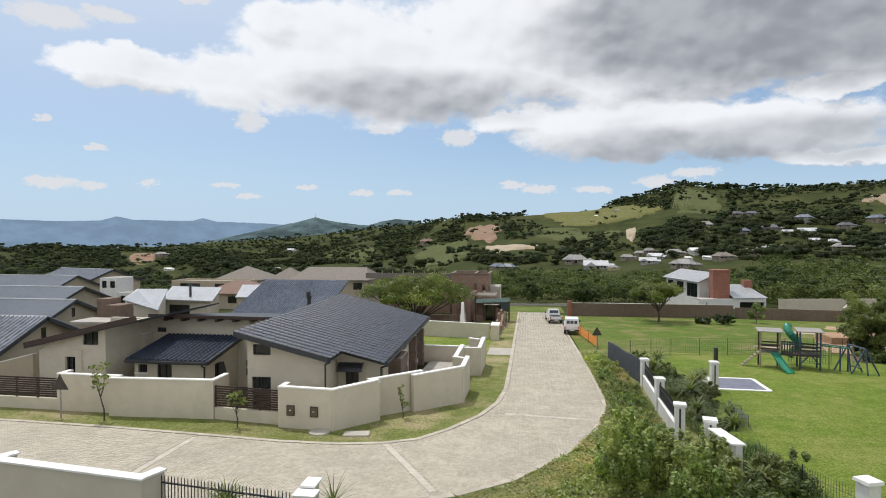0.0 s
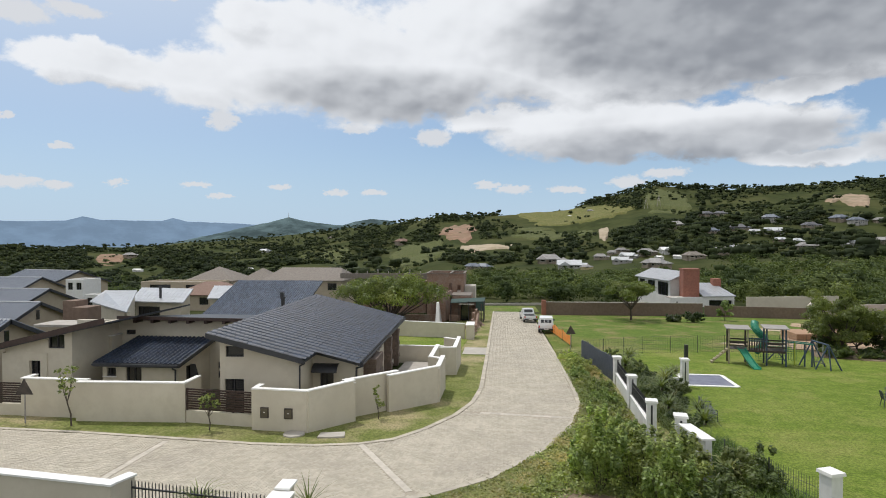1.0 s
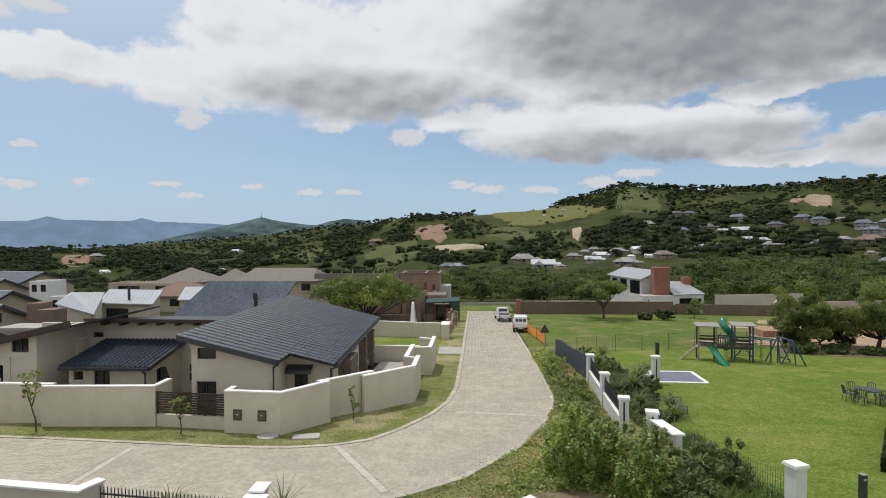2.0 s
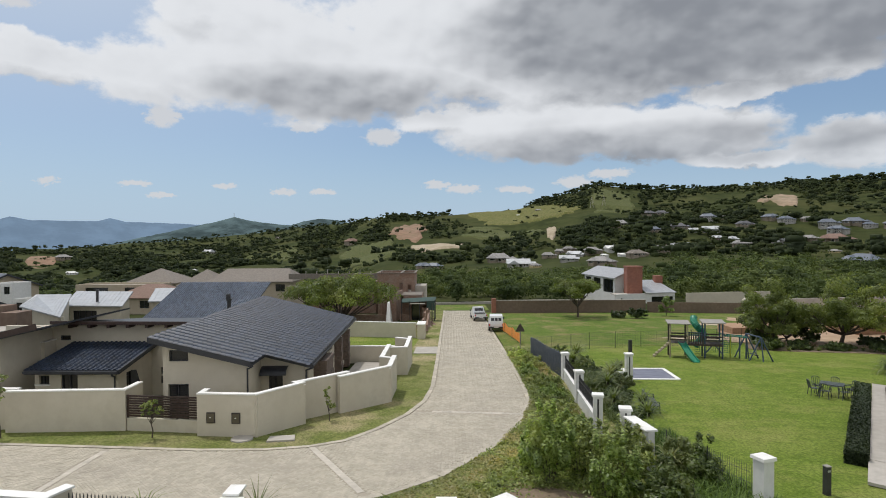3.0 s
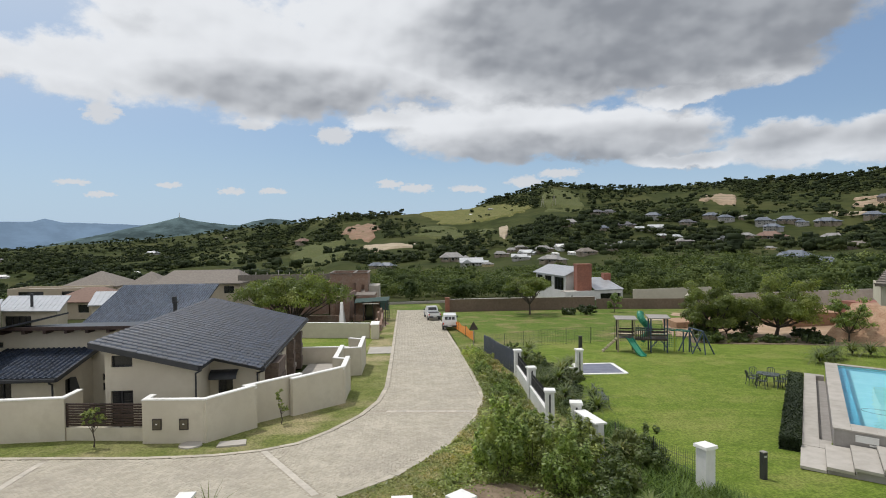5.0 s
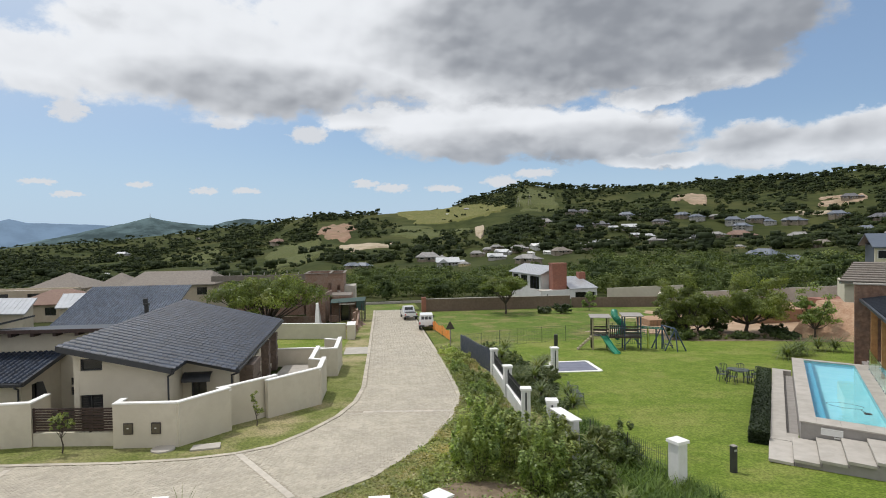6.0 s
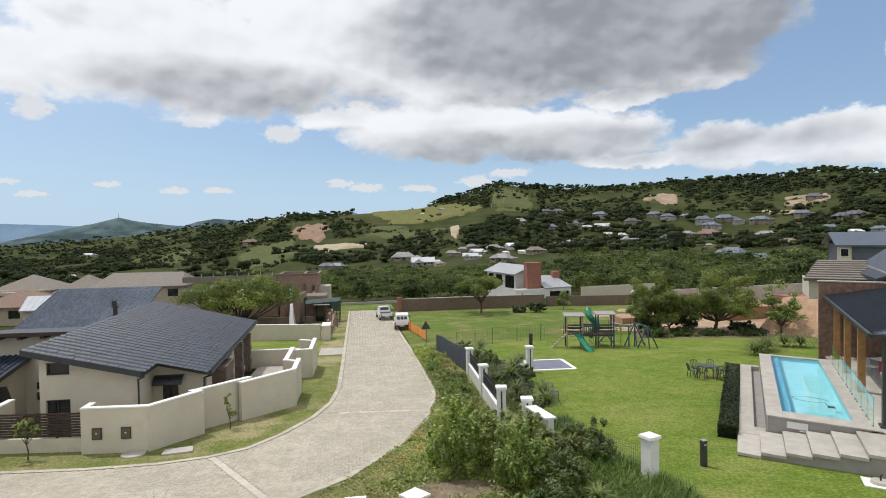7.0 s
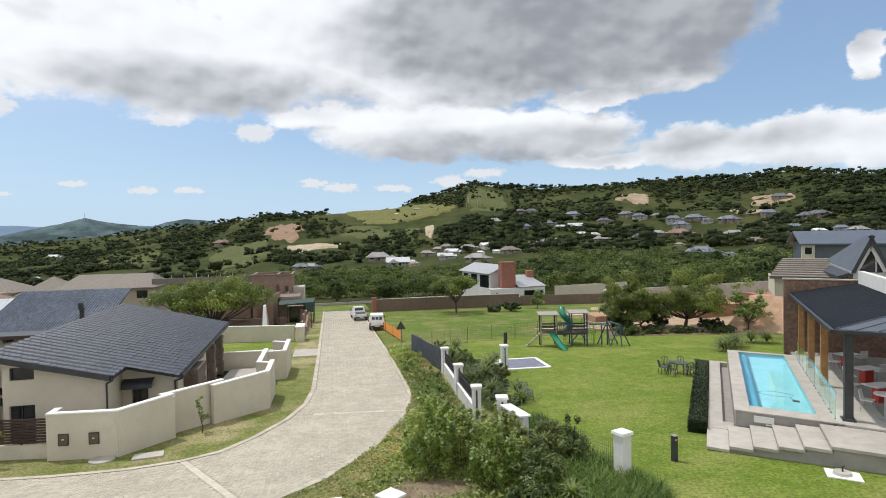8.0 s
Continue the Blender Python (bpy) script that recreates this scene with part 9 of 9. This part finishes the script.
def pave():
    a = 0.105
    ii, jj = np.meshgrid(np.arange(-420, 900), np.arange(-420, 900), indexing="ij")
    ii, jj = ii.ravel(), jj.ravel()
    m = (ii - jj) % 4
    c = math.sqrt(0.5)
    out = []
    for kind, w, h in ((0, 2, 1), (3, 1, 2)):
        s = m == kind
        u, v = (ii[s] + w / 2) * a, (jj[s] + h / 2) * a
        out.append((c * (u - v), c * (u + v) + 2, np.full(s.sum(), w), np.full(s.sum(), h)))
    x, y, w, h = [np.concatenate(q) for q in zip(*out)]
    ok = (y > 17) & (y < 96) & (x > -36) & (x < 5.2)
    x, y, w, h = x[ok], y[ok], w[ok], h[ok]
    ok = points_in(ROAD_POLY, np.stack([x, y], 1))
    for (x0, y0), (x1, y1) in BANDS:
        L = math.hypot(x1 - x0, y1 - y0)
        d = np.abs((x - x0) * (y1 - y0) - (y - y0) * (x1 - x0)) / L
        ok &= d > 0.2
    x, y, w, h = x[ok], y[ok], w[ok], h[ok]
    g = 0.006
    hw, hh = w * a / 2 - g, h * a / 2 - g
    n = len(x)
    dz = RNG.uniform(0.008, 0.016, n)
    corners = []
    for z in (0, 1):
        for su, sv in ((-1, -1), (1, -1), (1, 1), (-1, 1)):
            uu, vv = su * hw, sv * hh
            xx, yy = x + c * (uu - vv), y + c * (uu + vv)
            corners.append(np.stack([xx, yy, -FALL * yy + (dz if z else -0.02)], 1))
    V = np.stack(corners, 1)
    F = np.array([(4, 5, 6, 7), (0, 1, 5, 4), (1, 2, 6, 5), (2, 3, 7, 6), (3, 0, 4, 7)])
    order = np.argsort((x + 2.5) ** 2 + (y - 20.5) ** 2)
    rest = order[300:]
    ob = bulk("paving_bricks", V[rest].reshape(-1, 3), (F[None] + 8 * np.arange(len(rest))[:, None, None]).reshape(-1, 4), PAVER)
    ob.parent = ROAD_BED
    tagged(ob, kind="stuff")
    protos = {}
    for k in order[:300]:
        key = (int(w[k]), int(h[k]))
        if key not in protos:
            cen = np.array((x[k], y[k], -FALL * y[k]))
            me = bpy.data.meshes.new("brick")
            me.from_pydata([tuple(p - cen) for p in V[k]], [], [tuple(f) for f in F.tolist()])
            me.materials.append(PAVER)
            protos[key] = me
        b = new("brick", protos[key])
        b.location = (x[k], y[k], -FALL * y[k] + RNG.uniform(-0.003, 0.003))
        b.parent = ROAD_BED


pave()
for (x0, y0), (x1, y1) in BANDS:
    L = math.hypot(x1 - x0, y1 - y0)
    n = int(L / 0.5)
    for i in range(n):
        xa, ya, xb, yb = x0 + (x1 - x0) * i / n, y0 + (y1 - y0) * i / n, x0 + (x1 - x0) * (i + 0.98) / n, y0 + (y1 - y0) * (i + 0.98) / n
        part("band_stone", Shape().beam((xa, ya, street(xa, ya) + 0.016), (xb, yb, street(xb, yb) + 0.016), 0.26, 0.05), BANDSTONE, ROAD_BED)


def kerb(line, side, label):
    root = thing("kerb", label, "kerb", kind="structure")
    for (x0, y0), (x1, y1) in zip(line, line[1:]):
        if y0 > 96.5 or x0 < -45:
            continue
        L = math.hypot(x1 - x0, y1 - y0)
        n = max(1, round(L / 0.9))
        d = Vector(((x1 - x0) / L, (y1 - y0) / L, 0))
        o = Vector((-d.y, d.x, 0)) * side * 0.13
        for i in range(n):
            p, q = Vector((x0, y0, 0)) + d * (L * i / n + 0.006), Vector((x0, y0, 0)) + d * (L * (i + 1) / n - 0.006)
            z = 0.036 + random.uniform(-0.006, 0.006)
            a = [p, q, q + o * 2, p + o * 2]
            a = a if side > 0 else a[::-1]
            part("kerb_stone", Shape().hexa([(v.x, v.y, street(v.x, v.y) - 0.1) for v in a], [(v.x, v.y, street(v.x, v.y) + z) for v in a]), KERB, root)
    return root


kerb(KERB_L, 1, "pale concrete kerb stones along the verge")
kerb(KERB_R, 1, "pale concrete kerb stones along the planted bank")
# driveway slabs across the verge
single("driveway", Shape().slab([(-3.4, 50.6, street(0, 50.6) + 0.05), (-1.35, 50.6, street(0, 50.6) + 0.05), (-1.35, 54.6, street(0, 54.6) + 0.05), (-3.4, 54.6, street(0, 54.6) + 0.05)], 0.1), CONCRETE, "grey paved driveway apron across the verge", kind="structure")
single("yard", Shape().slab([(-7.6, 32.5, -1.40), (-4.6, 34.0, -1.45), (-4.6, 45.9, -1.98), (-7.6, 45.9, -1.95)], 0.1), CONCRETE, "pale paved yard behind the boundary wall", kind="structure")
single("yard_lawn", Shape().slab([(-11.6, 47.0, street(0, 47) + 0.05), (-4.0, 47.0, street(0, 47) + 0.05), (-3.4, 61, street(0, 61) + 0.05), (-11.6, 62.4, street(0, 62.4) + 0.05)], 0.1), LAWN, "bright green lawn behind the plot wall", kind="structure")
